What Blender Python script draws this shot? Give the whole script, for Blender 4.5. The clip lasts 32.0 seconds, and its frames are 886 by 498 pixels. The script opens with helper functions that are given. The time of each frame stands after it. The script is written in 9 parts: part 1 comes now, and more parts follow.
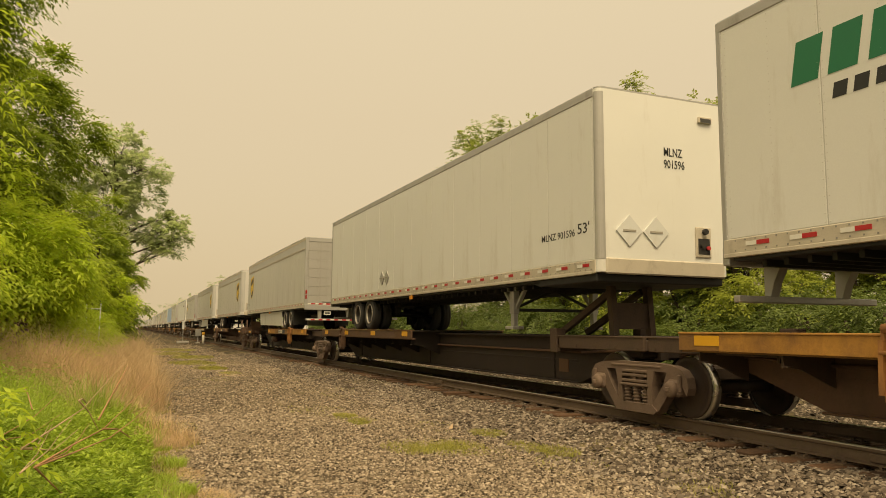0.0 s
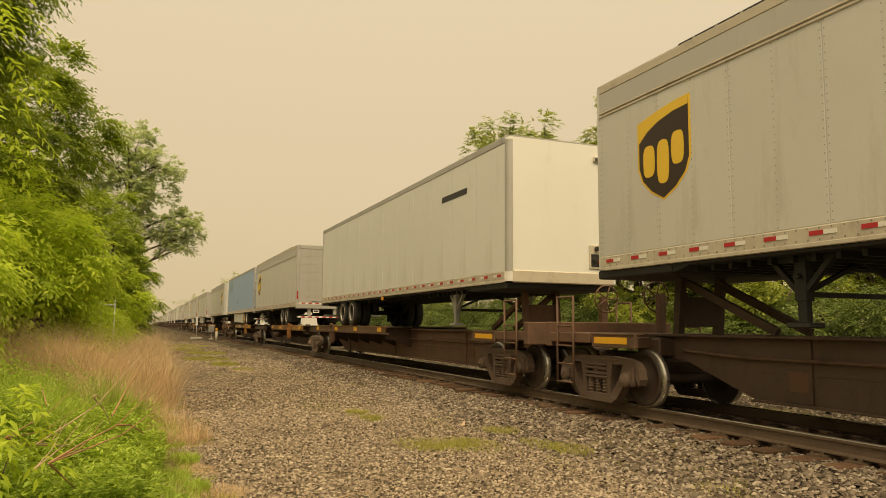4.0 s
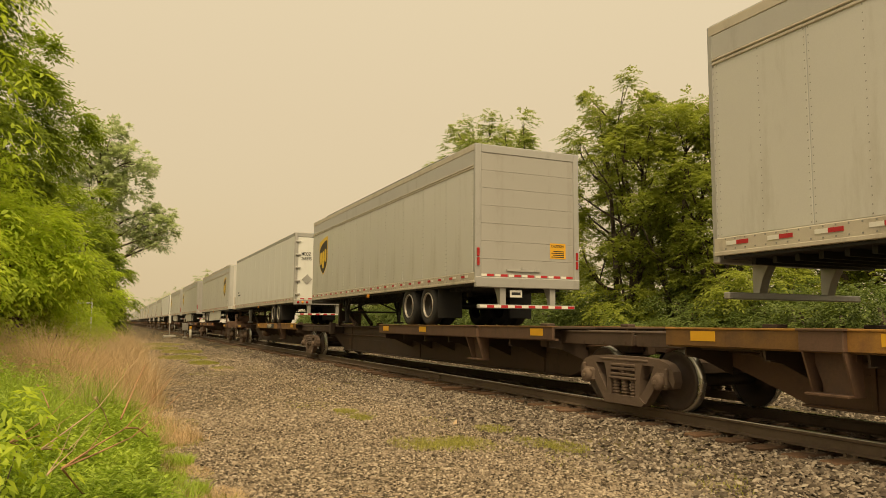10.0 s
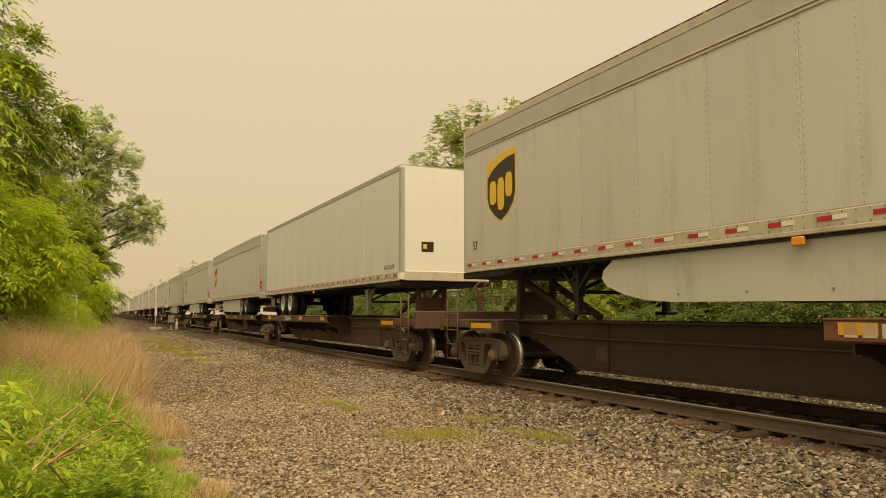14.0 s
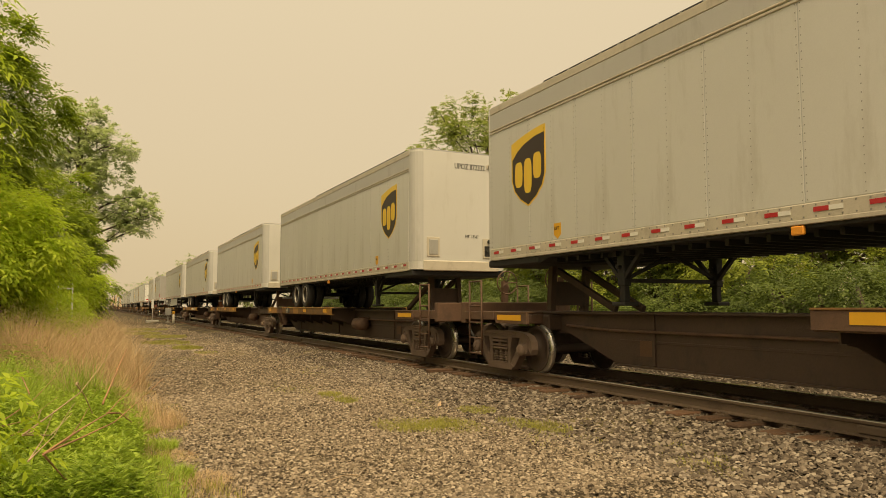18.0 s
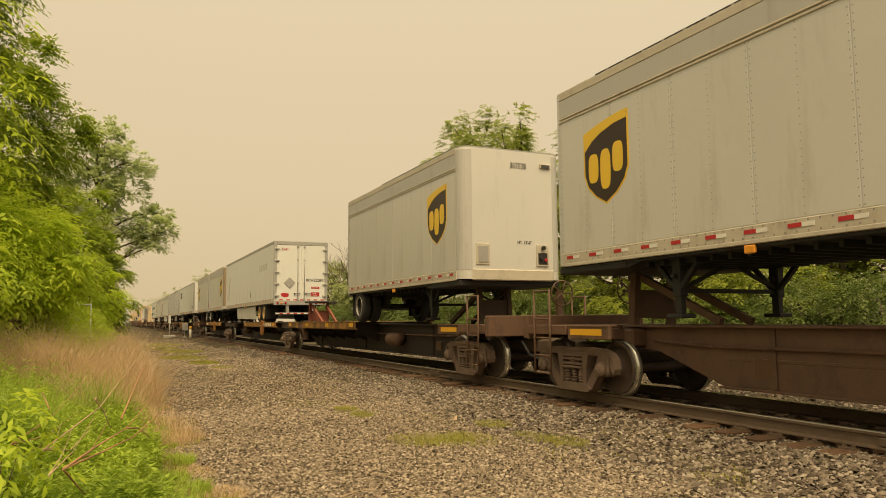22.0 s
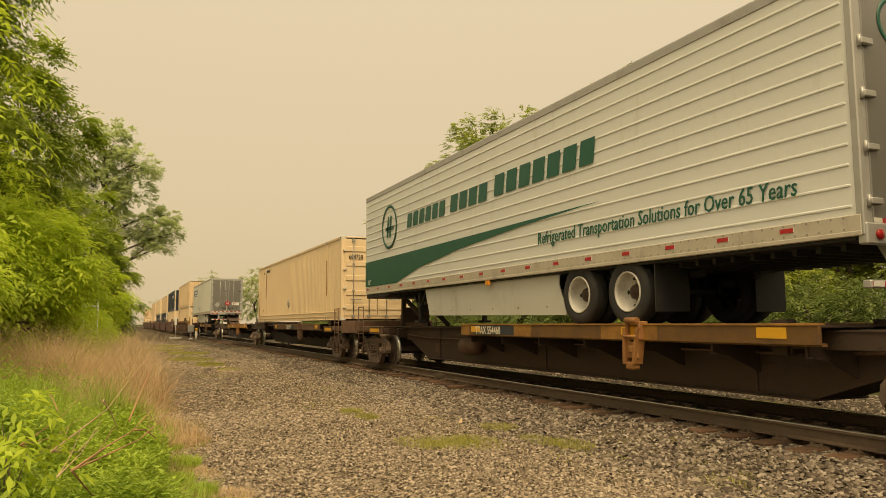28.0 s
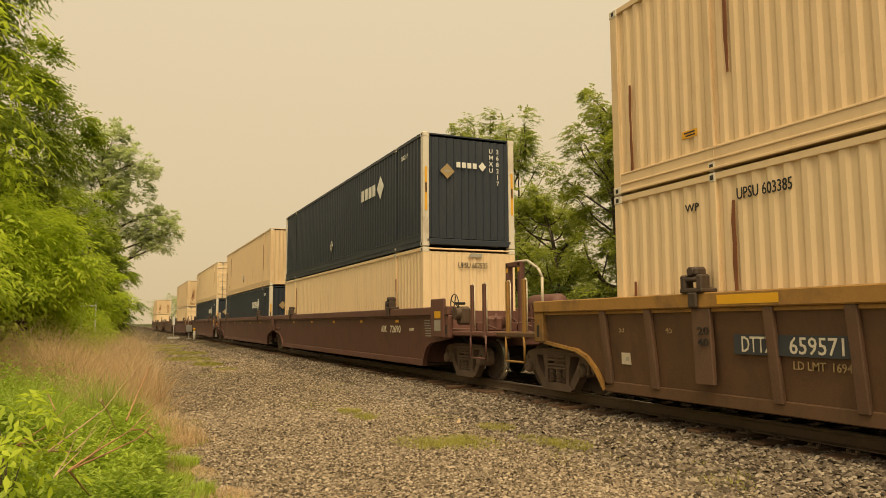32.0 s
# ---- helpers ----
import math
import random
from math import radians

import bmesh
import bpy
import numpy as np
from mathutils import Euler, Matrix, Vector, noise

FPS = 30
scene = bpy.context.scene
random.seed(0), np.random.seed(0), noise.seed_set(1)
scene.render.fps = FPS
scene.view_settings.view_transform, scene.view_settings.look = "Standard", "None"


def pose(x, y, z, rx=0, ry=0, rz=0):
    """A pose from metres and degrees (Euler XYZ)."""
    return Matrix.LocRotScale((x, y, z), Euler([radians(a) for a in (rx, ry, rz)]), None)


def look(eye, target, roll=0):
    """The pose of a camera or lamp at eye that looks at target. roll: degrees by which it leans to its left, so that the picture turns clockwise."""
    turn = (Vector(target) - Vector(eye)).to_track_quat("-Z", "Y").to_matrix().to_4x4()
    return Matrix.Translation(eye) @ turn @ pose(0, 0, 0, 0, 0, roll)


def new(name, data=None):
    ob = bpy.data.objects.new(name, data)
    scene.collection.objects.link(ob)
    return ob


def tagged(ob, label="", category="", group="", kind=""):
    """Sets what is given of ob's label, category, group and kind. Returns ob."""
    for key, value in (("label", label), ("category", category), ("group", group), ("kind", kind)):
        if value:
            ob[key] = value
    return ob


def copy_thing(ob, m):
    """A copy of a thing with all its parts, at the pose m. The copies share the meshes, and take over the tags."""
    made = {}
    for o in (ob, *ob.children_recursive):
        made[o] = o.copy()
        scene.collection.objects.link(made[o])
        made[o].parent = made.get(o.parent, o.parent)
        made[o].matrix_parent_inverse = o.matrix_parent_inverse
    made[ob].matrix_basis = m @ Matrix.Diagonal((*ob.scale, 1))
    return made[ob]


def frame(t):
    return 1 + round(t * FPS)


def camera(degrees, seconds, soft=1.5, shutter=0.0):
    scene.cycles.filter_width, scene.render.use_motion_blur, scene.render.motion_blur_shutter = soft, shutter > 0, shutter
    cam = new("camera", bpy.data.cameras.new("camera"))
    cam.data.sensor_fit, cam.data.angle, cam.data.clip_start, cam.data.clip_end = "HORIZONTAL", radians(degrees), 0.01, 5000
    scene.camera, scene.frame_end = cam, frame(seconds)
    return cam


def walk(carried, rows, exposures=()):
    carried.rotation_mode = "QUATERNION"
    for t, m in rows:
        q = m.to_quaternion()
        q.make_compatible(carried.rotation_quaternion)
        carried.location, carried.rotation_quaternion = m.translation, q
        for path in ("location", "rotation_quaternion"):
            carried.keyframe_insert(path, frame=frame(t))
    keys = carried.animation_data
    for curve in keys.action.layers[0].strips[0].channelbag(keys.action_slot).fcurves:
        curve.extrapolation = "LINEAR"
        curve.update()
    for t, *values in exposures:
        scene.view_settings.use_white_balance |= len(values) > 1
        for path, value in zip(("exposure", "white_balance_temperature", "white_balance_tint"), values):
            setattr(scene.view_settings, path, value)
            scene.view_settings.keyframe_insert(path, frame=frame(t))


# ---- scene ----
cam = camera(62.78, 32.0, soft=0.55)


def view(x, y, z, yaw, pitch, roll):
    """A camera pose: yaw to the right of +Y, pitch upwards, both in degrees."""
    a, b = radians(yaw), radians(pitch)
    d = Vector((math.sin(a) * math.cos(b), math.cos(a) * math.cos(b), math.sin(b)))
    e = Vector((x, y, z))
    return look(e, e + d, roll)


walk(cam, [
    (0.0, view(0.194, -0.137, 1.600, 23.03, 6.35, 0.38)),
    (0.5, view(0.200, -0.148, 1.602, 22.87, 6.30, 0.40)),
    (1.0, view(0.200, -0.150, 1.599, 22.74, 6.34, 0.37)),
    (1.5, view(0.201, -0.158, 1.590, 22.71, 6.43, 0.32)),
    (2.0, view(0.205, -0.159, 1.586, 22.66, 6.49, 0.29)),
    (2.5, view(0.206, -0.161, 1.592, 22.58, 6.44, 0.34)),
    (3.0, view(0.210, -0.156, 1.599, 22.37, 6.33, 0.45)),
    (3.5, view(0.210, -0.137, 1.603, 22.14, 6.21, 0.52)),
    (5.5, view(0.080, -0.029, 1.608, 22.11, 5.83, 0.42)),
    (6.0, view(0.021, 0.010, 1.620, 22.49, 6.04, 0.44)),
    (6.5, view(-0.015, 0.030, 1.620, 23.04, 6.24, 0.43)),
    (7.0, view(-0.028, 0.043, 1.624, 23.68, 6.27, 0.51)),
    (7.5, view(-0.026, 0.047, 1.627, 24.12, 6.22, 0.59)),
    (8.0, view(-0.036, 0.048, 1.625, 24.33, 6.15, 0.60)),
    (8.5, view(-0.042, 0.040, 1.622, 24.39, 6.07, 0.56)),
    (9.0, view(-0.044, 0.041, 1.624, 24.29, 6.00, 0.54)),
    (9.5, view(-0.043, 0.043, 1.625, 24.16, 5.92, 0.51)),
    (10.0, view(-0.042, 0.047, 1.618, 24.14, 5.89, 0.39)),
    (10.5, view(-0.042, 0.046, 1.615, 24.23, 5.85, 0.27)),
    (11.0, view(-0.042, 0.040, 1.616, 24.34, 5.81, 0.21)),
    (11.5, view(-0.047, 0.037, 1.618, 24.52, 5.71, 0.14)),
    (12.0, view(-0.043, 0.042, 1.622, 24.72, 5.58, 0.07)),
    (12.5, view(-0.043, 0.043, 1.619, 24.95, 5.49, 0.03)),
    (13.0, view(-0.041, 0.042, 1.618, 25.07, 5.47, 0.03)),
    (13.5, view(-0.039, 0.042, 1.624, 25.10, 5.36, 0.04)),
    (14.0, view(-0.041, 0.038, 1.627, 25.16, 5.15, 0.03)),
    (14.5, view(-0.040, 0.040, 1.628, 25.36, 4.87, -0.07)),
    (16.5, view(-0.033, 0.039, 1.612, 25.73, 4.42, -0.25)),
    (17.0, view(-0.024, 0.042, 1.611, 25.55, 4.39, -0.31)),
    (17.5, view(-0.029, 0.042, 1.610, 25.42, 4.41, -0.29)),
    (18.0, view(-0.030, 0.040, 1.615, 25.40, 4.53, -0.12)),
    (18.5, view(-0.024, 0.038, 1.621, 25.44, 4.74, 0.01)),
    (19.0, view(-0.026, 0.038, 1.619, 25.27, 5.01, 0.02)),
    (19.5, view(-0.028, 0.034, 1.616, 24.82, 5.28, 0.00)),
    (20.0, view(-0.030, 0.033, 1.618, 24.42, 5.47, -0.01)),
    (20.5, view(-0.028, 0.029, 1.616, 24.24, 5.53, -0.08)),
    (21.0, view(-0.029, 0.027, 1.614, 24.17, 5.55, -0.17)),
    (21.5, view(-0.034, 0.024, 1.616, 24.17, 5.56, -0.32)),
    (22.0, view(-0.036, 0.023, 1.617, 24.24, 5.60, -0.45)),
    (22.5, view(-0.039, 0.025, 1.617, 24.27, 5.63, -0.48)),
    (23.0, view(-0.037, 0.021, 1.617, 24.25, 5.63, -0.53)),
    (23.5, view(-0.032, 0.012, 1.620, 24.17, 5.62, -0.52)),
    (24.0, view(-0.039, 0.001, 1.625, 24.10, 5.64, -0.52)),
    (24.5, view(-0.042, -0.005, 1.627, 24.04, 5.67, -0.44)),
    (25.0, view(-0.045, -0.004, 1.630, 24.08, 5.68, -0.35)),
    (25.5, view(-0.043, -0.003, 1.628, 24.13, 5.70, -0.29)),
    (27.5, view(-0.052, 0.007, 1.624, 23.78, 5.81, -0.31)),
    (28.0, view(-0.047, 0.006, 1.623, 23.81, 5.79, -0.29)),
    (28.5, view(-0.051, 0.002, 1.621, 23.83, 5.83, -0.28)),
    (29.0, view(-0.043, -0.002, 1.627, 23.82, 5.87, -0.27)),
    (29.5, view(-0.040, -0.004, 1.626, 23.87, 5.93, -0.29)),
    (30.0, view(-0.040, 0.001, 1.625, 23.89, 5.95, -0.33)),
    (30.5, view(-0.047, 0.005, 1.625, 23.88, 5.91, -0.33)),
    (31.0, view(-0.040, 0.013, 1.616, 23.83, 5.91, -0.29)),
    (31.5, view(-0.040, 0.012, 1.620, 23.88, 5.85, -0.27)),
    (32.0, view(-0.045, 0.011, 1.622, 23.94, 5.79, -0.23)),
], exposures=[(0.0, 0.0), (32.0, 0.0)])

# ---- light: smoke-filled overcast sky and a weak, wide sun behind the camera ----
SUN_AZ, SUN_EL = -2.85, 1.03          # radians from +Y towards +X, and above the horizon
world = bpy.data.worlds.new("smoky_sky")
scene.world = world
world.use_nodes = True
wn, wl = world.node_tree.nodes, world.node_tree.links
wn.clear()
sky = wn.new("ShaderNodeTexSky")
sky.sky_type = "NISHITA"
sky.sun_disc = False
sky.sun_elevation, sky.sun_rotation = SUN_EL, SUN_AZ
sky.dust_density, sky.air_density = 8.0, 1.5
skybg = wn.new("ShaderNodeBackground")
skybg.inputs["Strength"].default_value = 0.02
wl.new(sky.outputs[0], skybg.inputs["Color"])
coord = wn.new("ShaderNodeTexCoord")
sep = wn.new("ShaderNodeSeparateXYZ")
wl.new(coord.outputs["Generated"], sep.inputs[0])
ramp = wn.new("ShaderNodeValToRGB")
ramp.color_ramp.elements[0].position, ramp.color_ramp.elements[0].color = 0.0, (0.70, 0.54, 0.315, 1)
ramp.color_ramp.elements[1].position, ramp.color_ramp.elements[1].color = 0.7, (0.86, 0.70, 0.42, 1)
mid = ramp.color_ramp.elements.new(0.28)
mid.color = (0.755, 0.585, 0.34, 1)
wl.new(sep.outputs["Z"], ramp.inputs[0])
smoke = wn.new("ShaderNodeBackground")
smoke.inputs["Strength"].default_value = 0.95
wl.new(ramp.outputs[0], smoke.inputs["Color"])
both = wn.new("ShaderNodeAddShader")
wl.new(skybg.outputs[0], both.inputs[0])
wl.new(smoke.outputs[0], both.inputs[1])
wout = wn.new("ShaderNodeOutputWorld")
wl.new(both.outputs[0], wout.inputs[0])

sun_data = bpy.data.lights.new("sun", "SUN")
sun_data.energy, sun_data.angle, sun_data.color = 3.3, radians(35), (1.0, 0.78, 0.43)
sun = new("sun", sun_data)
sun.matrix_world = look((math.sin(SUN_AZ) * math.cos(SUN_EL) * 50, math.cos(SUN_AZ) * math.cos(SUN_EL) * 50, math.sin(SUN_EL) * 50), (0, 0, 0))

# ---- the plan, in metres ----
XC, ZR = 8.06, 0.42        # centre of the track, top of the rail
SPEED, SECONDS = 23.3, 32.0
DECK = 1.16                # car deck above the rail
HALF = 1.295               # half the width of a trailer or container


# ---- mesh helpers ----
class Geo:
    """Collects vertices and faces of one mesh."""

    def __init__(self):
        self.v, self.f, self.m, self.s = [], [], [], []

    def face(self, idx, mi=0, smooth=False):
        self.f.append(idx), self.m.append(mi), self.s.append(smooth)

    def box(self, x0, x1, y0, y1, z0, z1, mi=0):
        x0, x1 = min(x0, x1), max(x0, x1)
        y0, y1 = min(y0, y1), max(y0, y1)
        z0, z1 = min(z0, z1), max(z0, z1)
        b = len(self.v)
        self.v += [(x, y, z) for z in (z0, z1) for y in (y0, y1) for x in (x0, x1)]
        for q in ((0, 2, 3, 1), (4, 5, 7, 6), (0, 1, 5, 4), (2, 6, 7, 3), (0, 4, 6, 2), (1, 3, 7, 5)):
            self.face([b + i for i in q], mi)
        return self

    def bbox(self, x0, x1, y0, y1, z0, z1, c=0.01, mi=0):
        """A box with chamfered edges."""
        b = len(self.v)
        X, Y, Z = sorted((x0, x1)), sorted((y0, y1)), sorted((z0, z1))
        c = min(c, 0.45 * min(X[1] - X[0], Y[1] - Y[0], Z[1] - Z[0]))
        idx = {}
        for i in (0, 1):
            for j in (0, 1):
                for k in (0, 1):
                    sx, sy, sz = (c, -c)[i], (c, -c)[j], (c, -c)[k]
                    for a, p in enumerate(((X[i], Y[j] + sy, Z[k] + sz), (X[i] + sx, Y[j], Z[k] + sz), (X[i] + sx, Y[j] + sy, Z[k]))):
                        idx[i, j, k, a] = len(self.v)
                        self.v.append(p)
        g = lambda i, j, k, a: idx[i, j, k, a]
        for i in (0, 1):
            for a, q in enumerate(([g(i, 0, 0, 0), g(i, 1, 0, 0), g(i, 1, 1, 0), g(i, 0, 1, 0)], [g(0, i, 0, 1), g(1, i, 0, 1), g(1, i, 1, 1), g(0, i, 1, 1)],
                                   [g(0, 0, i, 2), g(1, 0, i, 2), g(1, 1, i, 2), g(0, 1, i, 2)])):
                flip = (i == 0) if a != 1 else (i == 1)
                self.face(q[::-1] if flip else q, mi)
        for i in (0, 1):
            for j in (0, 1):
                q = [g(i, j, 0, 0), g(i, j, 1, 0), g(i, j, 1, 1), g(i, j, 0, 1)]
                self.face(q if i != j else q[::-1], mi)
                q = [g(i, 0, j, 0), g(i, 1, j, 0), g(i, 1, j, 2), g(i, 0, j, 2)]
                self.face(q if i == j else q[::-1], mi)
                q = [g(0, i, j, 1), g(1, i, j, 1), g(1, i, j, 2), g(0, i, j, 2)]
                self.face(q if i != j else q[::-1], mi)
                for k in (0, 1):
                    q = [g(i, j, k, 0), g(i, j, k, 1), g(i, j, k, 2)]
                    self.face(q if (i + j + k) % 2 else q[::-1], mi)
        return self

    def prism(self, pts, axis, a, b, mi=0, smooth=False):
        """Extrudes a polygon. axis 'x': pts are (y, z); 'y': (x, z); 'z': (x, y)."""
        put = {"x": lambda p, h: (h, p[0], p[1]), "y": lambda p, h: (p[0], h, p[1]), "z": lambda p, h: (p[0], p[1], h)}[axis]
        n, o = len(pts), len(self.v)
        self.v += [put(p, a) for p in pts] + [put(p, b) for p in pts]
        for i in range(n):
            j = (i + 1) % n
            self.face([o + i, o + j, o + n + j, o + n + i], mi, smooth)
        self.face(list(range(o, o + n))[::-1], mi)
        self.face(list(range(o + n, o + 2 * n)), mi)
        return self

    def lathe(self, prof, axis, c, n=20, mi=0, caps=True):
        """Turns a profile of (radius, height along axis) about an axis through c."""
        o, k = len(self.v), len(prof)
        for i in range(n):
            a = 2 * math.pi * i / n
            for r, h in prof:
                u, w = r * math.cos(a), r * math.sin(a)
                p = {"x": (h, u, w), "y": (u, h, w), "z": (u, w, h)}[axis]
                self.v.append((c[0] + p[0], c[1] + p[1], c[2] + p[2]))
        for i in range(n):
            j = (i + 1) % n
            for q in range(k - 1):
                self.face([o + i * k + q, o + j * k + q, o + j * k + q + 1, o + i * k + q + 1], mi, True)
        for q, flip in ((0, True), (k - 1, False)):
            if caps and prof[q][0] > 1e-4 and prof[0] != prof[-1]:
                ring = [o + i * k + q for i in range(n)]
                self.face(ring[::-1] if flip else ring, mi)
        return self

    def rod(self, p, q, r, n=8, mi=0, r2=None):
        """A round bar from p to q."""
        p, q = Vector(p), Vector(q)
        d = (q - p).normalized()
        u = d.orthogonal().normalized()
        w = d.cross(u)
        o = len(self.v)
        for c, rad in ((p, r), (q, r if r2 is None else r2)):
            self.v += [tuple(c + (u * math.cos(2 * math.pi * i / n) + w * math.sin(2 * math.pi * i / n)) * rad) for i in range(n)]
        for i in range(n):
            j = (i + 1) % n
            self.face([o + i, o + j, o + n + j, o + n + i], mi, True)
        self.face(list(range(o, o + n))[::-1], mi)
        self.face(list(range(o + n, o + 2 * n)), mi)
        return self

    def path(self, pts, r, n=8, mi=0):
        for a, b in zip(pts[:-1], pts[1:]):
            self.rod(a, b, r, n, mi)
        return self

    def bar(self, p, q, w, h, mi=0):
        """A rectangular bar from p to q: w across (as level as it goes), h the other way."""
        p, q = Vector(p), Vector(q)
        d = (q - p).normalized()
        u = d.cross(Vector((0, 0, 1)))
        u = (u if u.length > 0.01 else Vector((1, 0, 0))).normalized()
        k = d.cross(u)
        o = len(self.v)
        for c in (p, q):
            self.v += [tuple(c + u * w / 2 * a + k * h / 2 * b) for a, b in ((-1, -1), (1, -1), (1, 1), (-1, 1))]
        for i in range(4):
            j = (i + 1) % 4
            self.face([o + i, o + j, o + 4 + j, o + 4 + i], mi)
        self.face([o + 3, o + 2, o + 1, o], mi)
        self.face([o + 4, o + 5, o + 6, o + 7], mi)
        return self

    def mesh(self, name, *mats):
        me = bpy.data.meshes.new(name)
        me.from_pydata(self.v, [], self.f)
        bm = bmesh.new()
        bm.from_mesh(me)
        bmesh.ops.recalc_face_normals(bm, faces=bm.faces)
        bm.to_mesh(me)
        bm.free()
        for m in mats:
            me.materials.append(m)
        me.polygons.foreach_set("material_index", self.m)
        me.polygons.foreach_set("use_smooth", self.s)
        return me


def array_mesh(name, verts, faces, mat, smooth=False):
    """A mesh from arrays of vertices and equal-sided faces."""
    verts, faces = np.asarray(verts, np.float32), np.asarray(faces, np.int32)
    me = bpy.data.meshes.new(name)
    k = faces.shape[1]
    me.vertices.add(len(verts))
    me.vertices.foreach_set("co", verts.ravel())
    me.loops.add(faces.size)
    me.loops.foreach_set("vertex_index", faces.ravel())
    me.polygons.add(len(faces))
    me.polygons.foreach_set("loop_start", np.arange(len(faces), dtype=np.int32) * k)
    if smooth:
        me.polygons.foreach_set("use_smooth", np.ones(len(faces), bool))
    me.materials.append(mat)
    me.update(calc_edges=True)
    return me


STORE = {}


def cached(key, make):
    """The mesh of that key, made once and shared."""
    if key not in STORE:
        STORE[key] = make()
    return STORE[key]


def part(name, mesh, parent, label="", at=None):
    """Links a mesh as one part of a thing or of a part."""
    ob = new(name, mesh)
    ob.parent = parent
    if at is not None:
        ob.matrix_basis = at
    if label:
        tagged(ob, label)
    return ob


def thing(name, label, category, group="", kind=""):
    return tagged(new(name), label, category, group, kind)


def lettering(name, words, size, mat, parent, at, shear=0.0, squeeze=1.0, label="", fit=None):
    """Words in the built-in font as a thin mesh."""
    def make():
        cu = bpy.data.curves.new(name, "FONT")
        cu.body, cu.size, cu.extrude, cu.shear, cu.resolution_u = words, size, 0.003, shear, 2
        cu.offset = 0.005 * size
        tmp = bpy.data.objects.new(name, cu)
        scene.collection.objects.link(tmp)
        me = bpy.data.meshes.new_from_object(tmp.evaluated_get(bpy.context.evaluated_depsgraph_get()))
        bpy.data.objects.remove(tmp)
        me.name = name
        me.materials.clear()
        me.materials.append(mat)
        wide = max(v.co.x for v in me.vertices) - min(v.co.x for v in me.vertices)
        for v in me.vertices:
            v.co.x *= fit / wide if fit else squeeze
        return me
    return part(name, cached(("text", words, size, mat.name, shear, squeeze, fit), make), parent, label, at)


# ---- materials ----
def material(name, color, rough=0.6, metal=0.0, vary=0.25, scale=1.5, fine=40.0, bump=0.1, streak=0.0, dirt=(0.10, 0.075, 0.05), dirt_amount=0.0, each=0.0, stretch=(1, 1, 1)):
    """A surface with broad blotches, fine grain, dirt or rust in patches, and a slight change from piece to piece."""
    m = bpy.data.materials.new(name)
    m.use_nodes = True
    n, l = m.node_tree.nodes, m.node_tree.links
    b = n["Principled BSDF"]
    tc = n.new("ShaderNodeTexCoord")
    mp = n.new("ShaderNodeMapping")
    mp.inputs["Scale"].default_value = stretch
    l.new(tc.outputs["Object"], mp.inputs["Vector"])
    big = n.new("ShaderNodeTexNoise")
    big.inputs["Scale"].default_value, big.inputs["Detail"].default_value, big.inputs["Roughness"].default_value = scale, 6, 0.65
    l.new(mp.outputs[0], big.inputs["Vector"])
    small = n.new("ShaderNodeTexNoise")
    small.inputs["Scale"].default_value, small.inputs["Detail"].default_value = fine, 4
    l.new(tc.outputs["Object"], small.inputs["Vector"])
    tone = n.new("ShaderNodeMath")
    tone.operation = "MULTIPLY_ADD"
    l.new(big.outputs["Fac"], tone.inputs[0])
    tone.inputs[1].default_value, tone.inputs[2].default_value = vary * 2, 1 - vary
    tone2 = n.new("ShaderNodeMath")
    tone2.operation = "MULTIPLY_ADD"
    l.new(small.outputs["Fac"], tone2.inputs[0])
    tone2.inputs[1].default_value = vary
    l.new(tone.outputs[0], tone2.inputs[2])
    last = tone2.outputs[0]
    if each:
        info = n.new("ShaderNodeObjectInfo")
        e = n.new("ShaderNodeMath")
        e.operation = "MULTIPLY_ADD"
        l.new(info.outputs["Random"], e.inputs[0])
        e.inputs[1].default_value, e.inputs[2].default_value = each * 2, 1 - each - vary / 2
        f = n.new("ShaderNodeMath")
        f.operation = "MULTIPLY"
        l.new(e.outputs[0], f.inputs[0])
        l.new(last, f.inputs[1])
        last = f.outputs[0]
    mul = n.new("ShaderNodeVectorMath")
    mul.operation = "SCALE"
    mul.inputs[0].default_value = color
    l.new(last, mul.inputs["Scale"])
    out = mul.outputs[0]
    if dirt_amount:
        dn = n.new("ShaderNodeTexNoise")
        dn.inputs["Scale"].default_value, dn.inputs["Detail"].default_value, dn.inputs["Roughness"].default_value = 2.2, 8, 0.7
        dm = n.new("ShaderNodeMapping")
        dm.inputs["Scale"].default_value = (1, 1, 1 - 0.85 * streak)
        l.new(tc.outputs["Object"], dm.inputs["Vector"])
        l.new(dm.outputs[0], dn.inputs["Vector"])
        r = n.new("ShaderNodeMapRange")
        r.inputs["From Min"].default_value, r.inputs["From Max"].default_value = 0.62 - 0.25 * dirt_amount, 0.80
        r.inputs["To Max"].default_value = min(1.0, 0.35 + dirt_amount)
        l.new(dn.outputs["Fac"], r.inputs["Value"])
        mix = n.new("ShaderNodeMix")
        mix.data_type = "RGBA"
        l.new(r.outputs[0], mix.inputs["Factor"])
        l.new(out, mix.inputs["A"])
        mix.inputs["B"].default_value = (*dirt, 1)
        out = mix.outputs["Result"]
    l.new(out, b.inputs["Base Color"])
    b.inputs["Metallic"].default_value = metal
    rr = n.new("ShaderNodeMath")
    rr.operation = "MULTIPLY_ADD"
    l.new(big.outputs["Fac"], rr.inputs[0])
    rr.inputs[1].default_value, rr.inputs[2].default_value = 0.25, rough - 0.12
    l.new(rr.outputs[0], b.inputs["Roughness"])
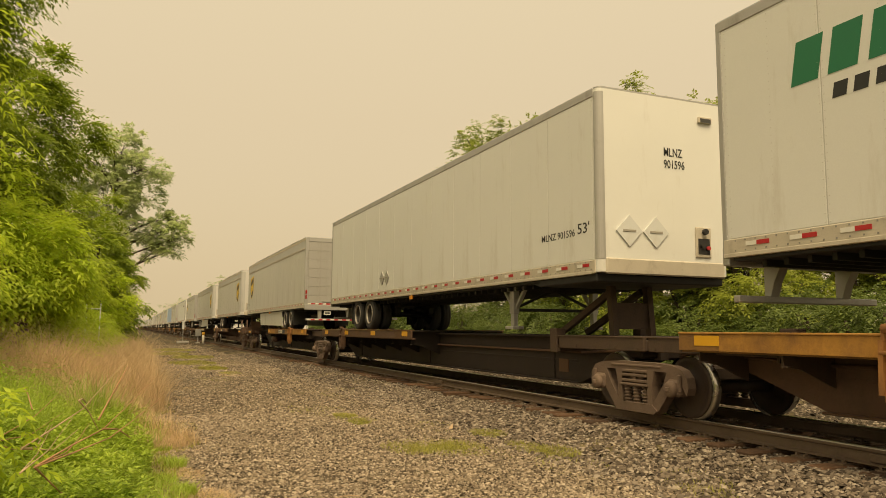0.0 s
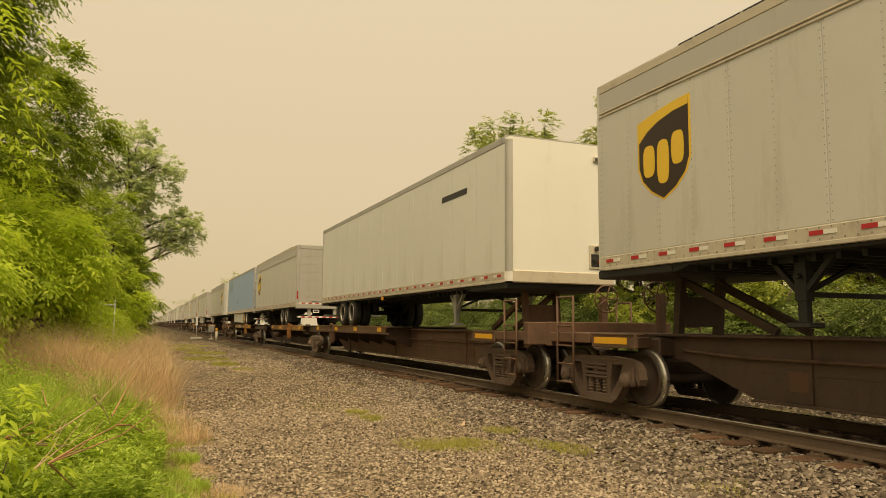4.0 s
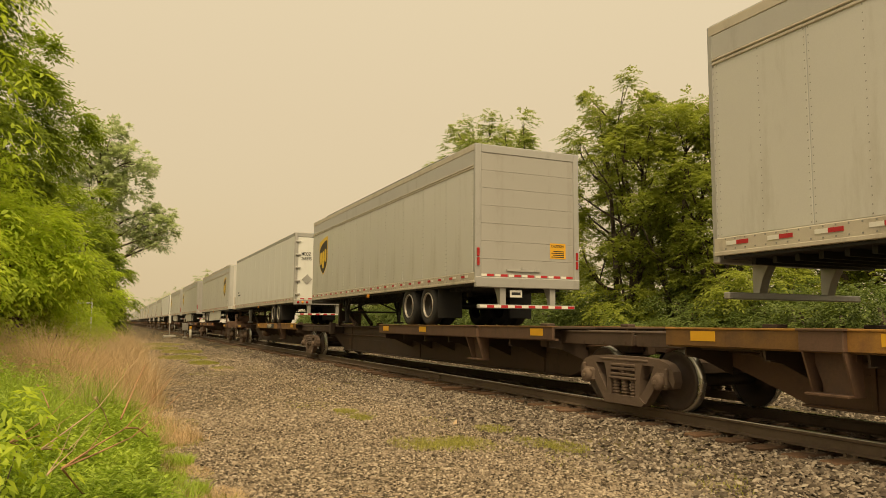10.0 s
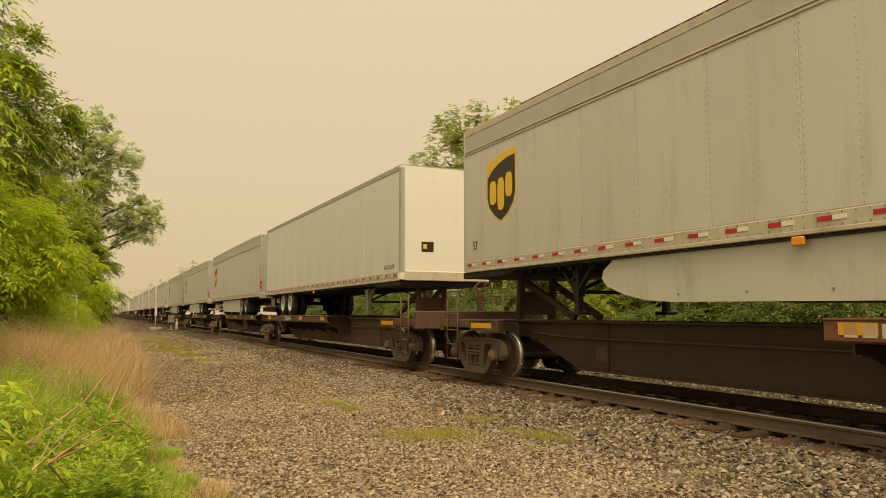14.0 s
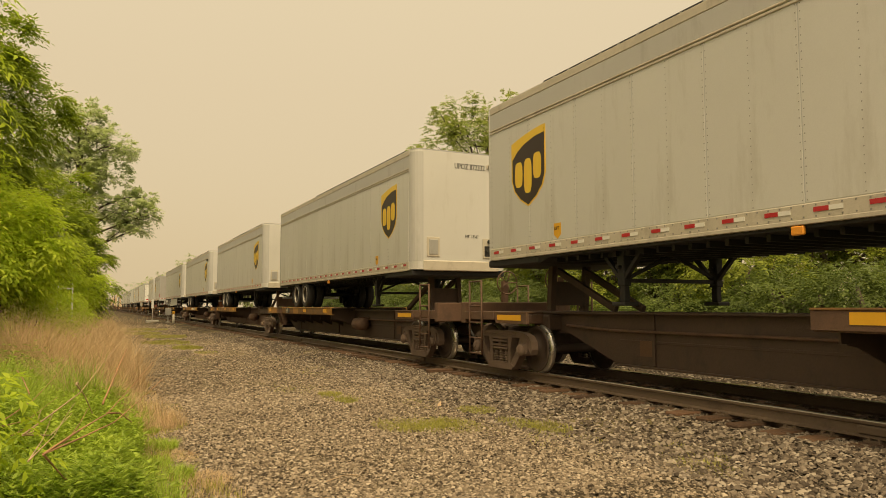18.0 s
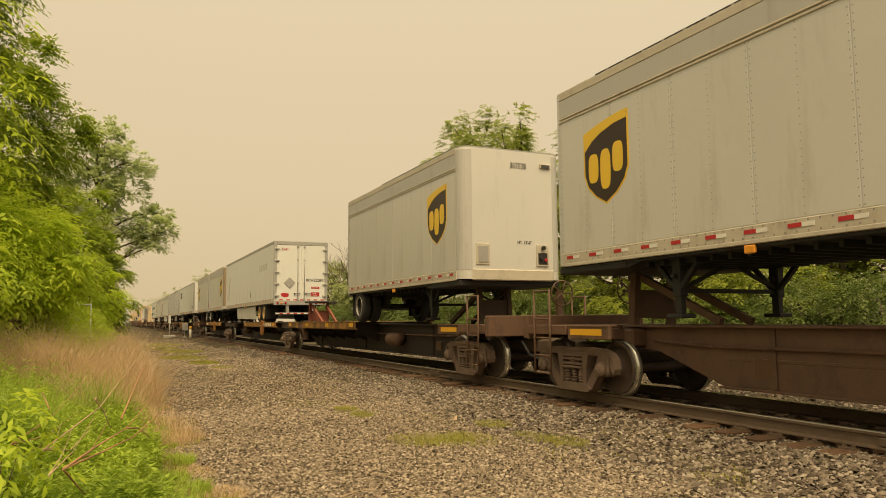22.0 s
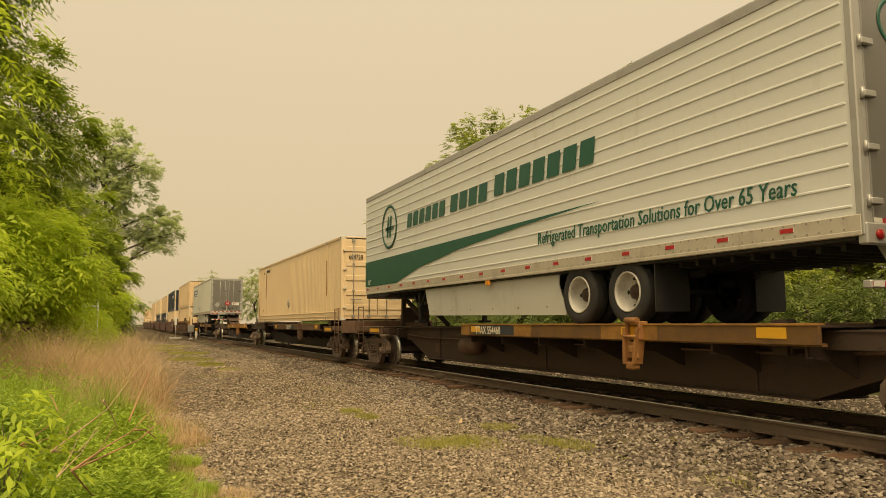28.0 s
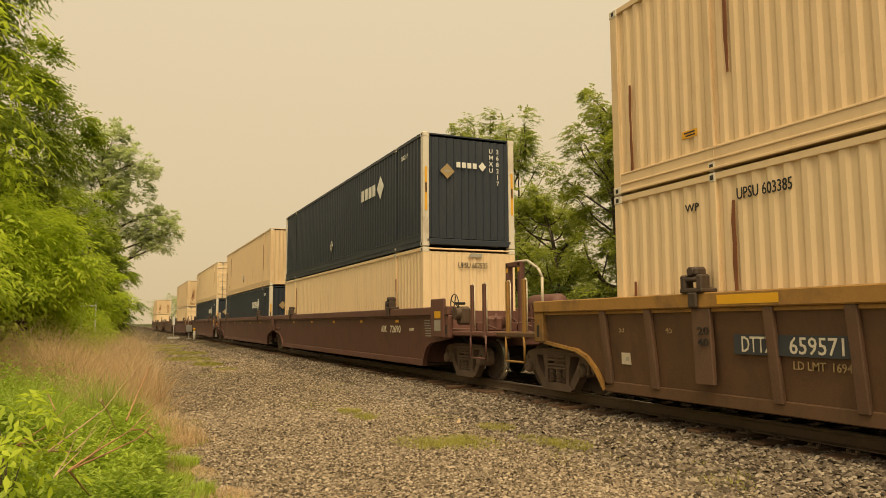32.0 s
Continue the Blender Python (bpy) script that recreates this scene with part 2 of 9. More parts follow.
    if bump:
        bp = n.new("ShaderNodeBump")
        bp.inputs["Strength"].default_value, bp.inputs["Distance"].default_value = bump, 0.02
        l.new(small.outputs["Fac"], bp.inputs["Height"])
        l.new(bp.outputs[0], b.inputs["Normal"])
    return m


def leaf_material(name, dark, light, thru=0.35):
    m = bpy.data.materials.new(name)
    m.use_nodes = True
    n, l = m.node_tree.nodes, m.node_tree.links
    b = n["Principled BSDF"]
    g = n.new("ShaderNodeNewGeometry")
    tc = n.new("ShaderNodeTexCoord")
    ns = n.new("ShaderNodeTexNoise")
    ns.inputs["Scale"].default_value, ns.inputs["Detail"].default_value = 0.7, 3
    l.new(tc.outputs["Object"], ns.inputs["Vector"])
    add = n.new("ShaderNodeMath")
    add.operation = "MULTIPLY_ADD"
    l.new(g.outputs["Random Per Island"], add.inputs[0])
    add.inputs[1].default_value = 0.55
    l.new(ns.outputs["Fac"], add.inputs[2])
    sub = n.new("ShaderNodeMath")
    sub.operation, sub.use_clamp = "SUBTRACT", True
    l.new(add.outputs[0], sub.inputs[0])
    sub.inputs[1].default_value = 0.28
    mix = n.new("ShaderNodeMix")
    mix.data_type = "RGBA"
    mix.inputs["A"].default_value, mix.inputs["B"].default_value = (*dark, 1), (*light, 1)
    l.new(sub.outputs[0], mix.inputs["Factor"])
    l.new(mix.outputs["Result"], b.inputs["Base Color"])
    b.inputs["Roughness"].default_value = 0.55
    tr = n.new("ShaderNodeBsdfTranslucent")
    l.new(mix.outputs["Result"], tr.inputs["Color"])
    mx = n.new("ShaderNodeMixShader")
    mx.inputs[0].default_value = thru
    l.new(b.outputs[0], mx.inputs[1])
    l.new(tr.outputs[0], mx.inputs[2])
    l.new(mx.outputs[0], n["Material Output"].inputs["Surface"])
    return m


def stone_material(name, colors):
    """Crushed stone, each piece of its own shade."""
    m = bpy.data.materials.new(name)
    m.use_nodes = True
    n, l = m.node_tree.nodes, m.node_tree.links
    b = n["Principled BSDF"]
    g = n.new("ShaderNodeNewGeometry")
    r = n.new("ShaderNodeValToRGB")
    el = r.color_ramp.elements
    el[0].color, el[1].color = (*colors[0], 1), (*colors[-1], 1)
    for i, c in enumerate(colors[1:-1]):
        el.new((i + 1) / (len(colors) - 1)).color = (*c, 1)
    l.new(g.outputs["Random Per Island"], r.inputs[0])
    l.new(r.outputs[0], b.inputs["Base Color"])
    b.inputs["Roughness"].default_value, b.inputs["Specular IOR Level"].default_value = 0.9, 0.2
    return m


M = {}
M["parcel"] = material("grey_painted_aluminium", (0.665, 0.65, 0.615), 0.40, 0.2, 0.09, 0.5, 60, 0.02, 0.92, (0.44, 0.41, 0.35), 0.32, 0.03)
M["parcel_band"] = material("grey_roof_band", (0.47, 0.46, 0.44), 0.5, 0.0, 0.10, 0.6, 60, 0.03, 0.9, (0.3, 0.28, 0.25), 0.3)
M["white"] = material("white_trailer_paint", (0.76, 0.76, 0.73), 0.42, 0.0, 0.07, 0.5, 60, 0.02, 0.9, (0.5, 0.46, 0.38), 0.25, 0.01)
M["white_old"] = material("dull_white_paint", (0.66, 0.67, 0.66), 0.5, 0.0, 0.10, 0.6, 60, 0.03, 0.9, (0.45, 0.40, 0.32), 0.4, 0.012)
M["pale_green"] = material("cream_white_paint", (0.828, 0.816, 0.736), 0.45, 0.0, 0.08, 0.6, 60, 0.02, 0.9, (0.6, 0.56, 0.48), 0.12)
M["blue"] = material("faded_blue_paint", (0.325, 0.462, 0.70), 0.42, 0.0, 0.12, 0.5, 50, 0.03, 0.9, (0.36, 0.46, 0.62), 0.25, 0.012)
M["blue_patch"] = material("bleached_blue_patch", (0.251, 0.348, 0.445), 0.5, 0.0, 0.15, 2, 40, 0.02)
M["alu"] = material("dull_aluminium", (0.42, 0.41, 0.39), 0.45, 0.4, 0.12, 2, 60, 0.05, 0.5, (0.16, 0.13, 0.1), 0.3)
M["steel"] = material("stainless_door_skin", (0.27, 0.26, 0.24), 0.3, 0.7, 0.12, 1.0, 40, 0.03, 0.8, (0.2, 0.18, 0.15), 0.3)
M["rail_alu"] = material("dirty_white_rail", (0.52, 0.47, 0.385), 0.5, 0.1, 0.15, 3, 60, 0.05, 0.3, (0.22, 0.18, 0.14), 0.4)
M["rivet"] = material("rivet_heads", (0.27, 0.26, 0.24), 0.5, 0.2, 0.1, 3, 60, 0.0)
M["dark"] = material("dark_roof_edge", (0.05, 0.048, 0.045), 0.7, 0.0, 0.3, 2, 30, 0.1)
M["black"] = material("black_chassis_steel", (0.018, 0.017, 0.016), 0.65, 0.0, 0.3, 2, 30, 0.1, 0.2, (0.05, 0.04, 0.03), 0.4)
M["tyre"] = material("worn_tyre_rubber", (0.028, 0.027, 0.026), 0.85, 0.0, 0.25, 4, 60, 0.2, 0.0, (0.07, 0.06, 0.05), 0.4)
M["rim_steel"] = material("grey_wheel_disc", (0.05, 0.047, 0.044), 0.5, 0.3, 0.25, 6, 40, 0.05, 0, (0.06, 0.045, 0.03), 0.4)
M["rim_white"] = material("white_wheel_disc", (0.55, 0.53, 0.48), 0.5, 0.0, 0.2, 6, 40, 0.05, 0, (0.18, 0.12, 0.07), 0.45)
M["rim_rust"] = material("rusty_yellow_wheel_disc", (0.50, 0.33, 0.12), 0.6, 0.0, 0.3, 6, 40, 0.05, 0, (0.14, 0.06, 0.03), 0.5)
M["skirt"] = material("cream_side_skirt", (0.56, 0.55, 0.50), 0.5, 0.0, 0.08, 0.7, 50, 0.03, 0.8, (0.30, 0.26, 0.2), 0.35)
M["red"] = material("red_reflective_tape", (0.42, 0.02, 0.025), 0.4, 0, 0.15, 8, 60, 0.0)
M["tape_white"] = material("white_reflective_tape", (0.70, 0.69, 0.64), 0.4, 0, 0.1, 8, 60, 0.0)
M["lamp_red"] = material("red_lamp_lens", (0.35, 0.015, 0.015), 0.25, 0, 0.1, 8, 60, 0.0)
M["amber"] = material("amber_lamp_lens", (0.75, 0.30, 0.03), 0.3, 0, 0.1, 8, 60, 0.0)
M["gold"] = material("gold_shield_film", (0.80, 0.53, 0.04), 0.45, 0, 0.05, 2, 60, 0.0)
M["brown"] = material("dark_brown_film", (0.035, 0.02, 0.012), 0.45, 0, 0.1, 2, 60, 0.0)
M["ink"] = material("black_lettering", (0.02, 0.02, 0.02), 0.5, 0, 0.2, 10, 60, 0.0)
M["grey_ink"] = material("faded_grey_marking", (0.30, 0.28, 0.24), 0.6, 0, 0.25, 5, 60, 0.0)
M["navy"] = material("navy_film", (0.02, 0.05, 0.17), 0.45, 0, 0.1, 2, 60, 0.0)
M["green"] = material("green_film", (0.012, 0.16, 0.07), 0.45, 0, 0.1, 2, 60, 0.0)
M["darkgreen"] = material("dark_green_film", (0.012, 0.10, 0.065), 0.45, 0, 0.1, 2, 60, 0.0)
M["signal_yellow"] = material("yellow_sticker", (0.70, 0.37, 0.018), 0.5, 0, 0.12, 4, 60, 0.0)
M["brown_steel"] = material("brown_car_steel", (0.135, 0.075, 0.046), 0.7, 0.0, 0.28, 1.2, 30, 0.2, 0.4, (0.04, 0.03, 0.024), 0.5, 0.12)
M["brown_dark"] = material("dark_sooty_steel", (0.075, 0.047, 0.031), 0.72, 0.0, 0.3, 1.2, 30, 0.2, 0.4, (0.02, 0.018, 0.016), 0.4, 0.15)
# near black: shade under loaded decks put into the colour; also dark rust cores
M["shade_rust_steel"] = material("shade_rust_black_steel", (0.032, 0.022, 0.017), 0.75, 0.0, 0.3, 1.2, 30, 0.2, 0.4, (0.065, 0.04, 0.028), 0.35, 0.15)
M["yellow_steel"] = material("worn_yellow_car_paint", (0.42, 0.21, 0.038), 0.62, 0.0, 0.35, 2.4, 35, 0.15, 0.1, (0.12, 0.055, 0.03), 0.85, 0.1)
M["mustard"] = material("mustard_brown_car_paint", (0.105, 0.055, 0.027), 0.7, 0.0, 0.28, 1.2, 35, 0.15, 0.6, (0.05, 0.032, 0.022), 0.55)
M["maroon"] = material("maroon_brown_car_paint", (0.125, 0.055, 0.042), 0.6, 0.0, 0.2, 1.2, 35, 0.1, 0.6, (0.05, 0.03, 0.025), 0.45)
M["red_steel"] = material("red_oxide_steel", (0.24, 0.07, 0.04), 0.65, 0.0, 0.25, 2, 35, 0.15, 0.3, (0.08, 0.035, 0.025), 0.5)
M["truck_steel"] = material("dusty_cast_steel", (0.16, 0.11, 0.08), 0.85, 0.0, 0.3, 3, 40, 0.3, 0.2, (0.08, 0.055, 0.042), 0.5, 0.15)
M["wheel_steel"] = material("rusty_wheel_steel", (0.075, 0.052, 0.040), 0.6, 0.2, 0.25, 4, 40, 0.1, 0.0, (0.035, 0.026, 0.02), 0.4, 0.1)
M["tread"] = material("polished_wheel_tread", (0.55, 0.52, 0.47), 0.28, 0.9, 0.2, 4, 60, 0.0)
M["yellow_web"] = material("scuffed_yellow_brown_web", (0.22, 0.112, 0.03), 0.65, 0.0, 0.3, 1.6, 35, 0.15, 0.1, (0.07, 0.042, 0.028), 0.7, 0.2)
M["rusty_yellow"] = material("rust_bitten_yellow_bracket", (0.30, 0.14, 0.04), 0.7, 0.0, 0.3, 5, 35, 0.2, 0.2, (0.12, 0.05, 0.03), 0.75)
M["seam"] = material("shadowed_sheet_seam", (0.49, 0.485, 0.47), 0.6, 0.0, 0.1, 3, 40, 0.05)
M["seam_white"] = material("pale_sheet_seam", (0.50, 0.49, 0.46), 0.6, 0.0, 0.12, 3, 40, 0.05)
M["rivet_white"] = material("painted_rivet_heads", (0.62, 0.61, 0.58), 0.5, 0.0, 0.1, 3, 60, 0.0)
M["tape_dull"] = material("dulled_white_tape", (0.72, 0.70, 0.64), 0.45, 0, 0.12, 8, 60, 0.0)
M["lip"] = material("bright_rim_lip", (0.36, 0.33, 0.29), 0.45, 0.4, 0.2, 6, 40, 0.05, 0, (0.12, 0.09, 0.06), 0.35)
M["well_yellow"] = material("worn_yellow_brown_rib", (0.31, 0.165, 0.04), 0.65, 0.0, 0.25, 1.6, 35, 0.15, 0.3, (0.085, 0.05, 0.03), 0.6, 0.2)
M["door_grey"] = material("grey_roll_door_slats", (0.40, 0.385, 0.36), 0.45, 0.1, 0.08, 0.8, 50, 0.03, 0.9, (0.27, 0.24, 0.20), 0.35, 0.02)
M["red_brown"] = material("red_brown_car_paint", (0.155, 0.062, 0.040), 0.65, 0.0, 0.25, 1.2, 35, 0.12, 0.2, (0.07, 0.035, 0.025), 0.45)
M["dim_yellow"] = material("faded_yellow_stencil", (0.30, 0.215, 0.10), 0.65, 0, 0.3, 5, 60, 0.0)
M["blue_black"] = material("blue_black_number_panel", (0.035, 0.04, 0.05), 0.6, 0, 0.25, 3, 40, 0.05)
M["pale_bar"] = material("pale_grab_bar", (0.50, 0.44, 0.34), 0.55, 0, 0.2, 3, 40, 0.05, 0, (0.2, 0.13, 0.08), 0.4)
M["tan_alu"] = material("tan_stained_aluminium", (0.34, 0.26, 0.18), 0.45, 0.3, 0.12, 1.0, 50, 0.03, 0.8, (0.25, 0.19, 0.13), 0.3)
M["film_grey"] = material("dark_grey_film", (0.05, 0.05, 0.055), 0.5, 0, 0.15, 2, 60, 0.0)
M["rust_dark"] = material("greasy_rusted_hub", (0.055, 0.032, 0.02), 0.6, 0.2, 0.4, 8, 40, 0.2)
M["rust"] = material("rust_patches", (0.16, 0.06, 0.025), 0.85, 0, 0.4, 3, 30, 0.2)
M["tan_rust"] = material("thin_orange_rust", (0.34, 0.185, 0.075), 0.8, 0, 0.3, 4, 40, 0.1)
M["spray_grey"] = material("faded_grey_spray_paint", (0.27, 0.255, 0.215), 0.7, 0, 0.4, 4, 50, 0.05, 0.2, (0.10, 0.06, 0.04), 0.8)
M["cream"] = material("cream_container_paint", (0.78, 0.60, 0.375), 0.55, 0.0, 0.08, 0.6, 50, 0.03, 0.9, (0.60, 0.42, 0.235), 0.25, 0.05)
M["cream_dirty"] = material("rust_streaked_cream_paint", (0.72, 0.54, 0.33), 0.6, 0.0, 0.10, 0.9, 40, 0.05, 0.9, (0.46, 0.28, 0.13), 0.32, 0.05)
M["container_dark"] = material("dark_blue_container_paint", (0.022, 0.030, 0.045), 0.5, 0.0, 0.12, 0.8, 50, 0.03, 0.9, (0.06, 0.06, 0.06), 0.25, 0.05)
M["white_post"] = material("scuffed_white_post", (0.62, 0.57, 0.48), 0.55, 0, 0.12, 2, 40, 0.05, 0.5, (0.2, 0.12, 0.07), 0.4)
M["stencil"] = material("worn_white_stencil", (0.66, 0.60, 0.47), 0.6, 0, 0.3, 5, 60, 0.0)
M["rail_side"] = material("brown_rail_steel", (0.125, 0.088, 0.060), 0.7, 0.2, 0.25, 3, 40, 0.1, 0.0, (0.05, 0.032, 0.022), 0.4, stretch=(1, 0.3, 1))
M["rail_top"] = material("worn_rail_head", (0.34, 0.30, 0.25), 0.28, 0.85, 0.2, 3, 60, 0.02, stretch=(1, 0.1, 1))
M["tie"] = material("creosoted_timber", (0.105, 0.058, 0.032), 0.85, 0, 0.4, 3, 30, 0.35, 0, (0.17, 0.085, 0.035), 0.45, 0.45, (0.5, 6, 6))
M["bark"] = material("grey_brown_bark", (0.085, 0.065, 0.048), 0.9, 0, 0.35, 3, 25, 0.6, stretch=(2, 2, 0.4))
M["post_grey"] = material("grey_painted_cabinet", (0.32, 0.31, 0.29), 0.55, 0, 0.15, 3, 40, 0.05, 0.4, (0.15, 0.12, 0.1), 0.3)
M["concrete"] = material("pale_concrete", (0.36, 0.34, 0.31), 0.85, 0, 0.2, 3, 40, 0.2)
M["dry_stick"] = material("bare_dry_twig", (0.42, 0.30, 0.18), 0.8, 0, 0.25, 5, 40, 0.2)
M["red_stick"] = material("red_brown_twig", (0.34, 0.19, 0.09), 0.75, 0, 0.25, 5, 40, 0.2)
M["leaf_near"] = leaf_material("bright_spring_leaves", (0.32, 0.44, 0.026), (0.72, 0.83, 0.065), 0.55)
M["leaf_green"] = leaf_material("mid_green_leaves", (0.14, 0.215, 0.015), (0.44, 0.53, 0.045), 0.45)
M["leaf_wood"] = leaf_material("woodland_leaves", (0.20, 0.25, 0.032), (0.48, 0.52, 0.075), 0.55)
M["leaf_mid"] = leaf_material("green_leaves", (0.23, 0.285, 0.055), (0.50, 0.55, 0.12), 0.5)
# far and poplar leaves: the haze of distance is put into their pale colour
M["leaf_far"] = leaf_material("haze_paled_leaves", (0.33, 0.38, 0.145), (0.54, 0.58, 0.25), 0.6)
M["leaf_poplar"] = leaf_material("haze_paled_poplar_leaves", (0.42, 0.49, 0.22), (0.66, 0.72, 0.37), 0.65)
M["leaf_bush"] = leaf_material("shrub_leaves", (0.075, 0.115, 0.023), (0.24, 0.295, 0.062), 0.38)
M["weed"] = leaf_material("green_weeds", (0.20, 0.31, 0.03), (0.55, 0.67, 0.08), 0.42)
M["straw"] = leaf_material("dry_straw_grass", (0.50, 0.36, 0.20), (0.80, 0.60, 0.37), 0.4)
M["lime_grass"] = leaf_material("yellow_green_grass", (0.24, 0.25, 0.03), (0.46, 0.43, 0.09), 0.35)
M["ballast"] = stone_material("crushed_ballast", [(0.04, 0.030, 0.023), (0.12, 0.094, 0.071), (0.23, 0.185, 0.143), (0.07, 0.054, 0.041), (0.40, 0.34, 0.27), (0.16, 0.120, 0.088)])
M["gravel"] = stone_material("path_gravel", [(0.035, 0.026, 0.018), (0.185, 0.143, 0.101), (0.33, 0.262, 0.190), (0.085, 0.064, 0.045), (0.50, 0.415, 0.315), (0.23, 0.176, 0.121)])


# ---- ground, track ----
def ground_height(x, y):
    """The lie of the land across the track: grassy bank, gravel path, ballast shoulder, far side."""
    xs = [-400, -40, -9, -4, -1.2, 0.4, 1.0, 4.6, 5.3, 6.75, 9.4, 10.5, 12.5, 14.2, 22, 400]
    zs = [1.5, 1.2, 0.75, 0.45, 0.16, 0.03, 0.0, 0.0, 0.04, 0.16, 0.17, 0.20, 0.16, 0.06, 0.0, 0.6]
    z = np.interp(x, xs, zs)
    near = np.clip((np.abs(x - 2.5) < 3.0), 0, 1)
    return z + 0.03 * np.sin(x * 1.7 + y * 0.6) * np.sin(y * 0.9 - x * 0.4) * (1 - 0.6 * near)


def ground_material():
    m = bpy.data.materials.new("ground_of_gravel_and_turf")
    m.use_nodes = True
    n, l = m.node_tree.nodes, m.node_tree.links
    b = n["Principled BSDF"]
    tc = n.new("ShaderNodeTexCoord")
    sx = n.new("ShaderNodeSeparateXYZ")
    l.new(tc.outputs["Object"], sx.inputs[0])
    wob = n.new("ShaderNodeTexNoise")
    wob.inputs["Scale"].default_value, wob.inputs["Detail"].default_value = 0.9, 5
    l.new(tc.outputs["Object"], wob.inputs["Vector"])
    k = n.new("ShaderNodeMath")
    k.operation = "MULTIPLY_ADD"
    l.new(wob.outputs["Fac"], k.inputs[0])
    k.inputs[1].default_value = 1.6
    l.new(sx.outputs["X"], k.inputs[2])
    mr = n.new("ShaderNodeMapRange")
    mr.inputs["From Min"].default_value, mr.inputs["From Max"].default_value = -2.0, 18.0
    l.new(k.outputs[0], mr.inputs["Value"])
    r = n.new("ShaderNodeValToRGB")
    e = r.color_ramp.elements
    e[0].position, e[0].color = 0.14, (0.085, 0.085, 0.03, 1)
    e[1].position, e[1].color = 0.185, (0.10, 0.079, 0.055, 1)
    for p, c in ((0.37, (0.085, 0.068, 0.047)), (0.43, (0.07, 0.056, 0.042)), (0.82, (0.09, 0.072, 0.053)), (0.88, (0.075, 0.08, 0.03)), (0.96, (0.06, 0.075, 0.025))):
        e.new(p).color = (*c, 1)
    l.new(mr.outputs[0], r.inputs[0])
    vor = n.new("ShaderNodeTexVoronoi")
    vor.inputs["Scale"].default_value = 28
    l.new(tc.outputs["Object"], vor.inputs["Vector"])
    st = n.new("ShaderNodeSeparateColor")
    l.new(vor.outputs["Color"], st.inputs[0])
    s = n.new("ShaderNodeMath")
    s.operation = "MULTIPLY_ADD"
    l.new(st.outputs[0], s.inputs[0])
    s.inputs[1].default_value, s.inputs[2].default_value = 0.9, 0.5
    sc = n.new("ShaderNodeVectorMath")
    sc.operation = "SCALE"
    l.new(r.outputs[0], sc.inputs[0])
    l.new(s.outputs[0], sc.inputs["Scale"])
    # patches of moss and thin grass that have crept over the gravel
    gn = n.new("ShaderNodeTexNoise")
    gn.inputs["Scale"].default_value, gn.inputs["Detail"].default_value = 0.55, 7
    l.new(tc.outputs["Object"], gn.inputs["Vector"])
    gr = n.new("ShaderNodeMapRange")
    gr.inputs["From Min"].default_value, gr.inputs["From Max"].default_value, gr.inputs["To Max"].default_value = 0.54, 0.70, 0.6
    l.new(gn.outputs["Fac"], gr.inputs["Value"])
    mx = n.new("ShaderNodeMix")
    mx.data_type = "RGBA"
    l.new(gr.outputs[0], mx.inputs["Factor"])
    l.new(sc.outputs[0], mx.inputs["A"])
    mx.inputs["B"].default_value = (0.30, 0.245, 0.10, 1)
    l.new(mx.outputs["Result"], b.inputs["Base Color"])
    b.inputs["Roughness"].default_value, b.inputs["Specular IOR Level"].default_value = 0.95, 0.08
    bp = n.new("ShaderNodeBump")
    bp.inputs["Strength"].default_value, bp.inputs["Distance"].default_value = 0.7, 0.03
    l.new(vor.outputs["Distance"], bp.inputs["Height"])
    l.new(bp.outputs[0], b.inputs["Normal"])
    return m


def build_ground():
    gx = np.concatenate([[-1500, -700, -400, -200, -100, -60, -40, -25, -15], np.arange(-10, 14, 0.2), [15, 18, 22, 30, 50, 90, 200, 400, 900, 1800]])
    gy = np.concatenate([[-1500, -900, -400, -200, -100, -60, -40, -25, -15, -10, -6], np.arange(-3, 40, 0.4), np.arange(40, 130, 3.0), [150, 200, 300, 500, 900, 1600, 2800]])
    X, Y = np.meshgrid(gx, gy)
    Z = ground_height(X, Y)
    v = np.stack([X, Y, Z], -1).reshape(-1, 3)
    a, b = len(gx), len(gy)
    i = (np.arange(b - 1)[:, None] * a + np.arange(a - 1)[None]).ravel()
    tagged(new("ground", array_mesh("ground", v, np.stack([i, i + 1, i + a + 1, i + a], 1), ground_material(), True)),
           "gravel track bed, stony path and grassy verge", "ground", kind="structure")


def build_rails():
    prof = [(-0.07, 0), (0.07, 0), (0.07, 0.012), (0.012, 0.03), (0.010, 0.125), (0.034, 0.135), (0.036, 0.165), (0.030, 0.176), (-0.030, 0.176), (-0.036, 0.165), (-0.034, 0.135), (-0.010, 0.125), (-0.012, 0.03), (-0.07, 0.012)]
    for side in (-1, 1):
        g = Geo().prism(prof, "y", -900, 1500)
        n = len(prof)
        for i in range(n):
            g.m[i] = 1 if 6 <= i <= 8 else 0
        rail = tagged(new("rail", g.mesh("rail", M["rail_side"], M["rail_top"])), "long brown steel rail with a worn bright head, spiked to timber ties", "rail", "rails of the track", "structure")
        rail.location = (XC + side * 0.753, 0, ZR - 0.176)
        joints = Geo()
        for k in range(12):
            y = 4.6 + 11.9 * k
            joints.bbox(-0.055, 0.055, y, y + 0.6, 0.03, 0.12, 0.01)
        part("joint_bar", joints.mesh("joint_bar", M["rail_side"]), rail, "bolted rust-brown joint bars")


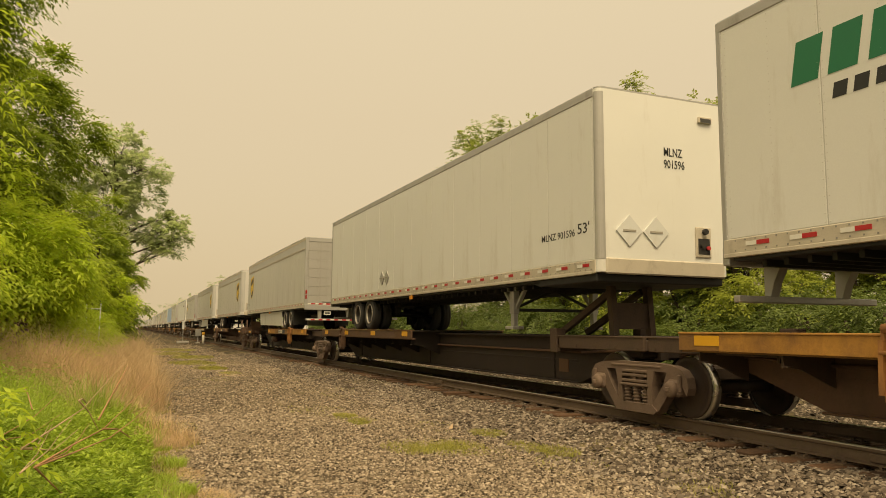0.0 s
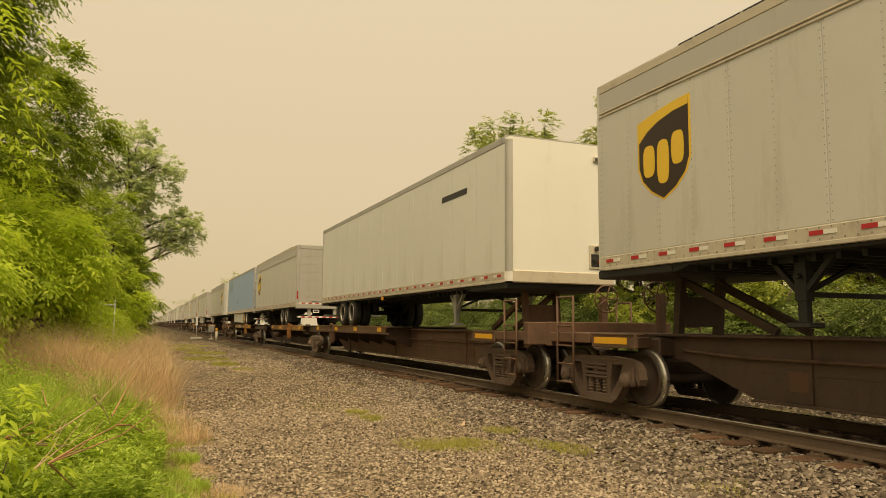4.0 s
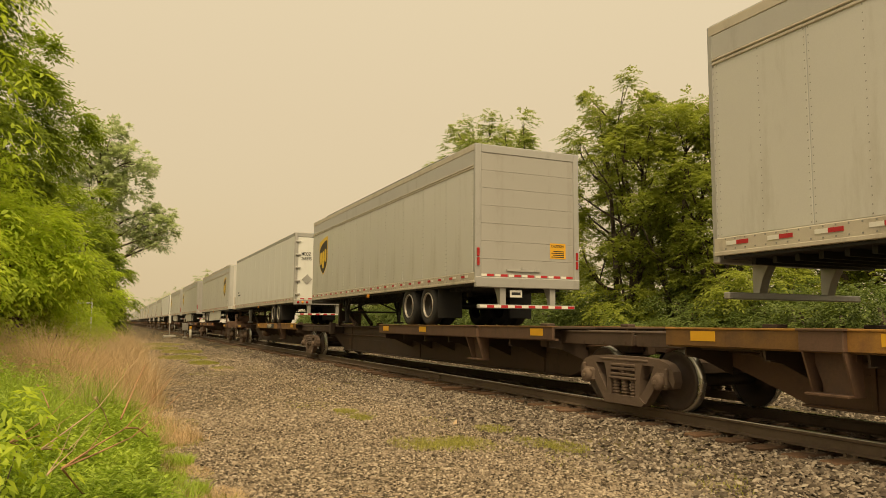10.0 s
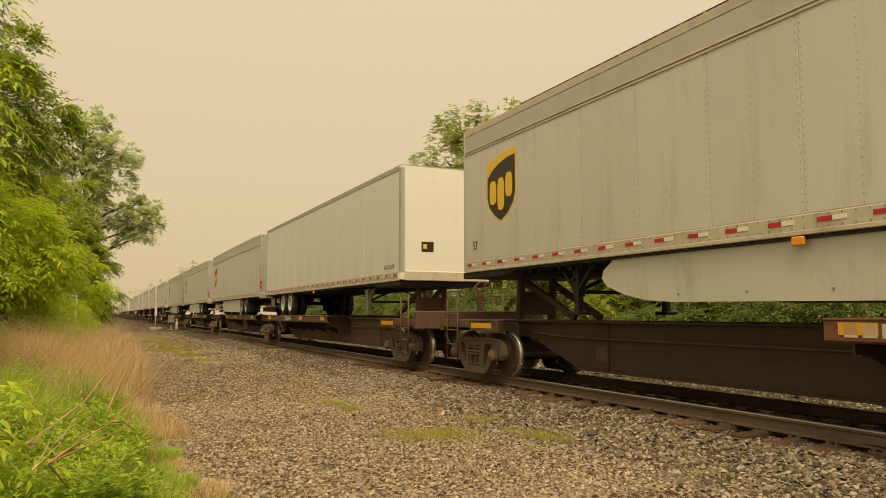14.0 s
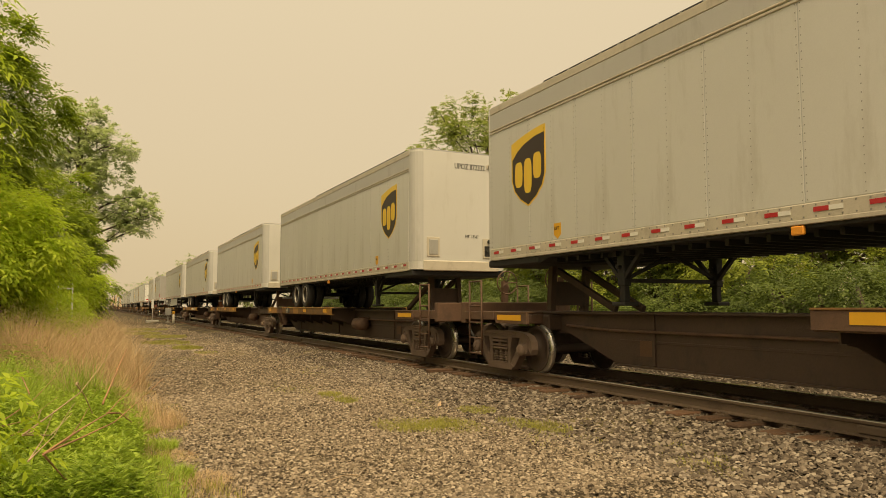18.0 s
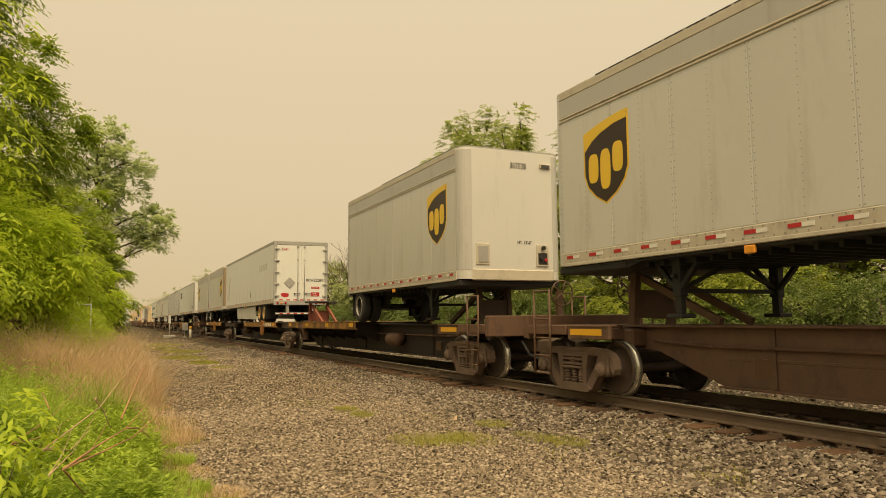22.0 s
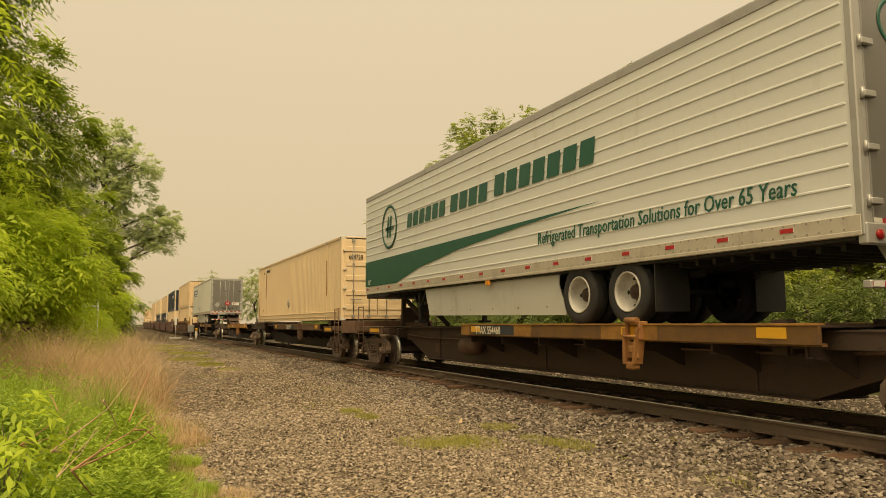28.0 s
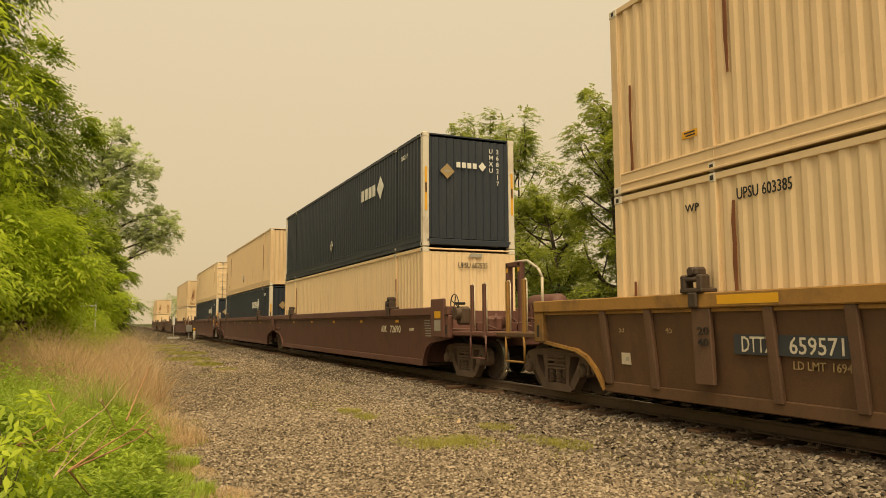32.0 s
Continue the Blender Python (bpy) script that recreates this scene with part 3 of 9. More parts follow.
def build_ties():
    """Timber ties: the near ones one by one, the far ones as one row."""
    track = thing("railroad_ties", "row of weathered creosoted timber ties bedded in ballast", "railroad ties", kind="structure")
    rnd = random.Random(5)
    shapes = []
    for k in range(6):
        g = Geo().bbox(-1.25 + rnd.uniform(-0.09, 0.05), 1.25 + rnd.uniform(-0.04, 0.05), -0.115, 0.115, -0.17, 0.0, 0.018)
        for side in (-1, 1):
            g.box(side * 0.753 - 0.16, side * 0.753 + 0.16, -0.09, 0.09, 0.0, 0.018, 1)
            for a, b in ((-0.105, 0.05), (0.105, -0.05), (-0.105, -0.06), (0.105, 0.06)):
                g.box(side * 0.753 + a - 0.02, side * 0.753 + a + 0.02, b - 0.015, b + 0.015, 0.018, 0.045, 1)
        shapes.append(g.mesh("tie", M["tie"], M["rail_side"]))
    y = -12.0
    for k in range(290):
        part("tie", rnd.choice(shapes), track, at=pose(XC + rnd.uniform(-0.05, 0.05), y, ZR - 0.205 + rnd.uniform(-0.02, 0.010), 0, 0, rnd.uniform(-1.3, 1.3)))
        y += 0.5 + rnd.uniform(-0.03, 0.03)
    far = Geo()
    while y < 420:
        far.box(XC - 1.3, XC + 1.3, y - 0.115, y + 0.115, ZR - 0.36, ZR - 0.195)
        y += 0.5
    part("tie_row", tagged(new("x", far.mesh("tie_row", M["tie"])), kind="stuff").data, track)
    bpy.data.objects.remove(bpy.data.objects["x"])


def stones(name, label, mat, regions, seed):
    """Loose broken stone as one mesh: regions of (count, x0, x1, y0, y1, smallest, largest)."""
    rg = np.random.default_rng(seed)
    octa = np.array([(1, 0.2, -0.3), (0.1, 1, -0.3), (-1, 0.1, -0.3), (-0.1, -1, -0.3), (0.6, 0.05, 0.7), (0.0, 0.6, 0.8), (-0.6, 0.0, 0.7), (0.0, -0.6, 0.6)], float)
    tri = np.array([(0, 1, 5, 4), (1, 2, 6, 5), (2, 3, 7, 6), (3, 0, 4, 7), (4, 5, 6, 7)])
    V, F, o = [], [], 0
    for n, x0, x1, y0, y1, a, b in regions:
        u = rg.random(n)
        y = y0 + (y1 - y0) * u ** 1.5
        x = x0 + (x1 - x0) * rg.random(n)
        size = a + (b - a) * rg.random(n) ** 2
        p = octa[None] * rg.uniform(0.65, 1.2, (n, 8, 1)) + rg.normal(0, 0.12, (n, 8, 3))
        p *= (size[:, None] * rg.uniform(0.6, 1.2, (n, 3)))[:, None] * np.array([1, 1, 0.55])
        t = rg.uniform(0, 2 * math.pi, n)
        tilt = rg.normal(0, 0.42, n)
        c, s = np.cos(t)[:, None], np.sin(t)[:, None]
        ct, st = np.cos(tilt)[:, None], np.sin(tilt)[:, None]
        X, Y, Z = p[..., 0], p[..., 1], p[..., 2]
        Y, Z = Y * ct - Z * st, Y * st + Z * ct
        X, Y = X * c - Y * s, X * s + Y * c
        z = ground_height(x, y) + size * rg.uniform(0.0, 0.5, n)
        V.append(np.stack([X + x[:, None], Y + y[:, None], Z + z[:, None]], -1).reshape(-1, 3))
        F.append((np.arange(n)[:, None, None] * 8 + tri[None]).reshape(-1, 4) + o)
        o += n * 8
    return tagged(new(name, array_mesh(name, np.concatenate(V), np.concatenate(F), mat)), label, name.replace("_", " "), kind="stuff")


build_ground()
build_rails()
build_ties()
stones("path_gravel", "grey-brown crushed stones strewn over the path", M["gravel"], [(80000, 0.30, 5.2, 5.5, 14, 0.010, 0.030), (9000, 2.2, 5.4, 3.8, 5.8, 0.012, 0.030), (42000, 0.45, 5.4, 12, 34, 0.015, 0.036), (9000, 0.7, 5.6, 28, 75, 0.03, 0.055)], 3)
stones("track_ballast", "coarse grey crushed-stone ballast along the track", M["ballast"], [(34000, 4.9, 7.3, 2.0, 18, 0.018, 0.046), (12000, 4.9, 7.3, 15, 45, 0.022, 0.045), (6000, 7.4, 9.6, 2, 30, 0.022, 0.04), (16000, 9.0, 14.3, 2, 42, 0.025, 0.05)], 4)


# ---- the train: trailers ----
TRAIN = []            # (thing, place along the track at the start, height, turned about)


def at_side(x, y, z, sgn):
    """The pose of lettering on a side wall, facing outwards."""
    return pose(x, y, z, 90, 0, 90 * sgn)


def body_mesh(L, w, z0, z1, r, mat):
    pts = [(-w, L), (-w, r)]
    pts += [(-w + r - r * math.cos(a), r - r * math.sin(a)) for a in [math.pi / 2 * k / 6 for k in range(1, 7)]]
    pts += [(w - r + r * math.sin(a), r - r * math.cos(a)) for a in [math.pi / 2 * k / 6 for k in range(0, 7)]]
    pts += [(w, L)]
    return Geo().prism(pts, "z", z0, z1).mesh("body", mat)


def tyre_mesh():
    prof = [(0.29, -0.11), (0.34, -0.13), (0.43, -0.135), (0.47, -0.11), (0.485, -0.07), (0.478, -0.055), (0.486, -0.04), (0.486, 0.04), (0.478, 0.055), (0.485, 0.07), (0.47, 0.11), (0.43, 0.135), (0.34, 0.13), (0.29, 0.11)]
    g = Geo()
    o, k, n = 0, len(prof), 28
    g.lathe(prof + [(0.285, 0.0), prof[0]], "x", (0, 0, 0), n)
    return g.mesh("tyre", M["tyre"])


def rim_mesh(mat):
    g = Geo().lathe([(0.274, 0.10), (0.266, 0.0), (0.252, -0.055), (0.20, -0.075), (0.17, -0.092), (0.125, -0.085)], "x", (0, 0, 0), 28, 0, False)
    g.lathe([(0.125, -0.085), (0.112, -0.03), (0.10, 0.0), (0.07, 0.012), (0.06, 0.03), (0.0, 0.034)], "x", (0, 0, 0), 20, 3, False)
    g.lathe([(0.304, 0.10), (0.304, 0.128), (0.290, 0.136), (0.276, 0.128), (0.270, 0.09)], "x", (0, 0, 0), 28, 2, False)
    for i in range(10):
        a = 2 * math.pi * i / 10
        g.lathe([(0.017, -0.09), (0.017, -0.055), (0.0, -0.05)], "x", (0, 0.146 * math.cos(a), 0.146 * math.sin(a)), 6, 2)
    for i in range(5):
        a = 2 * math.pi * (i + 0.5) / 5
        g.lathe([(0.034, -0.075), (0.034, -0.062), (0.0, -0.062)], "x", (0, 0.222 * math.cos(a), 0.222 * math.sin(a)), 10, 1)
    return g.mesh("rim", mat, M["black"], M["lip"] if mat.name == M["rim_steel"].name else mat, M["rust_dark"])


def shield_points(w, h):
    """Outline of a shield, width w and height h, centred on its middle."""
    top = [(-w / 2 + w * k / 8, h / 2 - 0.12 * h * (1 - k / 8) ** 1.7) for k in range(9)]
    right = [(w / 2, -0.12 * h), (0.42 * w, -0.27 * h), (0.24 * w, -0.40 * h), (0.0, -0.5 * h)]
    left = [(-0.24 * w, -0.40 * h), (-0.42 * w, -0.27 * h), (-w / 2, -0.12 * h)]
    return top + right + left


def shield(parent, x, y, z, sgn, w=1.12, h=1.36, clean=True):
    """The carrier's shield, drawn as plain shapes."""
    def flat(pts, t0, t1, mat, name):
        return cached((name, sgn, w), lambda: Geo().prism([(sgn * p[0], p[1]) for p in pts], "x", sgn * t0, sgn * t1).mesh(name, mat))
    b = part("shield_emblem", flat(shield_points(w, h), 0.0, 0.004, M["gold"], "shield_border"), parent, "gold-edged dark brown shield emblem", pose(x, y, z))
    inner = [(p[0] * 0.93, p[1] * 0.945 - 0.008) for p in shield_points(w, h)]
    part("shield_field", flat(inner, 0.004, 0.007, M["brown"], "shield_field"), b)
    arc = [(p[0] * 0.93, p[1] * 0.945 - 0.008) for p in shield_points(w, h)[:9]]
    low = [(0.465 * w, 0.40 * h), (0.2 * w, 0.385 * h), (-0.1 * w, 0.33 * h), (-0.3 * w, 0.26 * h), (-0.465 * w, 0.16 * h)]
    part("shield_crest", flat(arc + low, 0.007, 0.010, M["gold"], "shield_crest"), b)
    for k, (cx, cz, hh) in enumerate(((-0.27, -0.06, 0.34), (0.0, -0.10, 0.46), (0.27, 0.0, 0.34))):
        ww = 0.225 * w
        def bar(cx=cx, cz=cz, hh=hh, ww=ww):
            g, n = Geo(), 16
            pts = []
            for i in range(n):
                a = 2 * math.pi * i / n
                pts.append((cx * w + ww / 2 * math.copysign(abs(math.cos(a)) ** 0.6, math.cos(a)), cz * h + hh * h / 2 * math.copysign(abs(math.sin(a)) ** 0.6, math.sin(a))))
            g.prism([(sgn * p[0], p[1]) for p in pts], "x", sgn * 0.007, sgn * 0.011)
            return g.mesh("shield_bar", M["gold"])
        part("shield_bar", cached(("shield_bar", k, sgn, w), bar), b)


def bars(name, parent, x, sgn, items, mat, label=""):
    """Plain flat shapes on a side wall: items of (y, z, length, height, slant)."""
    for item in items:
        def make(item=item):
            y, z, a, b, sl = item
            return Geo().prism([(y, z), (y + sgn * a, z), (y + sgn * (a + sl), z + b), (y + sgn * sl, z + b)], "x", sgn * x, sgn * (x + 0.005)).mesh(name, mat)
        part(name, cached((name, sgn, item, mat.name, x), make), parent, label)


def trailer(s, L, nose, style="parcel", skirt=False, rear="roll", rims="rim_steel", label="", end_number="", extra=None, lift=0.0, axle=None, corner="", mark=None, name="semi_trailer", group="trailers on the train"):
    """A semi-trailer. s: its camera end along the train; nose True: the nose leads. Local: nose at y = 0, tail at y = L, tyres at z = 0."""
    W, Z0, Z1 = HALF, 0.93, 3.85
    sgn = -1 if nose else 1
    skin = {"parcel": "parcel", "white": "white", "blue": "blue", "old": "white_old", "reefer": "white", "green": "pale_green"}[style]
    t = thing(name, label, "trailer", group)
    R = 0.26 if style == "parcel" else 0.11
    part("body", cached(("body", L, skin, R), lambda: body_mesh(L, W, Z0, Z1, R, M[skin])), t)
    # side skin in riveted sheets
    zl, zu = Z0 + 0.20, (Z1 - 0.50 if style == "parcel" else Z1 - 0.16)
    wide = 1.24 if style != "old" else 0.98
    n = max(4, int((L - R - 0.3) / wide))
    pw = (L - R - 0.12) / n
    gap = 0.008 if style != "blue" else 0.005
    sheet = cached(("sheet", round(pw, 3), skin, zl, zu), lambda: Geo().bbox(0, 0.006, gap, pw - gap, zl, zu, 0.002).mesh("side_panel", M[skin]))
    if style != "reefer":
        part("seam_backing", cached(("seams", L, sgn, zl, zu, R, style), lambda: Geo().box(sgn * (W - 0.002), sgn * (W + 0.002), R + 0.03, L - 0.1, zl, zu).mesh("seam_backing", M["seam" if style in ("parcel", "blue") else "seam_white"])), t)
    if style != "reefer":
        for side in (sgn,):
            for k in range(n):
                o = part("side_panel", sheet, t, at=pose(side * W, R + 0.03 + k * pw + (pw if side < 0 else 0), 0, 0, 0, 0 if side > 0 else 180))
        if style != "blue":
            def rivets():
                g = Geo()
                for k in range(2 * n + 1):
                    for dy in ((-0.03, 0.03) if k % 2 == 0 else (0.0,)):
                        y = R + 0.03 + k * pw / 2 + dy
                        z = zl + 0.03
                        while z < zu:
                            b = len(g.v)
                            x = sgn * (W + 0.006)
                            g.v += [(x, y - 0.007, z - 0.007), (x, y + 0.007, z - 0.007), (x, y + 0.007, z + 0.007), (x, y - 0.007, z + 0.007), (x + sgn * 0.006, y, z)]
                            for q in ((0, 1, 4), (1, 2, 4), (2, 3, 4), (3, 0, 4)):
                                g.face([b + i for i in q])
                            z += 0.09
                return g.mesh("riveting", M["rivet" if style == "parcel" else "rivet_white"])
            tagged(part("riveting", cached(("rivets", L, n, sgn, zl, zu, style), rivets), t), kind="stuff")
    else:
        for k in range(12):
            z = zl + 0.08 + k * 0.217
            part("side_rib", cached(("rib", L), lambda: Geo().bbox(-0.011, 0.011, 0.15, L - 0.1, -0.017, 0.017, 0.008).mesh("side_rib", M["white"])), t, at=pose(sgn * W, 0, z))
    # rails, roof
    def lower(side):
        g = Geo().bbox(W - 0.05, W + 0.016, R, L, Z0 - 0.02, Z0 + 0.19, 0.008)
        g.bbox(W - 0.08, W + 0.022, R + 0.1, L, Z0 - 0.03, Z0 + 0.02, 0.006)
        y = R + 0.1
        while y < L - 0.05:
            for z in (Z0 + 0.045, Z0 + 0.165):
                g.box(W + 0.016, W + 0.021, y - 0.009, y + 0.009, z - 0.009, z + 0.009, 1)
            y += 0.15
        if side < 0:
            g.v = [(-a, b, c) for a, b, c in g.v]
        return g.mesh("lower_rail", M["rail_alu"], M["rivet"])
    for side in (-1, 1):
        part("lower_rail", cached(("lower", L, side, R), lambda: lower(side)), t, "riveted lower side rail")
        part("upper_rail", cached(("upper", L, side, R, style), lambda: Geo().bbox(side * (W - 0.04), side * (W + 0.012), R, L, Z1 - 0.12, Z1 + 0.015, 0.01).mesh("upper_rail", M["alu" if style != "parcel" else "rail_alu"])), t)
        if style == "parcel":
            part("moulding", cached(("moulding", L, side), lambda: Geo().bbox(side * W, side * (W + 0.022), R, L - 0.05, Z1 - 0.515, Z1 - 0.475, 0.01).bbox(side * W, side * (W + 0.024), R, L - 0.05, Z1 - 0.462, Z1 - 0.430, 0.01).mesh("moulding", M["rail_alu"])), t, "double moulding line")
            part("upper_band", cached(("band", L, side), lambda: Geo().bbox(side * W, side * (W + 0.008), R, L - 0.05, Z1 - 0.425, Z1 - 0.13, 0.003).mesh("upper_band", M["parcel_band"])), t)
    part("roof", cached(("roof", L, R), lambda: body_mesh(L, W - 0.01, Z1, Z1 + 0.03, R, M["alu"])), t)
    if style == "parcel":
        a, b = (0.5, L * 0.62) if nose else (L * 0.15, L * 0.9)
        def edge():
            g = Geo().bbox(sgn * (W - 0.06), sgn * (W - 0.01), a, b, Z1 + 0.012, Z1 + 0.055, 0.01)
            y = a + 0.3
            while y < b - 0.1:
                g.box(sgn * (W - 0.012), sgn * (W - 0.006), y, y + 0.05, Z1 + 0.022, Z1 + 0.042, 1)
                y += 0.42
            return g.mesh("roof_strip", M["dark"], M["alu"])
        part("roof_strip", cached(("strip", L, sgn), edge), t, "torn dark roof edge strip")
    # reflective tape
    two = style in ("parcel", "white", "blue")
    strip = cached(("tape", two, sgn), lambda: Geo().box(0, sgn * 0.005, 0, 0.18, -0.025, 0.025).box(0, sgn * 0.005, 0.18, 0.34 if two else 0.185, -0.025, 0.025, 1).mesh("tape_strip", M["red"], M["tape_dull"]))
    y, step = R + 0.15, 0.62 if style in ("parcel", "white") else 0.95
    while y < L - 0.5:
        part("tape_strip", strip, t, at=pose(sgn * (W + 0.018), y, Z0 + 0.115))
        y += step
    # nose
    part("nose_sill", cached(("nosesill", R), lambda: Geo().bbox(-W + R, W - R, -0.03, 0.05, Z0 - 0.03, Z0 + 0.22, 0.02).mesh("nose_sill", M["rail_alu"])), t)
    if nose:
        for side in (-1, 1):
            arc = [math.pi / 2 * k / 6 for k in range(7)]
            front = [(side * (W - R - 0.18), -0.006), (side * (W - R - 0.18), 0.01)] if corner else []
            g = lambda side=side: Geo().prism([(side * (W - R + (R + 0.006) * math.cos(a)), R - (R + 0.006) * math.sin(a)) for a in arc] + front + [(side * (W - R), R)], "z", Z0 + 0.2, Z1 - 0.05).mesh("nose_corner", M[corner or ("alu" if style != "parcel" else "parcel_band")])
            part("nose_corner", cached(("corner", R, side, style, corner), g), t, "rounded corner sheet")
        if style == "parcel":
            part("hatch_frame", cached("hatch", lambda: Geo().bbox(-0.17, 0.17, -0.02, 0.01, -0.24, 0.24, 0.01).bbox(-0.12, 0.12, -0.035, -0.02, -0.18, 0.18, 0.015, 1).mesh("hatch_frame", M["rail_alu"], M["alu"])), t, at=pose(-W + 0.52, 0, Z0 + 0.55))
        part("connector_box", cached("connector", lambda: Geo().bbox(-0.16, 0.16, -0.03, 0.0, -0.25, 0.25, 0.01).bbox(-0.12, 0.12, -0.04, -0.03, -0.2, 0.06, 0.005, 1).rod((-0.06, -0.05, -0.06), (-0.06, -0.09, -0.06), 0.035, 10, 1).rod((0.06, -0.05, -0.1), (0.06, -0.09, -0.1), 0.035, 10, 2).rod((0, -0.05, 0.17), (0, -0.1, 0.17), 0.05, 10, 1).mesh("connector_box", M["rail_alu"], M["black"], M["red"])), t, at=pose(W - 0.55, 0, Z0 + 0.55))
        part("vent", cached("vent", lambda: Geo().bbox(-0.14, 0.14, -0.045, 0.0, -0.05, 0.06, 0.01).box(-0.11, 0.11, -0.05, -0.045, -0.04, 0.03, 1).mesh("vent", M["rail_alu"], M["dark"])), t, at=pose(0.85, 0, Z1 - 0.30))
        if style == "parcel":
            lettering("height_mark", "HT. 13'-6\"", 0.11, M["ink"], t, pose(0.10, -0.004, Z0 + 0.80, 90), fit=0.36)
        if end_number:
            lettering("number", end_number, 0.20, M["ink"], t, pose(0.08 - 0.05 * len(end_number.split("\n")[0]) * 0.5, -0.004, Z1 - (0.40 if style == "parcel" else 0.98), 90), squeeze=0.72)
    part("nose_apron", cached("apron", lambda: Geo().bbox(-W + 0.02, W - 0.02, 0.12, 1.85, Z0 - 0.15, Z0 - 0.02, 0.02).prism([(1.85, Z0 - 0.15), (2.25, Z0 - 0.05), (1.85, Z0 - 0.03)], "x", -W + 0.05, W - 0.05).mesh("nose_apron", M["black"])), t, "black upper coupler apron under the nose")
    # tail
    part("rear_frame", cached(("rearframe", style), lambda: Geo().bbox(-W - 0.01, -W + 0.13, -0.06, 0.03, Z0 - 0.03, Z1 + 0.02, 0.012).bbox(W - 0.13, W + 0.01, -0.06, 0.03, Z0 - 0.03, Z1 + 0.02, 0.012)
                .bbox(-W + 0.13, W - 0.13, -0.06, 0.03, Z1 - 0.16, Z1 + 0.02, 0.012).bbox(-W, W, -0.06, 0.05, Z0 - 0.12, Z0 + 0.1, 0.015).mesh("rear_frame", M["alu"])), t, "aluminium rear door frame", pose(0, L, 0))
    if not nose:
        if rear == "roll":
            h = (Z1 - 0.16 - Z0 - 0.1) / 7
            slat = cached("slat", lambda: Geo().bbox(-W + 0.135, W - 0.135, 0.0, 0.02, 0.002, h - 0.002, 0.004).mesh("door_slat", M["white_old" if style != "parcel" else "door_grey"]))
            part("door_backing", cached("doorback", lambda: Geo().box(-W + 0.13, W - 0.13, -0.004, 0.004, Z0 + 0.1, Z1 - 0.16).mesh("door_backing", M["seam"])), t, at=pose(0, L, 0))
            for k in range(7):
                part("door_slat", slat, t, at=pose(0, L - 0.002, Z0 + 0.1 + k * h))
            part("door_handle", cached("rollhandle", lambda: Geo().prism([(-0.36, -0.02), (-0.36, 0.05), (-0.26, 0.06), (-0.24, 0.0), (-0.1, 0.01), (-0.08, 0.05), (0.08, 0.05), (0.10, 0.01), (0.3, 0.0), (0.45, 0.02), (0.45, -0.02), (0.1, -0.03), (-0.1, -0.03)], "y", 0.0, 0.045).mesh("door_handle", M["alu"])), t, at=pose(0.1, L, Z0 + 0.26))
            part("caution_sticker", cached("caution", lambda: Geo().box(-0.2, 0.2, 0, 0.004, -0.17, 0.17).mesh("caution_sticker", M["signal_yellow"])), t, "yellow caution sticker", pose(-W + 0.55, L + 0.020, Z0 + 0.72))
            lettering("sticker_word", "CAUTION", 0.085, M["ink"], t, pose(-W + 0.73, L + 0.027, Z0 + 0.80, 90, 0, 180), squeeze=0.85)
            bars_on_end(t, L, -W + 0.42, Z0 + 0.58, 4)
            part("rear_tape", cached("rtape", lambda: rear_tape(W)), t, "red reflective tape", pose(0, L + 0.020, Z0 + 0.14))
            part("plate", cached("licence", lambda: Geo().bbox(-0.15, 0.15, 0, 0.01, -0.08, 0.08, 0.004).box(-0.11, 0.11, 0.01, 0.012, -0.03, 0.03, 1).mesh("plate", M["tape_dull"], M["ink"])), t, "small plate with a dark bar", pose(0.30, L - 0.02, Z0 - 0.24))
            for side in (-1, 1):
                part("tail_lamp", cached("vlamp", lambda: Geo().bbox(-0.03, 0.03, 0, 0.03, -0.09, 0.09, 0.012).mesh("tail_lamp", M["lamp_red"])), t, at=pose(side * (W - 0.06), L + 0.03, Z0 + 0.42))
                part("tail_lamp", cached("vlamp", lambda: None), t, at=pose(side * (W - 0.06), L + 0.03, Z0 + 0.62))
        else:
            dm = M["steel"] if style in ("reefer", "green") else M[skin]
            for side in (-1, 1):
                d = part("rear_door", cached(("rdoor", dm.name), lambda: Geo().bbox(-0.57, 0.57, -0.01, 0.022, Z0 + 0.11, Z1 - 0.17, 0.01).mesh("rear_door", dm)), t, "swing door with lock rods", pose(side * 0.578, L, 0))
                for k in range(2 if style in ("reefer", "green", "old") else 1):
                    x = -side * (0.42 if k == 0 else 0.02)
                    part("lock_rod", cached("lrod", lambda: Geo().rod((0, 0.05, Z0 + 0.12), (0, 0.05, Z1 - 0.18), 0.018, 8).bbox(-0.04, 0.04, 0.02, 0.075, Z0 + 0.9, Z0 + 0.96, 0.01).bbox(-0.04, 0.04, 0.02, 0.075, Z1 - 0.9, Z1 - 0.84, 0.01)
                         .bbox(-0.05, 0.05, 0.02, 0.08, Z1 - 0.28, Z1 - 0.18, 0.01).bbox(-0.05, 0.05, 0.02, 0.08, Z0 + 0.12, Z0 + 0.24, 0.01).mesh("lock_rod", M["alu"])), d, at=pose(x, 0, 0))
                part("door_handle", cached("dhandle", lambda: Geo().bbox(-0.22, 0.05, 0.06, 0.085, -0.02, 0.02, 0.008).bbox(0.02, 0.06, 0.02, 0.09, -0.05, 0.05, 0.008).mesh("door_handle", M["black"])), d, at=pose(-side * 0.30, 0, Z0 + 0.42))
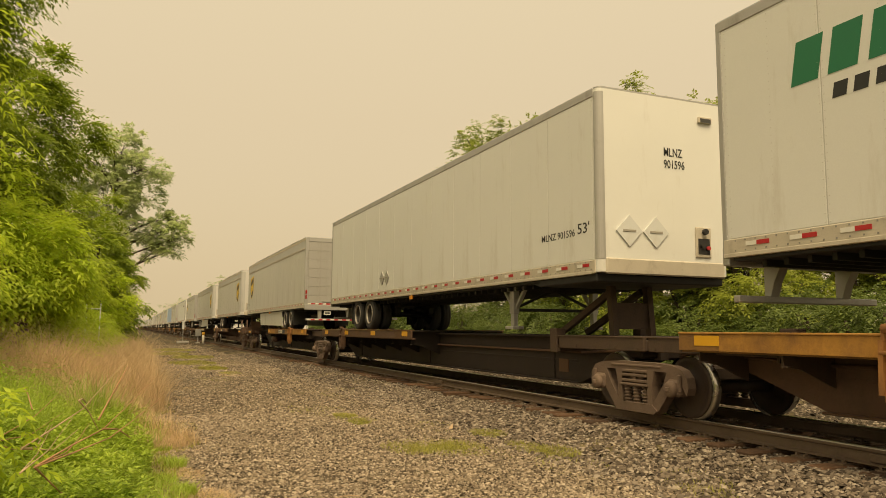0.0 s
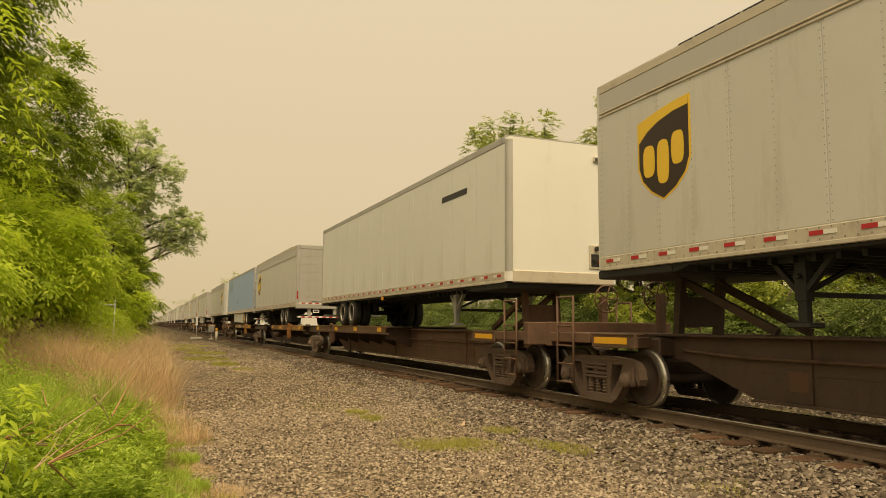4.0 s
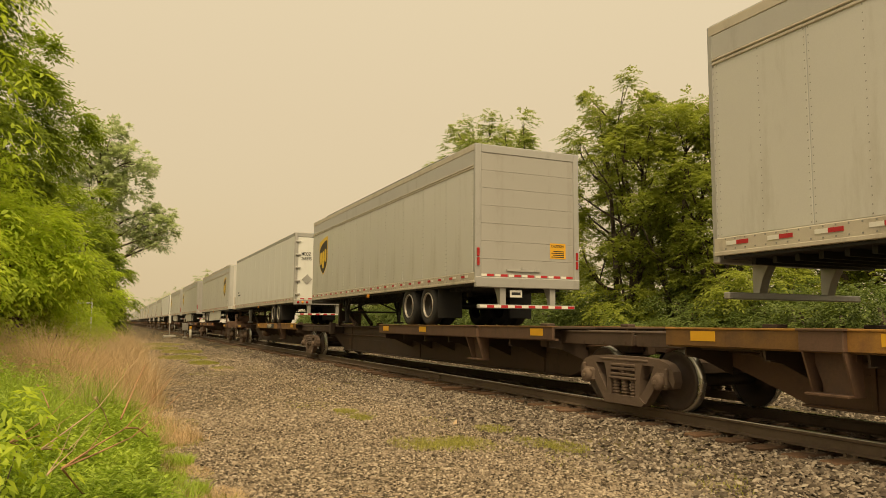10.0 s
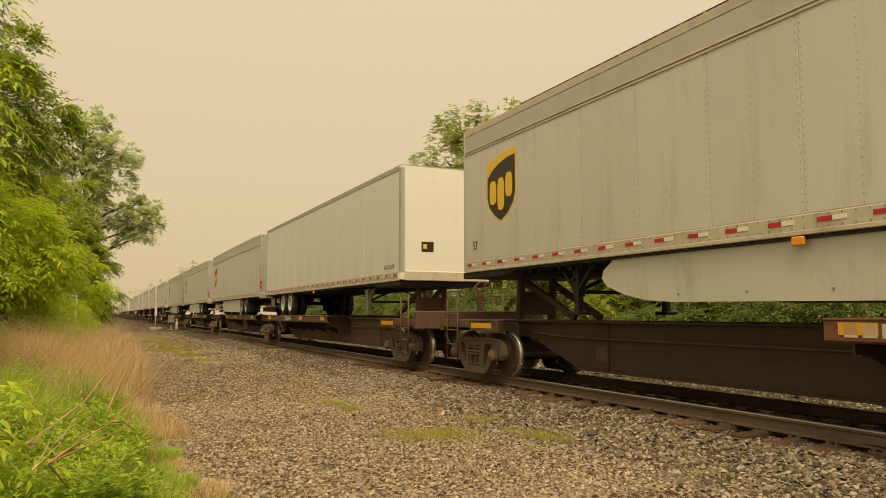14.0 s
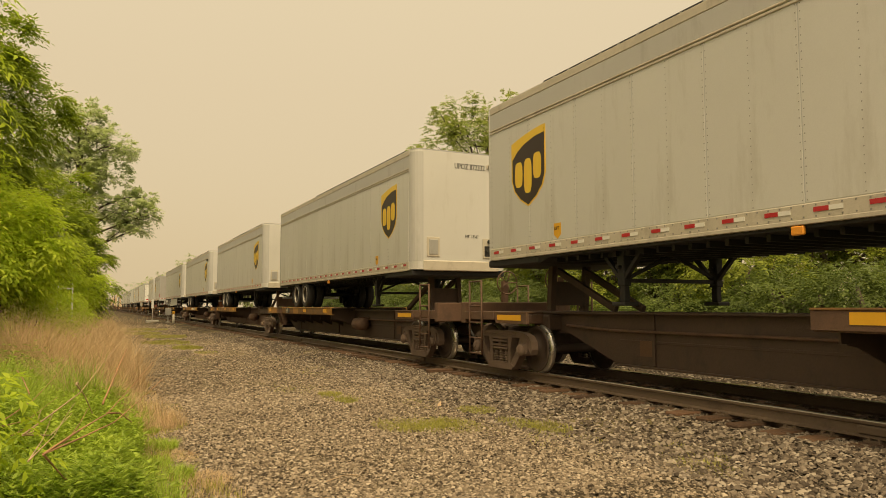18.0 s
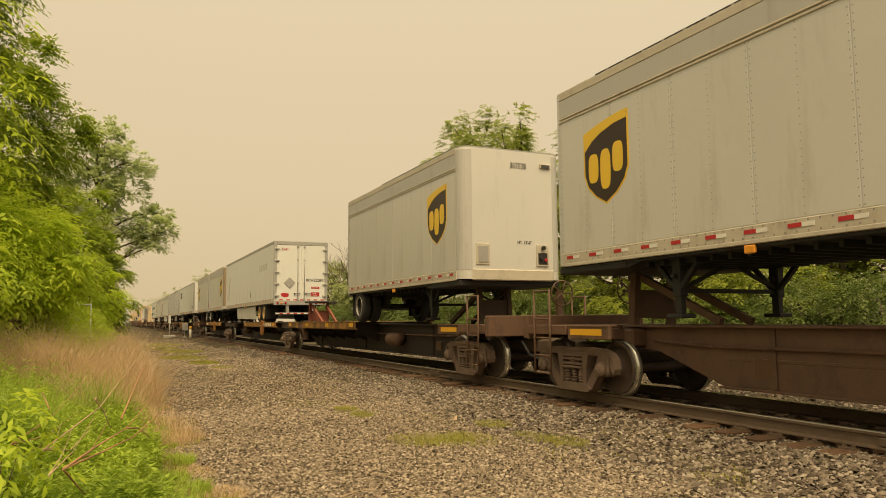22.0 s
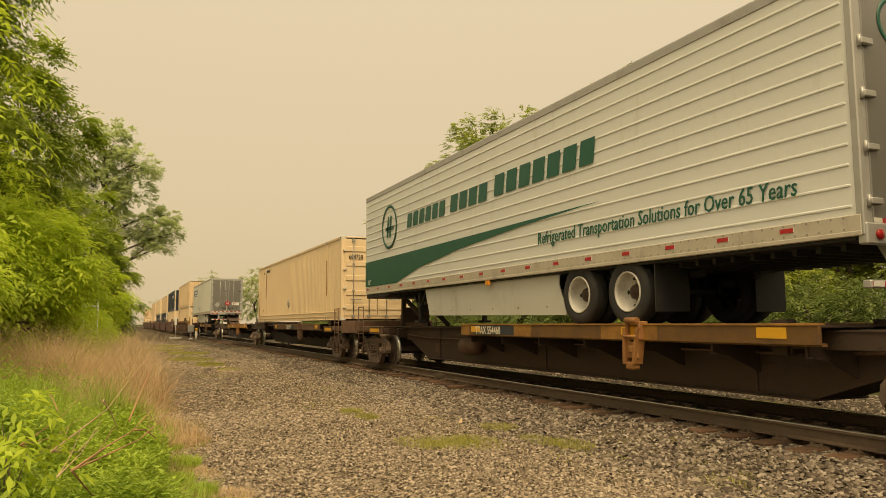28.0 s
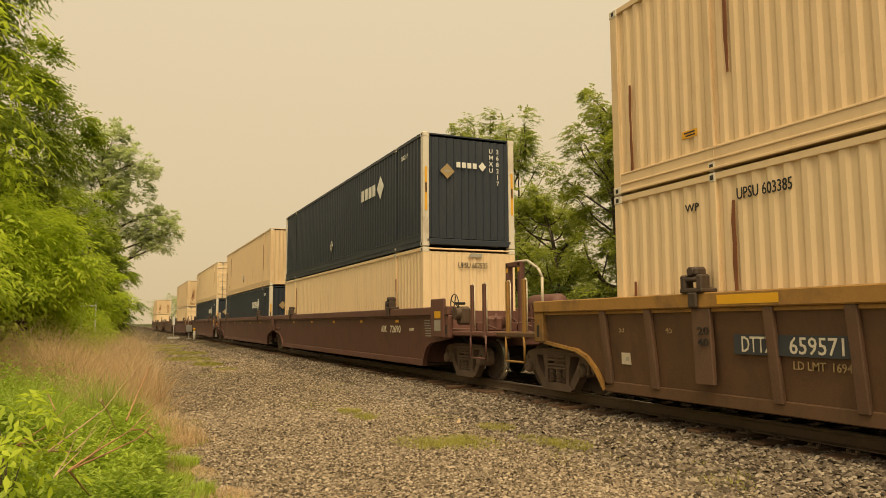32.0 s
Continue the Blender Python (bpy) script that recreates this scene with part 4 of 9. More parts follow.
                for k in range(5):
                    part("hinge", cached("hinge", lambda: Geo().bbox(-0.13, 0.05, 0.0, 0.05, -0.035, 0.035, 0.01).rod((0.05, 0.02, -0.06), (0.05, 0.02, 0.06), 0.022, 8).mesh("hinge", M["alu"])), d, at=pose(side * 0.60, 0.025, Z0 + 0.32 + k * 0.56, 0, 0, 0) if side > 0 else pose(-0.60, 0.025, Z0 + 0.32 + k * 0.56) @ Matrix.Diagonal((-1, 1, 1, 1)))
            for side in (-1, 1):
                for k in range(3):
                    part("tail_lamp", cached(("rlamp", k == 1), lambda: Geo().lathe([(0.055, 0), (0.055, 0.02), (0.03, 0.032), (0.0, 0.034)], "y", (0, 0, 0), 14).mesh("tail_lamp", M["amber" if k == 1 else "lamp_red"])), t, at=pose(side * (W - 0.18 - 0.19 * k), L + 0.05, Z0 - 0.02))
            part("rear_tape", cached("rtape", lambda: rear_tape(W)), t, "red reflective tape", pose(0, L + 0.024, Z0 + 0.13))
        if end_number:
            lettering("number", end_number, 0.20, M["ink"], t, pose(1.02 if "\n" in end_number else -0.25, L + 0.028, Z1 - (0.95 if "\n" in end_number else 1.9), 90, 0, 180), squeeze=0.75)
    # bumper
    def bumper():
        g = Geo().bbox(-1.2, 1.2, -0.05, 0.05, 0.37, 0.455, 0.012)
        for x in (-0.62, 0.62):
            g.prism([(-0.03, 0.40), (0.045, 0.40), (0.045, Z0 - 0.06), (-0.24, Z0 - 0.06), (-0.10, 0.62)], "x", x - 0.07, x + 0.07)
        return g.mesh("bumper", M["alu"])
    bmp = part("bumper", cached("bumper", bumper), t, "rear under-ride bumper", pose(0, L - 0.06, 0))
    def btape():
        g = Geo()
        for k in range(15):
            x = -1.18 + k * 0.168
            g.v += [(x, 0.05, 0.385), (x, 0.054, 0.385), (x, 0.054, 0.44), (x, 0.05, 0.44)]
        for k in range(14):
            for i in range(4):
                j = (i + 1) % 4
                g.face([4 * k + i, 4 * k + j, 4 * k + 4 + j, 4 * k + 4 + i], k % 2)
        g.face([0, 1, 2, 3]), g.face([59, 58, 57, 56])
        return g.mesh("bumper_tape", M["red"], M["tape_dull"])
    part("bumper_tape", cached("btape", btape), bmp)
    # running gear
    small = L < 10
    rear_axle = axle or (1.0 if small else 2.6 if L < 15 else 3.25)
    axles = [L - rear_axle] if small else [L - rear_axle, L - rear_axle - 1.25]
    def slider():
        g = Geo()
        a, b = min(axles) - 0.8, max(axles) + 0.8
        for x in (-0.52, 0.52):
            g.bbox(x - 0.06, x + 0.06, a, b, Z0 - 0.26, Z0 - 0.04, 0.01)
        for y in axles:
            g.rod((-1.1, y, 0.49), (1.1, y, 0.49), 0.065, 10)
            for x in (-0.52, 0.52):
                g.bbox(x - 0.07, x + 0.07, y - 0.5, y + 0.1, 0.45, 0.58, 0.02)
                g.bbox(x - 0.08, x + 0.08, y - 0.62, y - 0.40, 0.50, Z0 - 0.2, 0.02)
                g.lathe([(0.14, 0), (0.16, 0.08), (0.14, 0.16)], "z", (x, y + 0.18, 0.56), 12)
        for k in range(3):
            y = a + (b - a) * k / 2
            g.bbox(-0.9, 0.9, y - 0.05, y + 0.05, Z0 - 0.14, Z0 - 0.04, 0.01)
        return g.mesh("suspension", M["black"])
    part("suspension", cached(("slider", L, tuple(axles)), slider), t)
    for ya in axles:
        for side in (-1, 1):
            for off in (1.13, 0.80):
                w = part("tyre", cached("tyre", tyre_mesh), t, at=pose(side * off, ya, 0.485, 0, 0, 0 if side > 0 else 180))
                if off > 1:
                    rm = rims if not (rims == "rim_mixed") else ("rim_rust" if ya == axles[1] else "rim_white")
                    part("rim", cached(("rim", rm), lambda: rim_mesh(M[rm])), w)
    for side in (-1, 1):
        part("mud_flap", cached("flap", lambda: Geo().bbox(-0.31, 0.31, -0.01, 0.01, 0.18, Z0 - 0.05, 0.004).mesh("mud_flap", M["black"])), t, at=pose(side * 0.95, max(axles) + 0.62, 0))
    def floor():
        g = Geo().bbox(-W + 0.03, W - 0.03, 0.3, L - 0.1, Z0 - 0.07, Z0 - 0.01, 0.004)
        y = 1.8
        while y < L - 0.3:
            g.box(-W + 0.22, W - 0.22, y - 0.03, y + 0.03, Z0 - 0.15, Z0 - 0.07)
            y += 0.31
        g.bbox(-0.55, 0.55, 0.25, 1.7, Z0 - 0.10, Z0 - 0.06, 0.01)
        return g.mesh("floor_frame", M["black"])
    part("floor_frame", cached(("floor", L), floor), t, "black cross-membered floor frame")
    yl = (3.4 if nose else 3.7) if not small else (2.4 if nose else 2.6)
    def leg():
        g = Geo().bbox(-0.07, 0.07, -0.08, 0.08, 0.34, Z0 - 0.05, 0.01).bbox(-0.05, 0.05, -0.06, 0.06, 0.10, 0.36, 0.008).bbox(-0.13, 0.13, -0.15, 0.15, 0.04, 0.10, 0.01)
        g.prism([(-0.48, Z0 - 0.05), (0.48, Z0 - 0.05), (0.40, Z0 - 0.14), (-0.40, Z0 - 0.14)], "x", -0.05, 0.05)
        g.bar((0.02, -0.06, 0.46), (0.02, -0.44, Z0 - 0.08), 0.07, 0.06).bar((0.02, 0.06, 0.46), (0.02, 0.44, Z0 - 0.08), 0.07, 0.06).rod((0.09, 0.02, 0.62), (0.16, 0.02, 0.62), 0.03, 8)
        return g.mesh("landing_leg", M["alu" if style == "white" else "black"])
    for side in (-1, 1):
        part("landing_leg", cached(("leg", style == "white"), leg), t, at=pose(side * 0.93, yl, 0))
    part("leg_brace", cached("brace", lambda: Geo().bar((-0.9, 0, 0.42), (0.9, 0, 0.42), 0.06, 0.06).bar((-0.9, 0.03, 0.45), (0, 0.03, Z0 - 0.1), 0.05, 0.05).bar((0.9, 0.03, 0.45), (0, 0.03, Z0 - 0.1), 0.05, 0.05).mesh("leg_brace", M["black"])), t, at=pose(0, yl, 0))
    if skirt:
        a, b = (4.4 if nose else 4.7), (L - 5.6 if rear_axle > 3.4 else L - 5.15)
        cut = 0.25 if skirt is True else skirt
        if cut > 0:
            front = [(a, Z0 - 0.02), (a + 0.05 * cut, Z0 - 0.15), (a + 0.95 * cut, 0.30), (a + cut, 0.22)]
        else:
            front = [(a + 0.35, Z0 - 0.02), (a + 0.05, Z0 - 0.22), (a, Z0 - 0.34), (a + 0.12, Z0 - 0.46), (a + 0.5, 0.34), (a + 0.95, 0.25), (a + 1.5, 0.215)]
        def sk():
            g = Geo().prism(front + [(b + 0.12, 0.16), (b + 0.10, 0.24), (b + 0.02, 0.40), (b - 0.08, 0.55), (b - 0.12, 0.70), (b - 0.10, Z0 - 0.02)], "x", sgn * (W - 0.10), sgn * (W - 0.07))
            for k in range(6):
                y = a + 0.5 + (b - a - 1.0) * k / 5
                g.box(sgn * (W - 0.07), sgn * (W - 0.06), y - 0.015, y + 0.015, 0.30, 0.33, 1)
            return g.mesh("side_skirt", M["skirt"], M["rivet"])
        for flip in (1, -1):
            part("side_skirt", cached(("skirt", L, sgn, a, b, cut), sk), t, "cream side skirt panel", Matrix.Diagonal((flip, 1, 1, 1)))
    part("marker_lamp", cached(("marker", sgn), lambda: Geo().bbox(0, sgn * 0.05, -0.08, 0.08, -0.05, 0.05, 0.012).mesh("marker_lamp", M["amber"])), t, at=pose(sgn * (W - 0.02), L * 0.5, Z0 - 0.09))
    # side markings
    if style == "parcel":
        shield(t, sgn * (W + 0.006), mark or ((1.3 if nose else 1.5) if small else 1.62 if nose else 1.78), 2.47, sgn)
        if L > 15:
            lettering("length_mark", "53'", 0.24, M["ink"], t, at_side(sgn * (W + 0.006), 0.80 if nose else 0.62, Z0 + 0.42, sgn), squeeze=0.8)
        if 10 < L < 15 and s > 400:
            part("lift_sticker", cached(("lift", sgn), lambda: Geo().prism([(-0.1, -0.06), (0.0, -0.13), (0.1, -0.06), (0.1, 0.13), (-0.1, 0.13)], "x", 0, sgn * 0.004).mesh("lift_sticker", M["signal_yellow"])), t, "yellow lift point sticker", pose(sgn * (W + 0.006), 2.5, Z0 + 0.34))
            lettering("sticker_word", "LIFT", 0.075, M["ink"], t, at_side(sgn * (W + 0.011), 2.5 - sgn * 0.085, Z0 + 0.36, sgn))
    if extra:
        extra(t, W, Z0, Z1, L, sgn)
    z = ZR + DECK
    m = pose(XC, s if nose else s + L, z + lift, 0, 0, 0 if nose else 180)
    t.matrix_basis = m
    TRAIN.append((t, s if nose else s + L, z + lift, 0 if nose else 180))
    return t


def rear_tape(W):
    g = Geo()
    for k in range(7):
        x = -W + 0.17 + k * 0.33
        g.box(x, x + 0.17, 0, 0.004, -0.025, 0.025).box(x + 0.17, x + 0.30, 0, 0.004, -0.025, 0.025, 1)
    return g.mesh("rear_tape", M["red"], M["tape_dull"])


def bars_on_end(t, L, x, z, n):
    part("sticker_lines", cached(("endbars", n), lambda: line_block(n)), t, at=pose(x, L + 0.0245, z))


def line_block(n):
    pts = [(-0.02, 0.0)]
    for k in range(n):
        e = 0.30 - 0.04 * (k % 2)
        pts += [(e, k * 0.042), (e, k * 0.042 + 0.018)]
        if k < n - 1:
            pts += [(-0.014, k * 0.042 + 0.018), (-0.014, (k + 1) * 0.042)]
    pts.append((-0.02, (n - 1) * 0.042 + 0.018))
    g = Geo().prism(pts, "y", 0, 0.002)
    return g.mesh("sticker_lines", M["ink"])


def diamond(t, x, y, z, sgn, size=0.2, end=False, name="placard_holder", skin="alu"):
    """An empty metal placard holder."""
    a = size
    def make():
        g = Geo()
        if end:
            g.prism([(-a, 0), (0, -a), (a, 0), (0, a)], "y", -0.02, 0.0).bbox(-a * 0.5, a * 0.5, -0.028, -0.02, -0.02, 0.02, 0.004, 1)
        else:
            g.prism([(-a, 0), (0, -a), (a, 0), (0, a)], "x", 0, sgn * 0.02).bbox(sgn * 0.02, sgn * 0.027, -a * 0.5, a * 0.5, -0.02, 0.02, 0.003, 1)
        return g.mesh(name, M[skin], M["grey_ink"])
    part(name, cached(("diamond", a, sgn, end, skin), make), t, "empty diamond placard holder", pose(x, y, z))


# markings that set single trailers apart
def x_mlnz(t, W, Z0, Z1, L, sgn):
    diamond(t, -0.74, -0.005, Z0 + 0.66, sgn, 0.25, True, skin="white_old")
    diamond(t, -0.22, -0.005, Z0 + 0.66, sgn, 0.25, True, skin="white_old")
    for d in (0, 0.42):
        diamond(t, sgn * (W + 0.006), 10.2 + d, Z0 + 0.55, sgn, 0.2)
    lettering("length_mark", "53'", 0.24, M["ink"], t, at_side(sgn * (W + 0.006), 0.60, Z0 + 0.64, sgn), fit=0.33)
    lettering("number_mark", "MLNZ 901596", 0.17, M["ink"], t, at_side(sgn * (W + 0.006), 1.72, Z0 + 0.62, sgn), fit=1.04)


def x_green(t, W, Z0, Z1, L, sgn):
    bars("green_emblem", t, W + 0.006, -1, [(15.38 - k * 0.46, 2.70, 0.34, 0.48, 0.09) for k in range(7)], M["green"], "green slanted brand shapes")
    bars("black_emblem", t, W + 0.006, -1, [(14.88 - k * 0.24, 2.43, 0.16, 0.16, 0.03) for k in range(7)], M["ink"], "black slanted brand shapes")


def x_white_plain(t, W, Z0, Z1, L, sgn):
    bars("brand_block", t, W + 0.006, sgn, [(3.5 if sgn < 0 else 1.6, Z1 - 0.85, 1.5, 0.14, 0.03)], M["ink"], "small dark brand bar")


def x_blue(t, W, Z0, Z1, L, sgn):
    bars("bleached_patch", t, W + 0.006, sgn, [(1.65, Z1 - 1.15, 0.95, 0.85, 0), (2.75, Z1 - 1.15, 0.85, 0.9, 0)], M["blue_patch"], "bleached patches where film was removed")
    part("number_plate_panel", cached("bluepanel", lambda: Geo().box(W + 0.005, W + 0.009, 1.5, 2.4, Z0 + 0.42, Z0 + 0.66).mesh("number_panel", M["tape_white"])), t, "white number panel")
    lettering("number_mark", "MEQZ 268207", 0.15, M["ink"], t, at_side(W + 0.010, 1.54, Z0 + 0.48, sgn), squeeze=0.72)
    bars("white_stroke", t, W + 0.006, sgn, [(2.05, Z0 + 0.80, 0.03, 0.32, 0)], M["tape_white"])
    part("triangle_mark", cached("tri", lambda: Geo().bar((W + 0.008, 7.3, Z0 + 0.75), (W + 0.008, 7.65, Z0 + 0.75), 0.008, 0.03).bar((W + 0.008, 7.3, Z0 + 0.75), (W + 0.008, 7.48, Z0 + 1.1), 0.008, 0.03).bar((W + 0.008, 7.65, Z0 + 0.75), (W + 0.008, 7.48, Z0 + 1.1), 0.008, 0.03).mesh("triangle_mark", M["navy"])), t)


def x_meqz(t, W, Z0, Z1, L, sgn):
    diamond(t, 0.75, L + 0.045, Z0 + 0.95, sgn, 0.22, True)
    part("caution_sticker", cached("caution2", lambda: Geo().box(-0.18, 0.18, 0, 0.004, -0.3, 0.3).mesh("caution_sticker", M["signal_yellow"])), t, "yellow warning sticker", pose(-0.85, L + 0.026, Z0 + 0.75))
    lettering("sticker_word", "WIDE\nRIGHT\nTURNS", 0.1, M["ink"], t, pose(-0.70, L + 0.032, Z0 + 0.72, 90, 0, 180), squeeze=0.8)
    bars("side_mark", t, W + 0.006, sgn, [(1.2, Z0 + 0.85, 0.3, 0.1, 0), (1.2, Z0 + 0.70, 0.7, 0.08, 0)], M["ink"])


def x_ejgz(t, W, Z0, Z1, L, sgn):
    part("brand_plate", cached("ejplate", lambda: Geo().box(-0.17, 0.17, -0.006, 0, -0.13, 0.13).bbox(-0.12, -0.02, -0.009, -0.006, -0.05, 0.06, 0.002, 1).mesh("brand_plate", M["brown"], M["gold"])), t, "small dark brown plate", pose(-0.55, 0, Z0 + 0.85))
    lettering("number_mark", "EJGZ376258", 0.15, M["ink"], t, at_side(sgn * (W + 0.006), 1.16, Z0 + 0.30, sgn), fit=0.74)


def x_bowz(t, W, Z0, Z1, L, sgn):
    diamond(t, 0.55, L + 0.045, Z0 + 0.95, sgn, 0.27, True)
    diamond(t, W + 0.006, 10.1, Z0 + 0.62, sgn, 0.22)
    bars("faded_brand", t, W + 0.0055, sgn, [(12.6 + k * 0.46, 2.6, 0.30, 0.32, 0.08) for k in range(5)] + [(1.2, Z0 + 0.5, 0.5, 1.5, 0.6)], M["skirt"], "ghost of removed brand film")
    lettering("number_small", "226811", 0.16, M["red"], t, pose(0.95, L + 0.03, Z1 - 0.42, 90, 0, 180), squeeze=0.8)
    part("caution_sticker", cached("wide1", lambda: Geo().box(-0.2, 0.2, 0, 0.004, -0.05, 0.05).box(-0.2, 0.2, 0, 0.004, -0.42, -0.22).mesh("caution_sticker", M["red"])), t, "red and white wide-turn stickers", pose(-0.70, L + 0.026, Z0 + 0.72))
    lettering("sticker_word", "CAUTION", 0.075, M["tape_white"], t, pose(-0.53, L + 0.031, Z0 + 0.695, 90, 0, 180), squeeze=0.85)
    lettering("sticker_word", "WIDE\nTURNS", 0.085, M["tape_white"], t, pose(-0.57, L + 0.031, Z0 + 0.42, 90, 0, 180), squeeze=0.85)
    bars_on_end2(t, L)


def bars_on_end2(t, L):
    part("red_emblem", cached("redmap", lambda: Geo().prism([(-0.2, -0.06), (0.0, -0.11), (0.15, -0.05), (0.2, 0.06), (0.05, 0.1), (-0.18, 0.08)], "y", 0, 0.004).mesh("red_emblem", M["red"])), t, "", pose(0.78, L + 0.026, 0.93 + 0.36))


def x_navy(t, W, Z0, Z1, L, sgn):
    items = [(15.1 - k * 0.38, 3.03, 0.29, 0.30, 0.05) for k in range(5)] + [(15.05 - k * 0.265, 2.68, 0.20, 0.28, 0.05) for k in range(7)]
    bars("brand_shape", t, W + 0.006, -1, items, M["film_grey"], "dark grey slanted brand shapes")
    bars("brand_shape", t, W + 0.006, -1, [(1.4 - k * 0.13, 1.48, 0.10, 0.09, 0.02) for k in range(5)] + [(1.4 - k * 0.1, 1.37, 0.075, 0.08, 0.02) for k in range(7)], M["film_grey"])
    for z, n in ((3.15, 5), (2.78, 6)):
        for k in range(n):
            part("brand_shape", cached("noseshape", lambda: Geo().prism([(0, 0), (0.22, 0), (0.27, 0.27), (0.05, 0.27)], "y", -0.006, 0.0).mesh("brand_shape", M["film_grey"])), t, "dark grey brand shape", pose(-0.95 + k * 0.3, 0, z))
    for d in (7.0, 7.35, 12.0, 12.3):
        part("vent_cap", cached("ventcap", lambda: Geo().lathe([(0.1, 0), (0.1, -0.02), (0.06, -0.03), (0, -0.03)], "x", (0, 0, 0), 12).mesh("vent_cap", M["alu"])), t, at=pose(-W - 0.005, d, Z1 - 0.35))


def x_rib(t, W, Z0, Z1, L, sgn):
    n = 16
    for k in range(n + 1):
        part("side_post", cached("sidepost", lambda: Geo().bbox(0, 0.02, -0.03, 0.03, Z0 + 0.18, Z1 - 0.14, 0.008).mesh("side_post", M["grey_ink"])), t, at=pose(W + 0.004, 0.35 + k * (L - 0.6) / n, 0))
    part("rust_stain", cached("ruststain", lambda: Geo().prism([(0, 0.0), (0.18, 0.0), (0.16, 0.5), (0.07, 1.1), (0.0, 1.25)], "x", 0, 0.003).mesh("rust_stain", M["rust"])), t, "rust-eaten corner", pose(W + 0.012, L - 0.20, Z0))
    diamond(t, W + 0.006, L - 6.8, Z0 + 0.75, sgn, 0.22)
    diamond(t, -0.55, L + 0.045, Z0 + 1.0, sgn, 0.25, True)


def x_swoosh(t, W, Z0, Z1, L, sgn):
    x = W + 0.016
    def swoosh():
        pts = [(0.12, Z0 + 0.20), (2.8, Z0 + 0.20), (4.5, Z0 + 0.50), (6.9, Z0 + 0.74), (9.5, Z0 + 0.90), (12.1, Z0 + 1.0), (9.3, Z0 + 0.98), (5.8, Z0 + 0.96), (2.8, Z0 + 0.95), (0.12, Z0 + 0.94)]
        return Geo().prism(pts, "x", x, x + 0.004).mesh("swoosh", M["darkgreen"])
    part("swoosh", cached("swoosh", swoosh), t, "long dark green swoosh")
    items = [(3.65 + k * 0.42, Z0 + 1.60, 0.31, 0.36, 0.07) for k in range(6)] + [(6.4 + k * 0.48, Z0 + 1.62, 0.37, 0.38, 0.07) for k in range(4)] + [(8.55 + k * 0.50, Z0 + 1.64, 0.39, 0.42, 0.07) for k in range(7)]
    bars("brand_shape", t, x, 1, items, M["darkgreen"], "dark green slanted brand shapes")
    part("round_emblem", cached("greenring", lambda: Geo().lathe([(0.62, 0), (0.62, 0.004), (0.54, 0.004), (0.54, 0)], "x", (0, 0, 0), 32, 0, False).bar((0.002, -0.15, -0.3), (0.002, -0.05, 0.3), 0.005, 0.12).bar((0.002, 0.05, -0.3), (0.002, 0.15, 0.3), 0.005, 0.12).bar((0.002, -0.3, -0.05), (0.002, 0.35, -0.05), 0.005, 0.1).mesh("round_emblem", M["darkgreen"])), t, "round dark green emblem", pose(x, 2.25, Z0 + 1.80))
    lettering("slogan", "Refrigerated Transportation Solutions for Over 65 Years", 0.30, M["darkgreen"], t, at_side(x + 0.002, 10.2, Z0 + 0.50, sgn), 0.12, fit=5.5)
    lettering("length_mark", "53'", 0.18, M["tape_white"], t, at_side(x + 0.006, 0.4, Z0 + 0.26, sgn))
    part("end_emblem", cached("greenend", lambda: Geo().lathe([(0.28, 0), (0.28, 0.004), (0.23, 0.004), (0.23, 0)], "y", (0, 0, 0), 28, 0, False).bbox(-0.12, 0.12, 0, 0.004, -0.03, 0.03, 0.001).mesh("end_emblem", M["darkgreen"])), t, at=pose(0.62, L + 0.024, Z1 - 0.62))


def x_blue_panel(t, W, Z0, Z1, L, sgn):
    bars("blue_brand_panel", t, W + 0.006, 1, [(1.74, 2.94, 2.68, 0.44, 0)], M["navy"], "blue rectangular brand panel")
    bars("brand_shape", t, W + 0.011, 1, [(1.86 + k * 0.235, 3.02, 0.17, 0.28, 0.04) for k in range(8)], M["tape_white"], "white slanted brand shapes")
    bars("blue_block", t, W + 0.006, 1, [(0.80, 2.94, 0.86, 0.16, 0), (0.80, 3.18, 0.86, 0.18, 0), (1.16, 1.68, 0.18, 1.18, 0)], M["navy"], "blue emblem blocks")
    lettering("slogan", "The Strength To Carry Your Reputation", 0.17, M["navy"], t, at_side(W + 0.006, 1.74, 2.76, sgn), 0.0, fit=2.7)
    diamond(t, W + 0.006, L - 9.5, Z0 + 0.55, sgn, 0.22)
    part("red_placard", cached("redplac", lambda: Geo().prism([(-0.25, 0), (0, -0.25), (0.25, 0), (0, 0.25)], "y", 0, 0.006).box(-0.1, 0.1, 0.006, 0.009, -0.04, 0.04, 1).mesh("red_placard", M["red"], M["tape_white"])), t, "red diamond placard", pose(-0.08, L + 0.03, Z0 + 0.85))
    part("wide_turn_sticker", cached("wt", lambda: Geo().box(-0.3, 0.3, 0, 0.004, -0.11, 0.11).mesh("wide_turn_sticker", M["tape_white"])), t, "white wide-turn sticker", pose(-0.72, L + 0.026, Z0 + 0.80))
    lettering("sticker_word", "WIDE", 0.13, M["red"], t, pose(-0.45, L + 0.032, Z0 + 0.77, 90, 0, 180))
    diamond(t, 0.75, L + 0.045, Z0 + 0.72, sgn, 0.24, True)


def x_side_number(t, W, Z0, Z1, L, sgn):
    lettering("number_mark", "UPSZ-870486", 0.2, M["ink"], t, at_side(sgn * (W + 0.01), 1.35, 3.21, sgn), fit=0.87)


